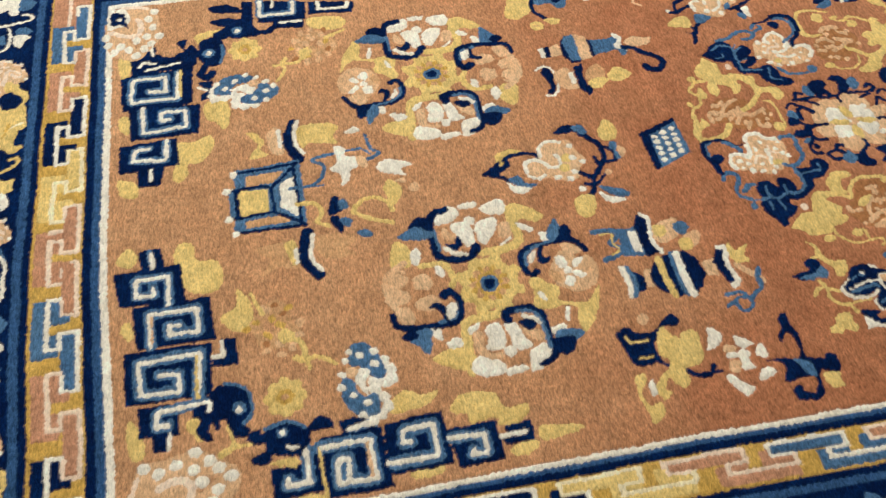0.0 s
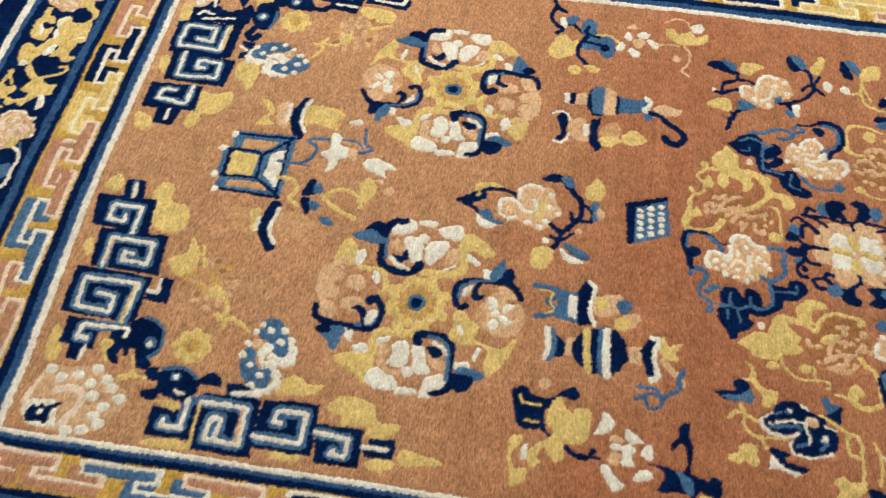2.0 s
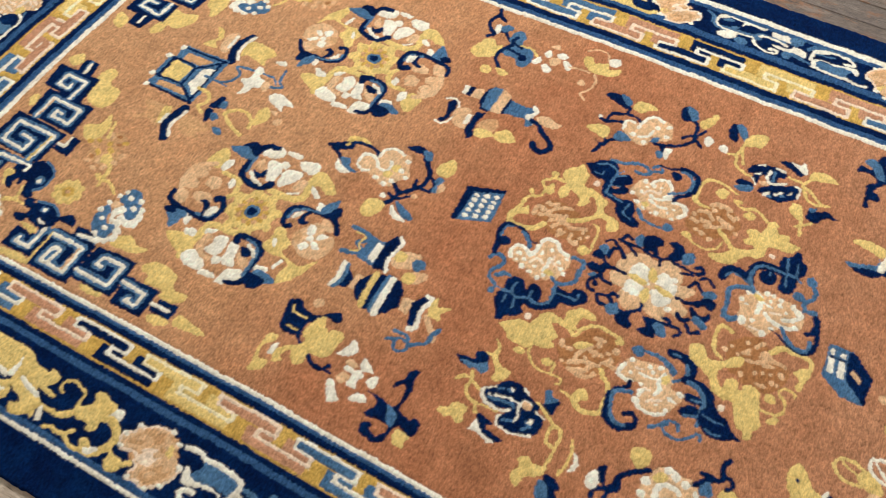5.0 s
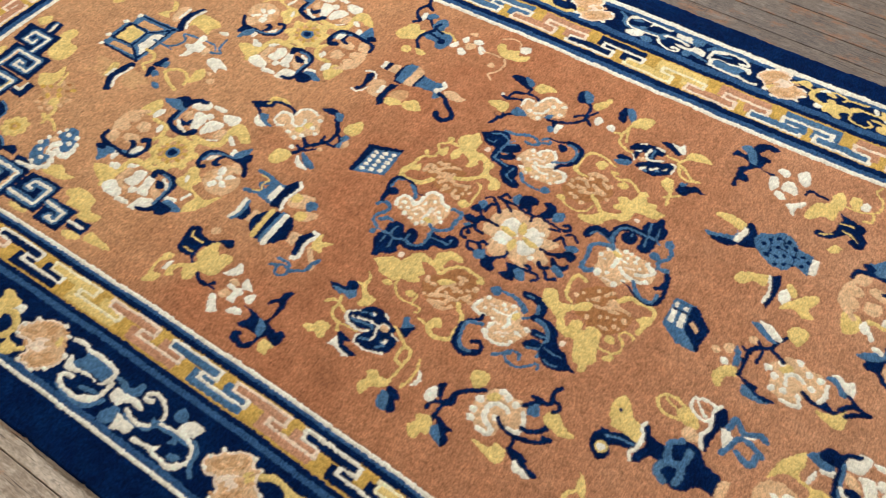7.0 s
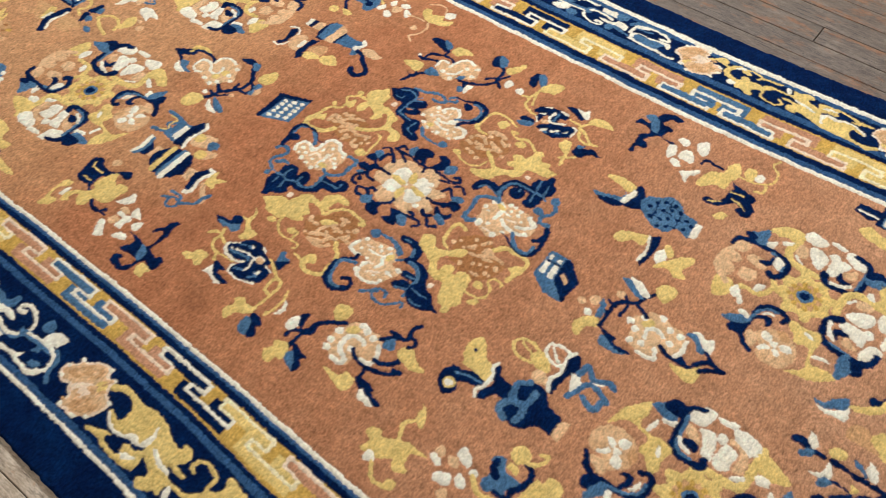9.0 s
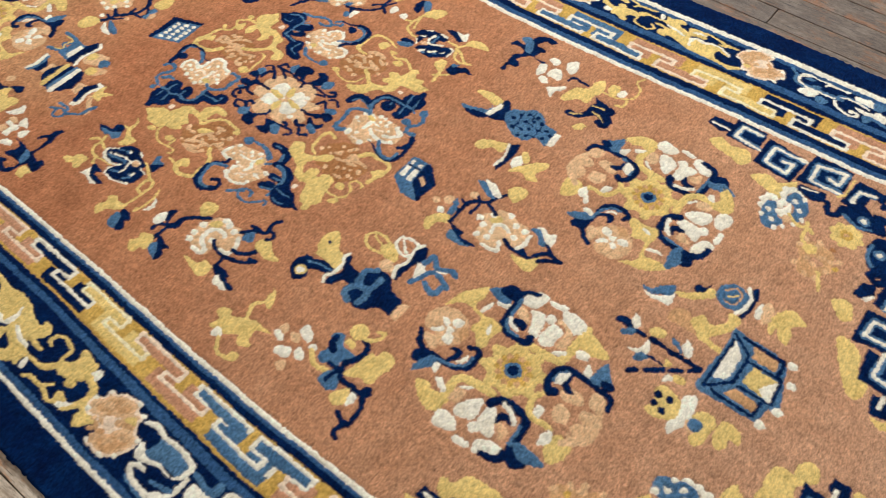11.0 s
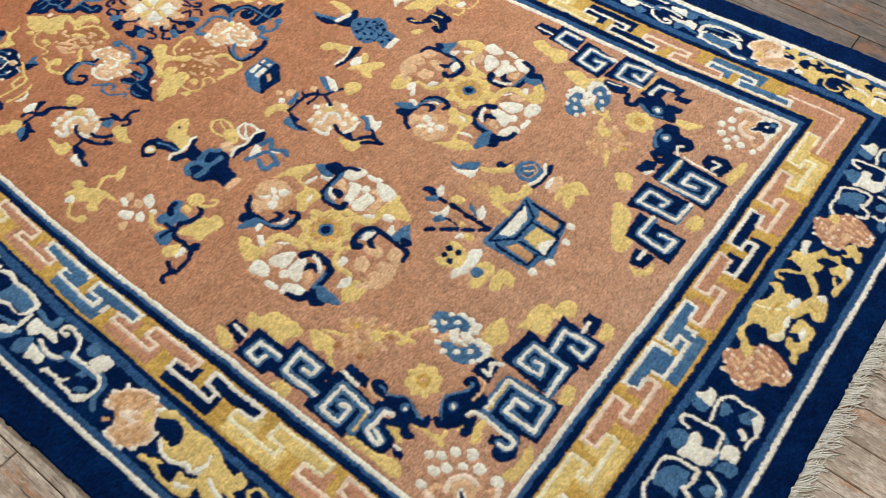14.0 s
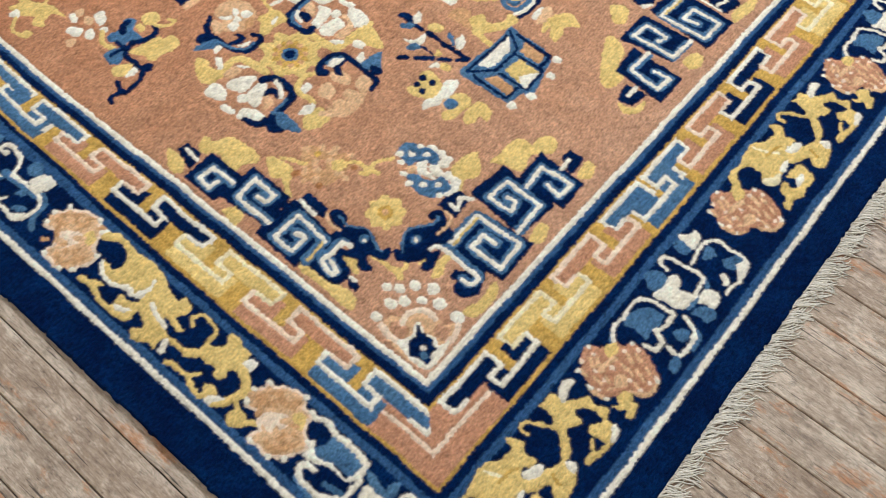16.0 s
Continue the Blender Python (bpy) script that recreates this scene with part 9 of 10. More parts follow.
m.patch(BLUE, "wreath_leaf", (-97, 26), (-88, 35), (-79, 26), (-84, 16))
m.line(NAVY, "wreath", 7, (-77, 14), (-76, 30), (-68, 37), (-55, 24))
m.line(NAVY, "wreath", 6, (-91, 39), (-83, 48), (-71, 41))
m.patch(BLUE, "wreath_leaf", (-93, -28), (-78, -19), (-74, -29), (-85, -33))
m.line(NAVY, "wreath", 6, (-78, -19), (-66, -28), (-54, -29))
m.line(NAVY, "wreath", 6, (-75, -15), (-79, -29), (-87, -39), (-82, -50), (-73, -51))
m.disc(NAVY, "wreath", -76, -38, 5)
m.line(NAVY, "wreath", 7, (-69, 58), (-64, 68), (-56, 64))
m.line(NAVY, "wreath", 7, (-72, 53), (-59, 50), (-47, 43), (-40, 39))
m.line(NAVY, "wreath", 6, (-60, 52), (-39, 55), (-20, 50), (-6, 51), (-3, 38))
m.patch(BLUE, "wreath_leaf", (-53, 70), (-45, 82), (-35, 67), (-42, 56))
m.patch(NAVY, "wreath_leaf", (-42, 74), (-33, 87), (-20, 90), (-9, 80), (-15, 69), (-9, 55), (-21, 55), (-34, 58))
m.patch(NAVY, "wreath_leaf", (-6, 51), (2, 59), (4, 77), (-4, 86), (6, 93), (21, 86), (24, 69), (16, 58))
m.patch(BLUE, "wreath_leaf", (24, 60), (23, 75), (35, 86), (42, 73), (35, 59))
m.line(NAVY, "wreath", 6, (9, 56), (34, 52), (50, 52))
m.line(NAVY, "wreath", 6, (32, 42), (46, 46))
m.line(NAVY, "wreath", 7, (47, 62), (55, 67), (61, 57), (53, 51))
m.line(NAVY, "wreath", 6, (49, 25), (58, 37), (69, 25))
m.line(NAVY, "wreath", 6, (61, 45), (70, 52), (83, 43))
m.patch(BLUE, "wreath_leaf", (69, 22), (81, 33), (93, 28), (82, 17))
m.line(NAVY, "wreath", 6, (40, -2), (56, -2), (65, 2), (74, 14))
m.patch(NAVY, "wreath_leaf", (72, 13), (83, 20), (96, 16), (92, 1), (81, 5), (73, -3), (63, 0))
m.patch(NAVY, "wreath_leaf", (63, -4), (77, -12), (86, -11), (92, -2), (96, -12), (87, -27), (78, -25), (66, -17))
m.patch(BLUE, "wreath_leaf", (70, -23), (76, -16), (96, -26), (91, -35), (77, -31))
m.line(NAVY, "wreath", 7, (50, -27), (60, -34), (68, -27))
m.line(NAVY, "wreath", 7, (67, -38), (77, -48), (88, -41))
m.line(NAVY, "wreath", 6, (-1, -37), (0, -49), (-16, -60))
m.patch(NAVY, "wreath_leaf", (-29, -62), (-10, -60), (-9, -70), (0, -78), (-8, -87), (-23, -86), (-29, -77))
m.patch(BLUE, "wreath_leaf", (-46, -72), (-44, -59), (-32, -54), (-26, -69), (-37, -77))
m.line(NAVY, "wreath", 7, (-52, -51), (-45, -42), (-37, -43))
m.line(NAVY, "wreath", 7, (-66, -57), (-59, -67), (-50, -66))
m.line(NAVY, "wreath", 6, (-67, -55), (-51, -50), (-40, -56))
m.patch(NAVY, "wreath_leaf", (2, -52), (11, -55), (30, -51), (28, -64), (35, -78), (24, -86), (7, -82), (16, -70))
m.patch(BLUE, "wreath_leaf", (26, -62), (38, -54), (50, -72), (39, -78))
m.line(NAVY, "wreath", 6, (25, -55), (45, -52), (58, -51), (65, -56), (59, -66))
m.line(NAVY, "wreath", 7, (36, -44), (43, -42), (47, -47))
corner_fret(-0.006, 0.033)
corner_fret_north(-0.040, 0.884)
corner_fret_east(2.163, 0.016)
corner_fret_north_east(2.178, 0.942)
for x, y, turn in ((2.140, 0.035, 0), (2.148, 0.912, 90)):
    corner_blossom(x, y, turn=turn)
for x, y, turn in ((0.020, 0.053, 0), (-0.011, 0.864, -90)):
    corner_blossom_west(x, y, turn=turn)
for x, y in ((0.187, 0.148), (0.168, 0.752), (1.979, 0.146), (1.966, 0.780)):
    star_flower(x, y)
for x, y, turn in ((0.287, 0.153, -36), (0.161, 0.663, 219), (1.977, 0.232, 39), (1.864, 0.770, 129)):
    cloud_flower(x, y, turn=turn)
for x, y, turn in ((0.181, 0.244, -51), (0.275, 0.745, 219), (1.869, 0.146, 39), (1.945, 0.705, 129)):
    leaf_scroll(x, y, turn=turn)

# ---- key fret running round the field ----
SIDE_ID = {"near": 0, "far": 1, "west": 2, "east": 3}
FRET_IN, FRET_OUT = NOMINAL[3], NOMINAL[4]


RIM = {NAVY: CREAM, BLUE: CREAM, YELLOW: PALE, PINK: BLUSH}


def fret_unit(side, start, way, colour, pitch=0.127):
    """One interlocking hook: an outer bar with a stub at its start, then an inner bar further on, edged in a paler line."""
    m = Motif("key_fret_unit", 0, 0, COLOUR_WORD[colour] + " interlocking key fret hook with a pale edge")
    lo, hi = sorted((start - 0.02 * way, start + 1.4 * pitch * way))
    if side in ("near", "far"):
        w = window(lo, GY0, hi, near_line(0) + 0.02) if side == "near" else window(lo, 0.85, hi, GY1)
        a = (WX[w] - start) * way / pitch
    else:
        w = window(GX0, lo, 0.02, hi) if side == "west" else window(2.1, lo, GX1, hi)
        a = (WY[w] - start) * way / pitch
    b = (level[w] - FRET_IN) / (FRET_OUT - FRET_IN)
    here = (SIDE_NOW[w] == SIDE_ID[side]) & (b > 0) & (b < 1)

    def bars(c, name, *boxes):
        mask = np.zeros(a.shape, bool)
        for a0, a1, b0, b1 in boxes:
            mask |= (a > a0) & (a < a1) & (b > b0) & (b < b1)
        m.lay(w, here & mask, c, name)

    bars(colour, "outer_bar", (0.02, 0.81, 0.64, 0.93), (0.69, 0.81, 0.43, 0.93), (0.02, 0.37, 0.42, 0.66), (0.27, 0.37, 0.22, 0.64))
    bars(colour, "inner_bar", (0.50, 1.26, 0.09, 0.39), (0.50, 0.70, 0.39, 0.64))
    bars(RIM[colour], "rim", (-0.01, 0.72, 0.59, 0.69), (-0.01, 0.045, 0.36, 0.69), (0.67, 0.725, 0.37, 0.69), (0.49, 0.725, 0.37, 0.455), (0.475, 0.53, 0.04, 0.455),
         (0.475, 1.285, 0.04, 0.135), (1.235, 1.29, 0.04, 0.41), (1.04, 1.29, 0.335, 0.42))


# mitred corner pieces
for name, i, j in (("south_west", 0, 2), ("south_east", 0, 3), ("north_west", 1, 2), ("north_east", 1, 3)):
    m = Motif("key_fret_corner", 0, 0, "rose key fret corner piece with a pale line")
    both = np.minimum(levels[i], levels[j])
    depth = (level - FRET_IN) / (FRET_OUT - FRET_IN)
    here = (depth > 0.06) & (depth < 0.95)
    m.lay(everywhere, here & (both > -0.042), PINK, "chevron")
    m.lay(everywhere, here & (both > -0.038) & (depth > 0.52) & (depth < 0.60), BLUSH, "chevron_line")

RUNS = (("near", 1.540, -1, 0.1272, (BLUE, PINK, YELLOW, NAVY, PINK, BLUE, PINK, YELLOW, NAVY, PINK, BLUE, PINK)),
        ("near", 1.433, 1, 0.1242, (BLUE, PINK, NAVY, YELLOW, PINK, BLUE)),
        ("far", 1.435, -1, 0.1285, (BLUE, PINK, YELLOW, NAVY, PINK, BLUE, PINK, YELLOW, NAVY, PINK, BLUE)),
        ("far", 1.330, 1, 0.1320, (BLUE, PINK, YELLOW, NAVY, PINK, BLUE)),
        ("west", 0.445, -1, 0.1085, (PINK, BLUE, PINK, NAVY)), ("west", 0.355, 1, 0.1030, (PINK, YELLOW, NAVY, PINK, BLUE)),
        ("east", 0.456, -1, 0.1080, (BLUE, PINK, YELLOW, NAVY)), ("east", 0.356, 1, 0.1120, (BLUE, PINK, NAVY, PINK, YELLOW)))
for side, start, way, pitch, run in RUNS:
    for k, c in enumerate(run):
        fret_unit(side, start + way * pitch * k, way, c, pitch)

# ---- rosettes and scrolls of the wide border ----
NEAR_ROSETTES = [0.212, 0.588, 0.962, 1.332, 1.704, 2.073]
FAR_ROSETTES = [0.10, 0.49, 0.885, 1.294, 1.682, 2.072]
WEST_ROSETTES = [0.137, 0.443, 0.745]
EAST_ROSETTES = [0.162, 0.458, 0.772]


def scrolls(places, at, turn, sy, first, ends, pair, pitch):
    """Alternate gold and blue scrolls between the rosettes, all running the same way round."""
    stops = [ends[0]] + places + [ends[1]]
    gold = first
    for p, q in zip(stops, stops[1:]):
        x, y = at((p + q) / 2)
        size = min(1.08, abs(q - p) / pitch)
        across = {"sx": size, "sy": sy} if pitch > 0.33 else {"sx": 1.0, "sy": size}
        pair[0 if gold else 1](x, y, turn=turn, **across)
        gold = not gold
    for p in places:
        x, y = at(p)
        if pitch < 0.33:
            rosette_end(x, y, PINK if turn == 0 else PEACH, turn=turn)
        else:
            rosette(x, y, turn=turn)


LONG, SHORT = (gold_scroll, blue_scroll), (gold_scroll_end, blue_scroll_end)
scrolls(NEAR_ROSETTES, lambda x: (x, np.interp(x, NEAR_ROSETTES, [-0.130, -0.122, -0.121, -0.132, -0.138, -0.138])), 0, 1.0, False, (-0.13, 2.40), LONG, 0.372)
scrolls(FAR_ROSETTES, lambda x: (x, far_line(x) + 0.158), 180, 0.85, True, (-0.25, 2.38), LONG, 0.372)
scrolls(WEST_ROSETTES, lambda y: (west_line(y) - 0.176, y), 180, 1.0, True, (-0.14, 1.05), SHORT, 0.300)
scrolls(EAST_ROSETTES, lambda y: (east_line(y) + 0.166, y), 0, 1.0, True, (-0.12, 1.06), SHORT, 0.300)

# ---- knots to meshes ----
rug = tagged(new("rug"), "hand-knotted wool rug, salmon field with navy, gold and cream motifs", "rug")
rug.location = (0, 0, FLOOR_Z)
VX, VY = np.meshgrid(GX0 + np.arange(NX + 1) * KNOT, GY0 + np.arange(NY + 1) * KNOT)
key = np.where(RUG_HERE, knot_part, -1)
CRUMB = 12


def groups_of(cells):
    """Split a set of knots into those that hang together, the largest first."""
    left, groups = set(cells.tolist()), []
    while left:
        stack, got = [left.pop()], []
        while stack:
            c = stack.pop()
            got.append(c)
            for d in (c - 1, c + 1, c - NX, c + NX, c - NX - 1, c - NX + 1, c + NX - 1, c + NX + 1):
                if d in left:
                    left.remove(d)
                    stack.append(d)
        groups.append(got)
    groups.sort(key=len, reverse=True)
    return groups


# stray knots take the wool of the motif round them
flat, dyes = key.reshape(-1), knot_colour.reshape(-1)
order = np.argsort(flat, kind="stable")
bounds = np.searchsorted(flat[order], np.arange(len(PARTS) + 1))
for k in range(1, len(PARTS)):
    found = groups_of(order[bounds[k]:bounds[k + 1]])
    for g in [g for g in found[1:] if len(g) < CRUMB]:
        for c in g:
            for d in (c - 1, c + 1, c - NX, c + NX):
                if flat[d] != k and flat[d] >= 0:
                    flat[c], dyes[c] = flat[d], dyes[d]
                    break
key, knot_colour = flat.reshape(NY, NX), dyes.reshape(NY, NX)
pad = np.pad(key, 1, constant_values=-1)
# an edge between two grid points is an outline where the knots beside it differ
right = pad[:-1, 1:-1] != pad[1:, 1:-1]
up = pad[1:-1, :-1] != pad[1:-1, 1:]
count = np.zeros(VX.shape)
for edge, ax in ((right, 1), (up, 0)):
    if ax == 1:
        count[:, :-1] += edge
        count[:, 1:] += edge
    else:
        count[:-1] += edge
        count[1:] += edge
for _ in range(1):
    sx, sy = np.zeros(VX.shape), np.zeros(VX.shape)
    for s, v in ((sx, VX), (sy, VY)):
        s[:, :-1] += right * v[:, 1:]
        s[:, 1:] += right * v[:, :-1]
        s[:-1] += up * v[1:]
        s[1:] += up * v[:-1]
    two = count == 2
    VX = np.where(two, 0.5 * VX + 0.5 * sx / np.maximum(count, 1), VX)
    VY = np.where(two, 0.5 * VY + 0.5 * sy / np.maximum(count, 1), VY)
rs = np.random.RandomState(7)
VX += rs.normal(0, KNOT * 0.13, VX.shape)
VY += rs.normal(0, KNOT * 0.13, VX.shape)


def lattice(scale, seed, stretch=1.0):
    n = soft_noise(scale, 1.0, seed, stretch)
    n = np.pad(n, ((0, 1), (0, 1)), mode="edge")
    return n


VZ = -0.0010 + 0.0005 * lattice(0.0038, 31, 2.6) + 0.0006 * lattice(0.009, 34, 1.6) + 0.0008 * lattice(0.03, 32) + 0.0012 * lattice(0.35, 33) + rs.normal(0, 0.00025, VX.shape)
# the pile is carved along the outlines, deepest between light and dark wool, so that the motifs stand as low cushions
shade = np.pad(np.where(RUG_HERE[..., None], np.array([lin(*d[1]) for d in WOOL_DYE])[knot_colour], 0.0), ((1, 1), (1, 1), (0, 0)), mode="edge")
around = np.stack([shade[1:, 1:], shade[:-1, 1:], shade[1:, :-1], shade[:-1, :-1]])
carve = np.clip((around.max(0) - around.min(0)).max(-1) * 1.9 - 0.08, 0.0, 1.0)
wide = np.pad(carve, 1, mode="edge")
wide = (wide[1:-1, 1:-1] * 4 + 2 * (wide[:-2, 1:-1] + wide[2:, 1:-1] + wide[1:-1, :-2] + wide[1:-1, 2:]) + wide[:-2, :-2] + wide[2:, 2:] + wide[:-2, 2:] + wide[2:, :-2]) / 16
VZ -= 0.0005 * carve + 0.0010 * wide
outer = np.pad(RUG_HERE, 1)
near_edge = ~(outer[1:, 1:] & outer[:-1, 1:] & outer[1:, :-1] & outer[:-1, :-1])
VZ = np.where(near_edge, VZ - 0.003, VZ)
vert = np.stack([VX, VY, VZ - FLOOR_Z], -1).reshape(-1, 3)
ids = np.arange((NX + 1) * (NY + 1)).reshape(NY + 1, NX + 1)
quads = np.stack([ids[:-1, :-1], ids[:-1, 1:], ids[1:, 1:], ids[1:, :-1]], -1).reshape(-1, 4)


# the dye of every knot: uneven batches along the field, a little different from knot to knot; at an outline neighbouring tufts mingle
STAIN = (0.966, 0.069)
BATCH_AT = [0.0, 0.55, 0.84, 1.02, 1.35, 1.7, 2.2]
BATCH = np.array([lin(*c) for c in ((204, 150, 106), (200, 143, 100), (184, 118, 81), (188, 124, 86), (191, 130, 93), (198, 142, 105), (203, 153, 119))])
dye = np.array([lin(*d[1]) for d in WOOL_DYE])[knot_colour]
along = GXX + soft_noise(0.16, 0.12, 41) + soft_noise(0.05, 0.05, 42)
ground = np.stack([np.interp(along, BATCH_AT, BATCH[:, c]) for c in range(3)], -1)
# rows of knots dyed a shade apart, and a faint stain
rows_at = np.arange(GX0, GX1 + 0.01, 0.007)
ground *= 1 + np.interp(GXX + soft_noise(0.09, 0.006, 44), rows_at, rs.uniform(-0.06, 0.06, len(rows_at)))[..., None]
ground *= 1 - 0.17 * np.exp(-((GXX - STAIN[0]) ** 2 + (GYY - STAIN[1]) ** 2) / 0.022 ** 2 + soft_noise(0.012, 0.5, 45))[..., None].clip(0, 1)
dye[~RUG_HERE] = lin(*WOOL_DYE[NAVY][1])
dye = np.where(((knot_colour == SALMON) & RUG_HERE)[..., None], ground, dye)
tone = rs.uniform(0.88, 1.12, dye.shape[:2]) * (1 + soft_noise(0.03, 0.07, 43) + soft_noise(0.0034, 0.13, 46, 3.0))
dye = dye * tone[..., None]


def at_corners(a):
    """Values of the knots, brought to the grid points between them."""
    e = np.pad(a, ((1, 1), (1, 1)) + ((0, 0),) * (a.ndim - 2), mode="edge")
    return ((e[1:, 1:] + e[:-1, 1:] + e[1:, :-1] + e[:-1, :-1]) / 4).reshape((-1,) + a.shape[2:])


mingled, batch, batch_tone = at_corners(dye), at_corners(ground * tone[..., None]), at_corners(tone)
PURE = np.array([lin(*d[1]) for d in WOOL_DYE])


def mesh_of(name, faces, colour, points=None):
    pts = vert if points is None else points
    used, index = np.unique(faces, return_inverse=True)
    me = bpy.data.meshes.new(name)
    me.vertices.add(len(used))
    me.vertices.foreach_set("co", pts[used].astype(np.float32).ravel())
    me.loops.add(faces.size)
    me.loops.foreach_set("vertex_index", index.ravel().astype(np.int32))
    me.polygons.add(len(faces))
    me.polygons.foreach_set("loop_start", np.arange(0, faces.size, 4, dtype=np.int32))
    me.polygons.foreach_set("use_smooth", np.ones(len(faces), bool))
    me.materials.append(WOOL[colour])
    me.update(calc_edges=True)
    spot = used % len(mingled)
    own = batch[spot] if colour == SALMON else PURE[colour] * batch_tone[spot][:, None]
    rgba = np.ones((len(used), 4), np.float32)
    rgba[:, :3] = np.clip(0.4 * own + 0.6 * mingled[spot], 0, 1)
    me.color_attributes.new("dye", "FLOAT_COLOR", "POINT").data.foreach_set("color", rgba.ravel())
    return me


flat = key.reshape(-1)
order = np.argsort(flat, kind="stable")
bounds = np.searchsorted(flat[order], np.arange(len(PARTS) + 1))
holder = {}
for k, (motif, name, colour) in enumerate(PARTS):
    faces = quads[order[bounds[k]:bounds[k + 1]]]
    if len(faces) < 2:
        continue
    base = motif.split(".")[0]
    if name == "pile":
        ob = new(base, mesh_of(base, faces, colour))
        ob.parent = rug
        tagged(ob, MOTIF_LABEL[motif])
        continue
    if motif not in holder:
        holder[motif] = new(base)
        holder[motif].parent = rug
        if MOTIF_LABEL[motif]:
            tagged(holder[motif], MOTIF_LABEL[motif])
    for cells in groups_of(order[bounds[k]:bounds[k + 1]]):
        ob = new(name, mesh_of(name, quads[np.array(cells)], colour))
        ob.parent = holder[motif]
        tagged(ob, COLOUR_WORD[colour] + " wool " + name.replace("_", " "))

# the cut sides of the pile, down to the floor
jj, ii = np.nonzero((outer[:-1, 1:-1] != outer[1:, 1:-1]))
ja, ia = np.nonzero((outer[1:-1, :-1] != outer[1:-1, 1:]))
seg = np.concatenate([np.stack([ids[jj, ii], ids[jj, ii + 1]], -1), np.stack([ids[ja, ia], ids[ja + 1, ia]], -1)])
low = vert.copy()
low[:, 2] = 0.0005
both = np.vstack([vert, low])
side = np.stack([seg[:, 0], seg[:, 1], seg[:, 1] + len(vert), seg[:, 0] + len(vert)], -1)
ob = new("selvedge", mesh_of("selvedge", side, NAVY, both))
ob.parent = rug
tagged(ob, "navy wool side of the pile")


# ---- fringe: loose cotton tufts on both short ends ----
def tuft_bmesh(bm, r, place):
    heading = r.uniform(0.70, 1.30)
    for _ in range(6):
        y, lean = r.uniform(-0.0045, 0.0045), heading + r.uniform(-0.28, 0.28)
        length, w, bend = r.uniform(0.030, 0.048), r.uniform(0.0008, 0.0014), r.uniform(-0.7, 0.9)
        cx, cy, lift = -0.003, y, r.uniform(0.001, 0.003)
        rings = []
        for s in range(7):
            t = s / 6
            a = lean + bend * (t - 0.3) + 0.22 * math.sin(6 * t + y * 2000)
            if s:
                cx, cy = cx + length / 6 * math.cos(a), cy + length / 6 * math.sin(a)
            cz = 0.0035 * (1 - t) ** 2 + 0.001 + lift * (1 - t) * (0.3 + t)
            k = w * (1 - 0.3 * t)
            nx, ny = -math.sin(a) * k, math.cos(a) * k
            rings.append([bm.verts.new(place @ Vector((cx - nx, cy - ny, cz - k * 0.5))), bm.verts.new(place @ Vector((cx, cy, cz + k))),
                          bm.verts.new(place @ Vector((cx + nx, cy + ny, cz - k * 0.5)))])
        for p, q in zip(rings, rings[1:]):
            for i in range(3):
                bm.faces.new((p[i], p[(i + 1) % 3], q[(i + 1) % 3], q[i])).smooth = True


def mesh_from(bm, name, mat):
    me = bpy.data.meshes.new(name)
    bm.to_mesh(me)
    bm.free()
    me.materials.append(mat)
    return me


TUFTS = []
for seed in range(14):
    bm = bmesh.new()
    tuft_bmesh(bm, random.Random(seed), Matrix.Identity(4))
    TUFTS.append(mesh_from(bm, "fringe_tuft", FRINGE))
rf = random.Random(3)
y = near_line(2.4) - 0.240
while y < 1.19:
    ob = new("fringe_tuft", rf.choice(TUFTS))
    ob.parent = rug
    ob.location = (east_line(y) + 0.283, y, 0.0)
    ob.rotation_euler = (0, 0, rf.uniform(-0.3, 0.25))
    y += rf.uniform(0.0042, 0.0064)
bm = bmesh.new()
y = near_line(0) - 0.240
while y < 1.14:
    tuft_bmesh(bm, rf, pose(west_line(y) - 0.296, y, 0, rz=180 + rf.uniform(-15, 15)))
    y += rf.uniform(0.0042, 0.0064)
ob = tagged(new("fringe", mesh_from(bm, "fringe", FRINGE)), "cream cotton fringe strands", kind="stuff")
ob.parent = rug

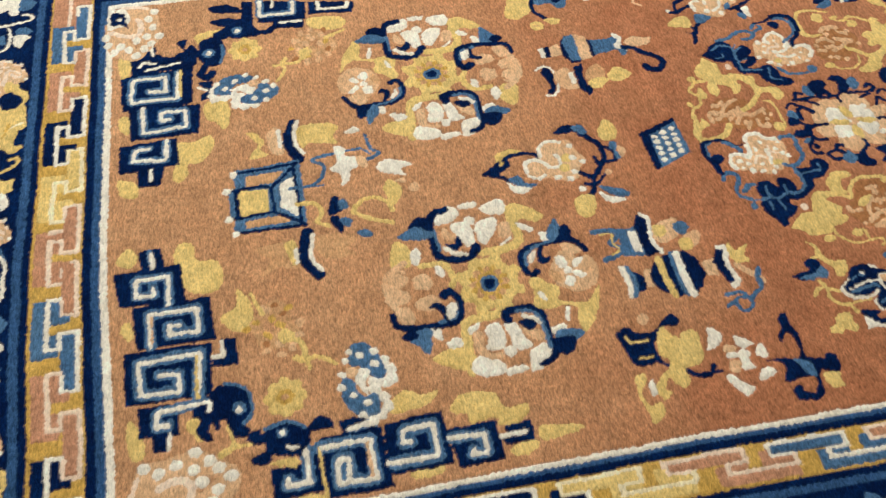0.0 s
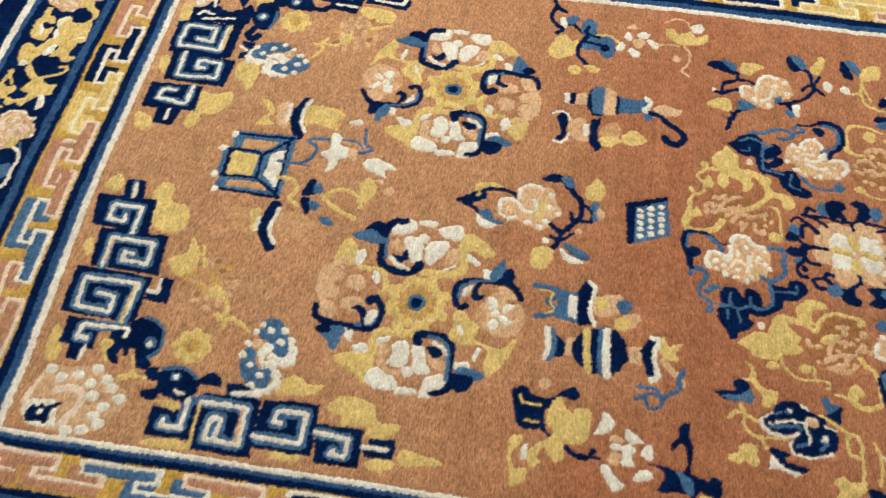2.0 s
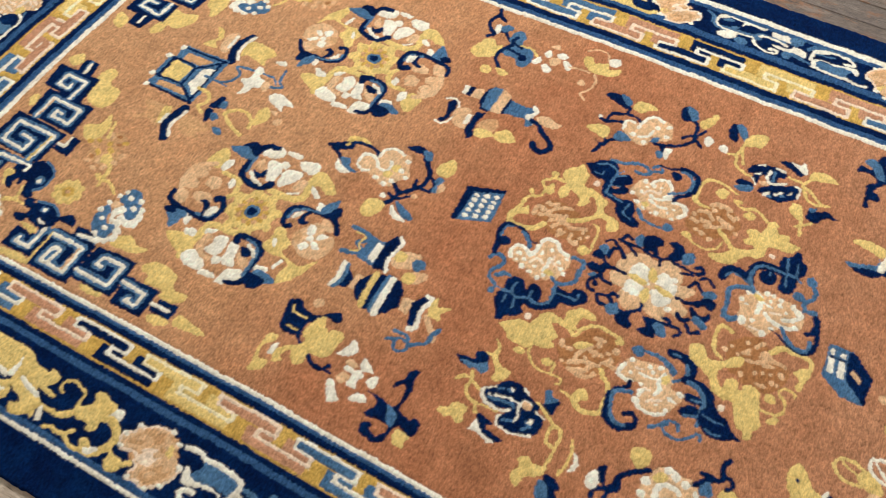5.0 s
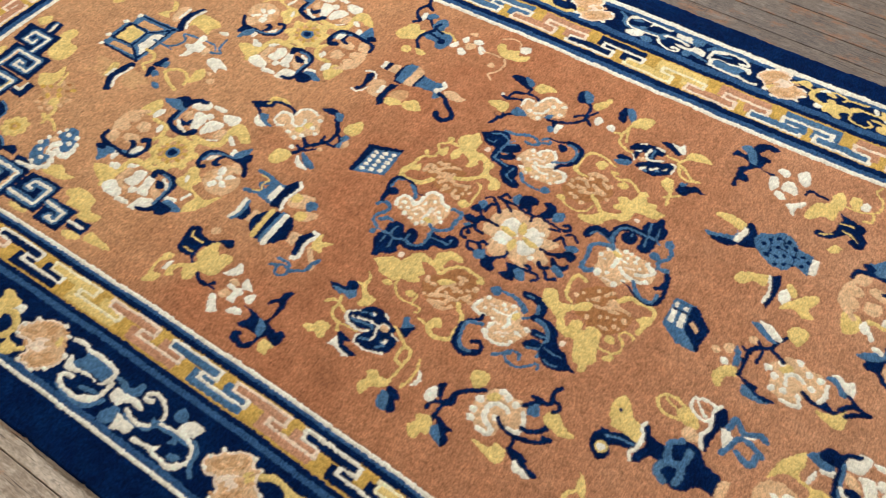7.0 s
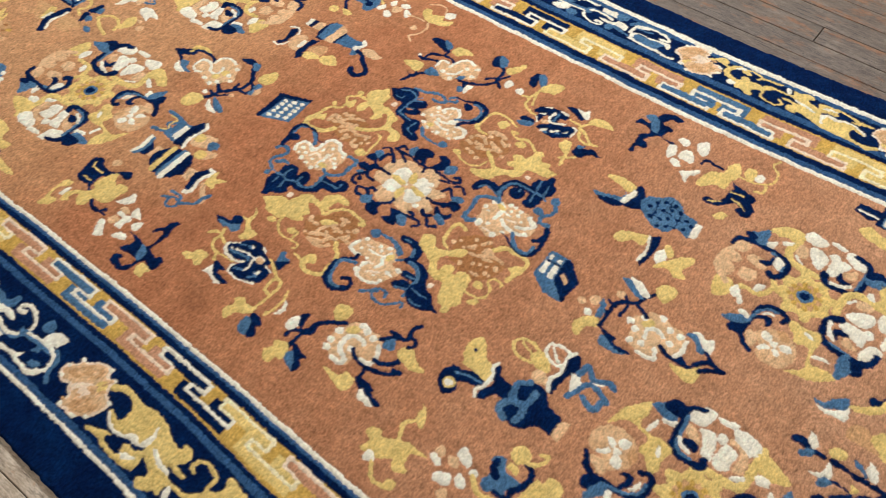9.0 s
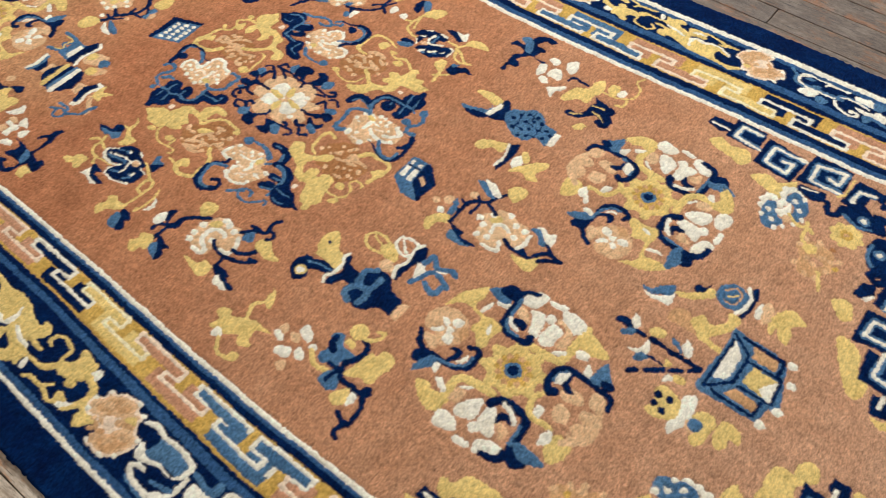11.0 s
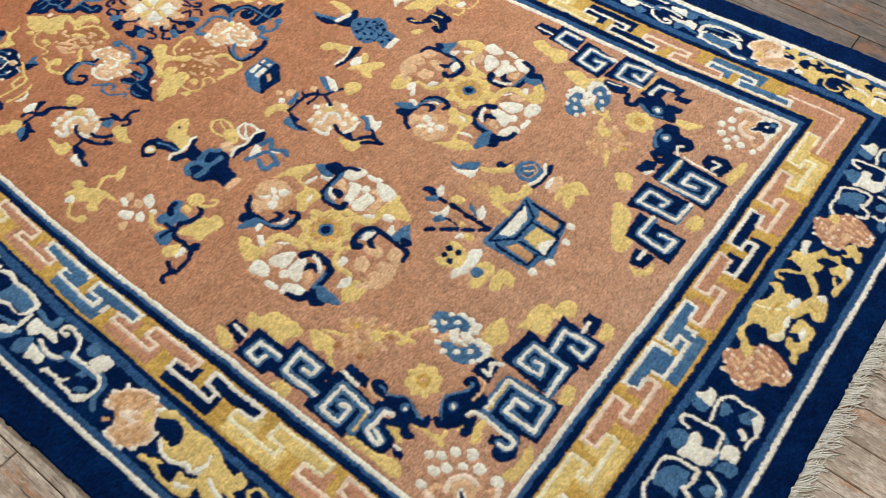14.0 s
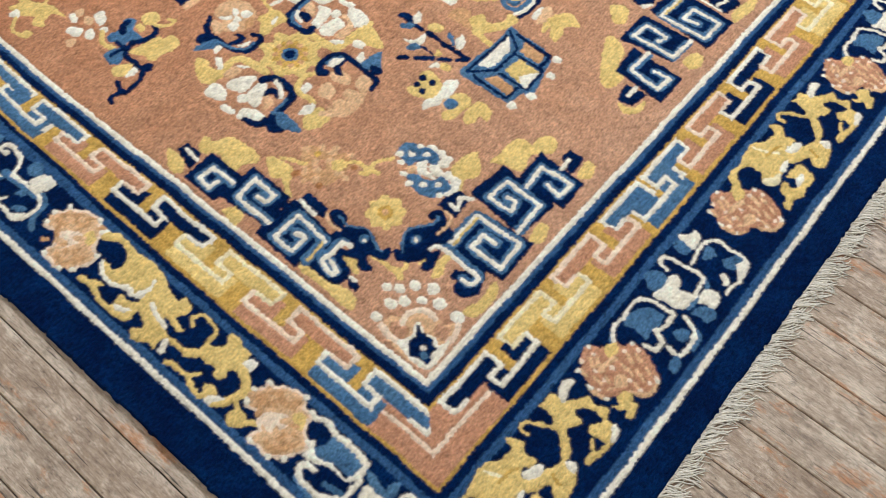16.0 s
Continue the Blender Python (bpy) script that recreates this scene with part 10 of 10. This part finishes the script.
# ---- floor planks: bleached boards, and beyond the rug a browner copy with shade in its colour ----
PLANK_W, GAP_W = 0.0590, 0.0011
LENGTHS = [0.55, 0.75, 0.95, 1.2, 1.5]
SHADED_FROM = 1.02
PLANKS = {}
for wood in (WOOD, SHADED_WOOD):
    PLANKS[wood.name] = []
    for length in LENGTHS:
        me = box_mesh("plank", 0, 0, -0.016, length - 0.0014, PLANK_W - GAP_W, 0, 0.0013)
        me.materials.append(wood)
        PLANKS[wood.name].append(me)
rp = random.Random(4)
spare_v, spare_f, spare_m = [], [], []
y, row = Y0 + 0.01, 0
near_count = 0
while y < Y1 - PLANK_W:
    x = X0 - rp.uniform(0, 0.5)
    while x < X1:
        pick = rp.randrange(5)
        length = LENGTHS[pick]
        a, b = max(x, X0 + 0.002), min(x + length, X1 - 0.002)
        whole = x > X0 and x + length < X1
        seen = whole and x + length > 0.2 and x < 3.3 and (-0.62 < y < -0.16 or 1.05 < y < 2.0 or (x + length > 2.3 and -0.62 < y < 2.0))
        if seen and near_count < 300:
            ob = new("plank", PLANKS[(SHADED_WOOD if y > SHADED_FROM else WOOD).name][pick])
            ob.parent = floor
            ob.location = (x, y, FLOOR_Z + rp.uniform(-0.0005, 0.0003))
            near_count += 1
        elif b - a > 0.02:
            k = len(spare_v)
            z = FLOOR_Z + rp.uniform(-0.0005, 0.0003)
            e = 0.0013
            for zz, i in ((z - 0.016, 0.0), (z - e, 0.0), (z, e)):
                spare_v += [(a + i, y + i, zz), (b - 0.0014 - i, y + i, zz), (b - 0.0014 - i, y + PLANK_W - GAP_W - i, zz), (a + i, y + PLANK_W - GAP_W - i, zz)]
            for lo in (0, 4):
                spare_f += [(k + lo + i, k + lo + (i + 1) % 4, k + lo + 4 + (i + 1) % 4, k + lo + 4 + i) for i in range(4)]
            spare_f.append((k + 8, k + 9, k + 10, k + 11))
            spare_m += [int(y > SHADED_FROM)] * 9
        x += length
    y += PLANK_W
    row += 1
me = bpy.data.meshes.new("far_planks")
me.from_pydata(spare_v, [], spare_f)
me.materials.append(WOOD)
me.materials.append(SHADED_WOOD)
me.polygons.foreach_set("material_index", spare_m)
ob = tagged(new("far_planks", me), "more weathered grey floor planks", kind="stuff")
ob.parent = floor
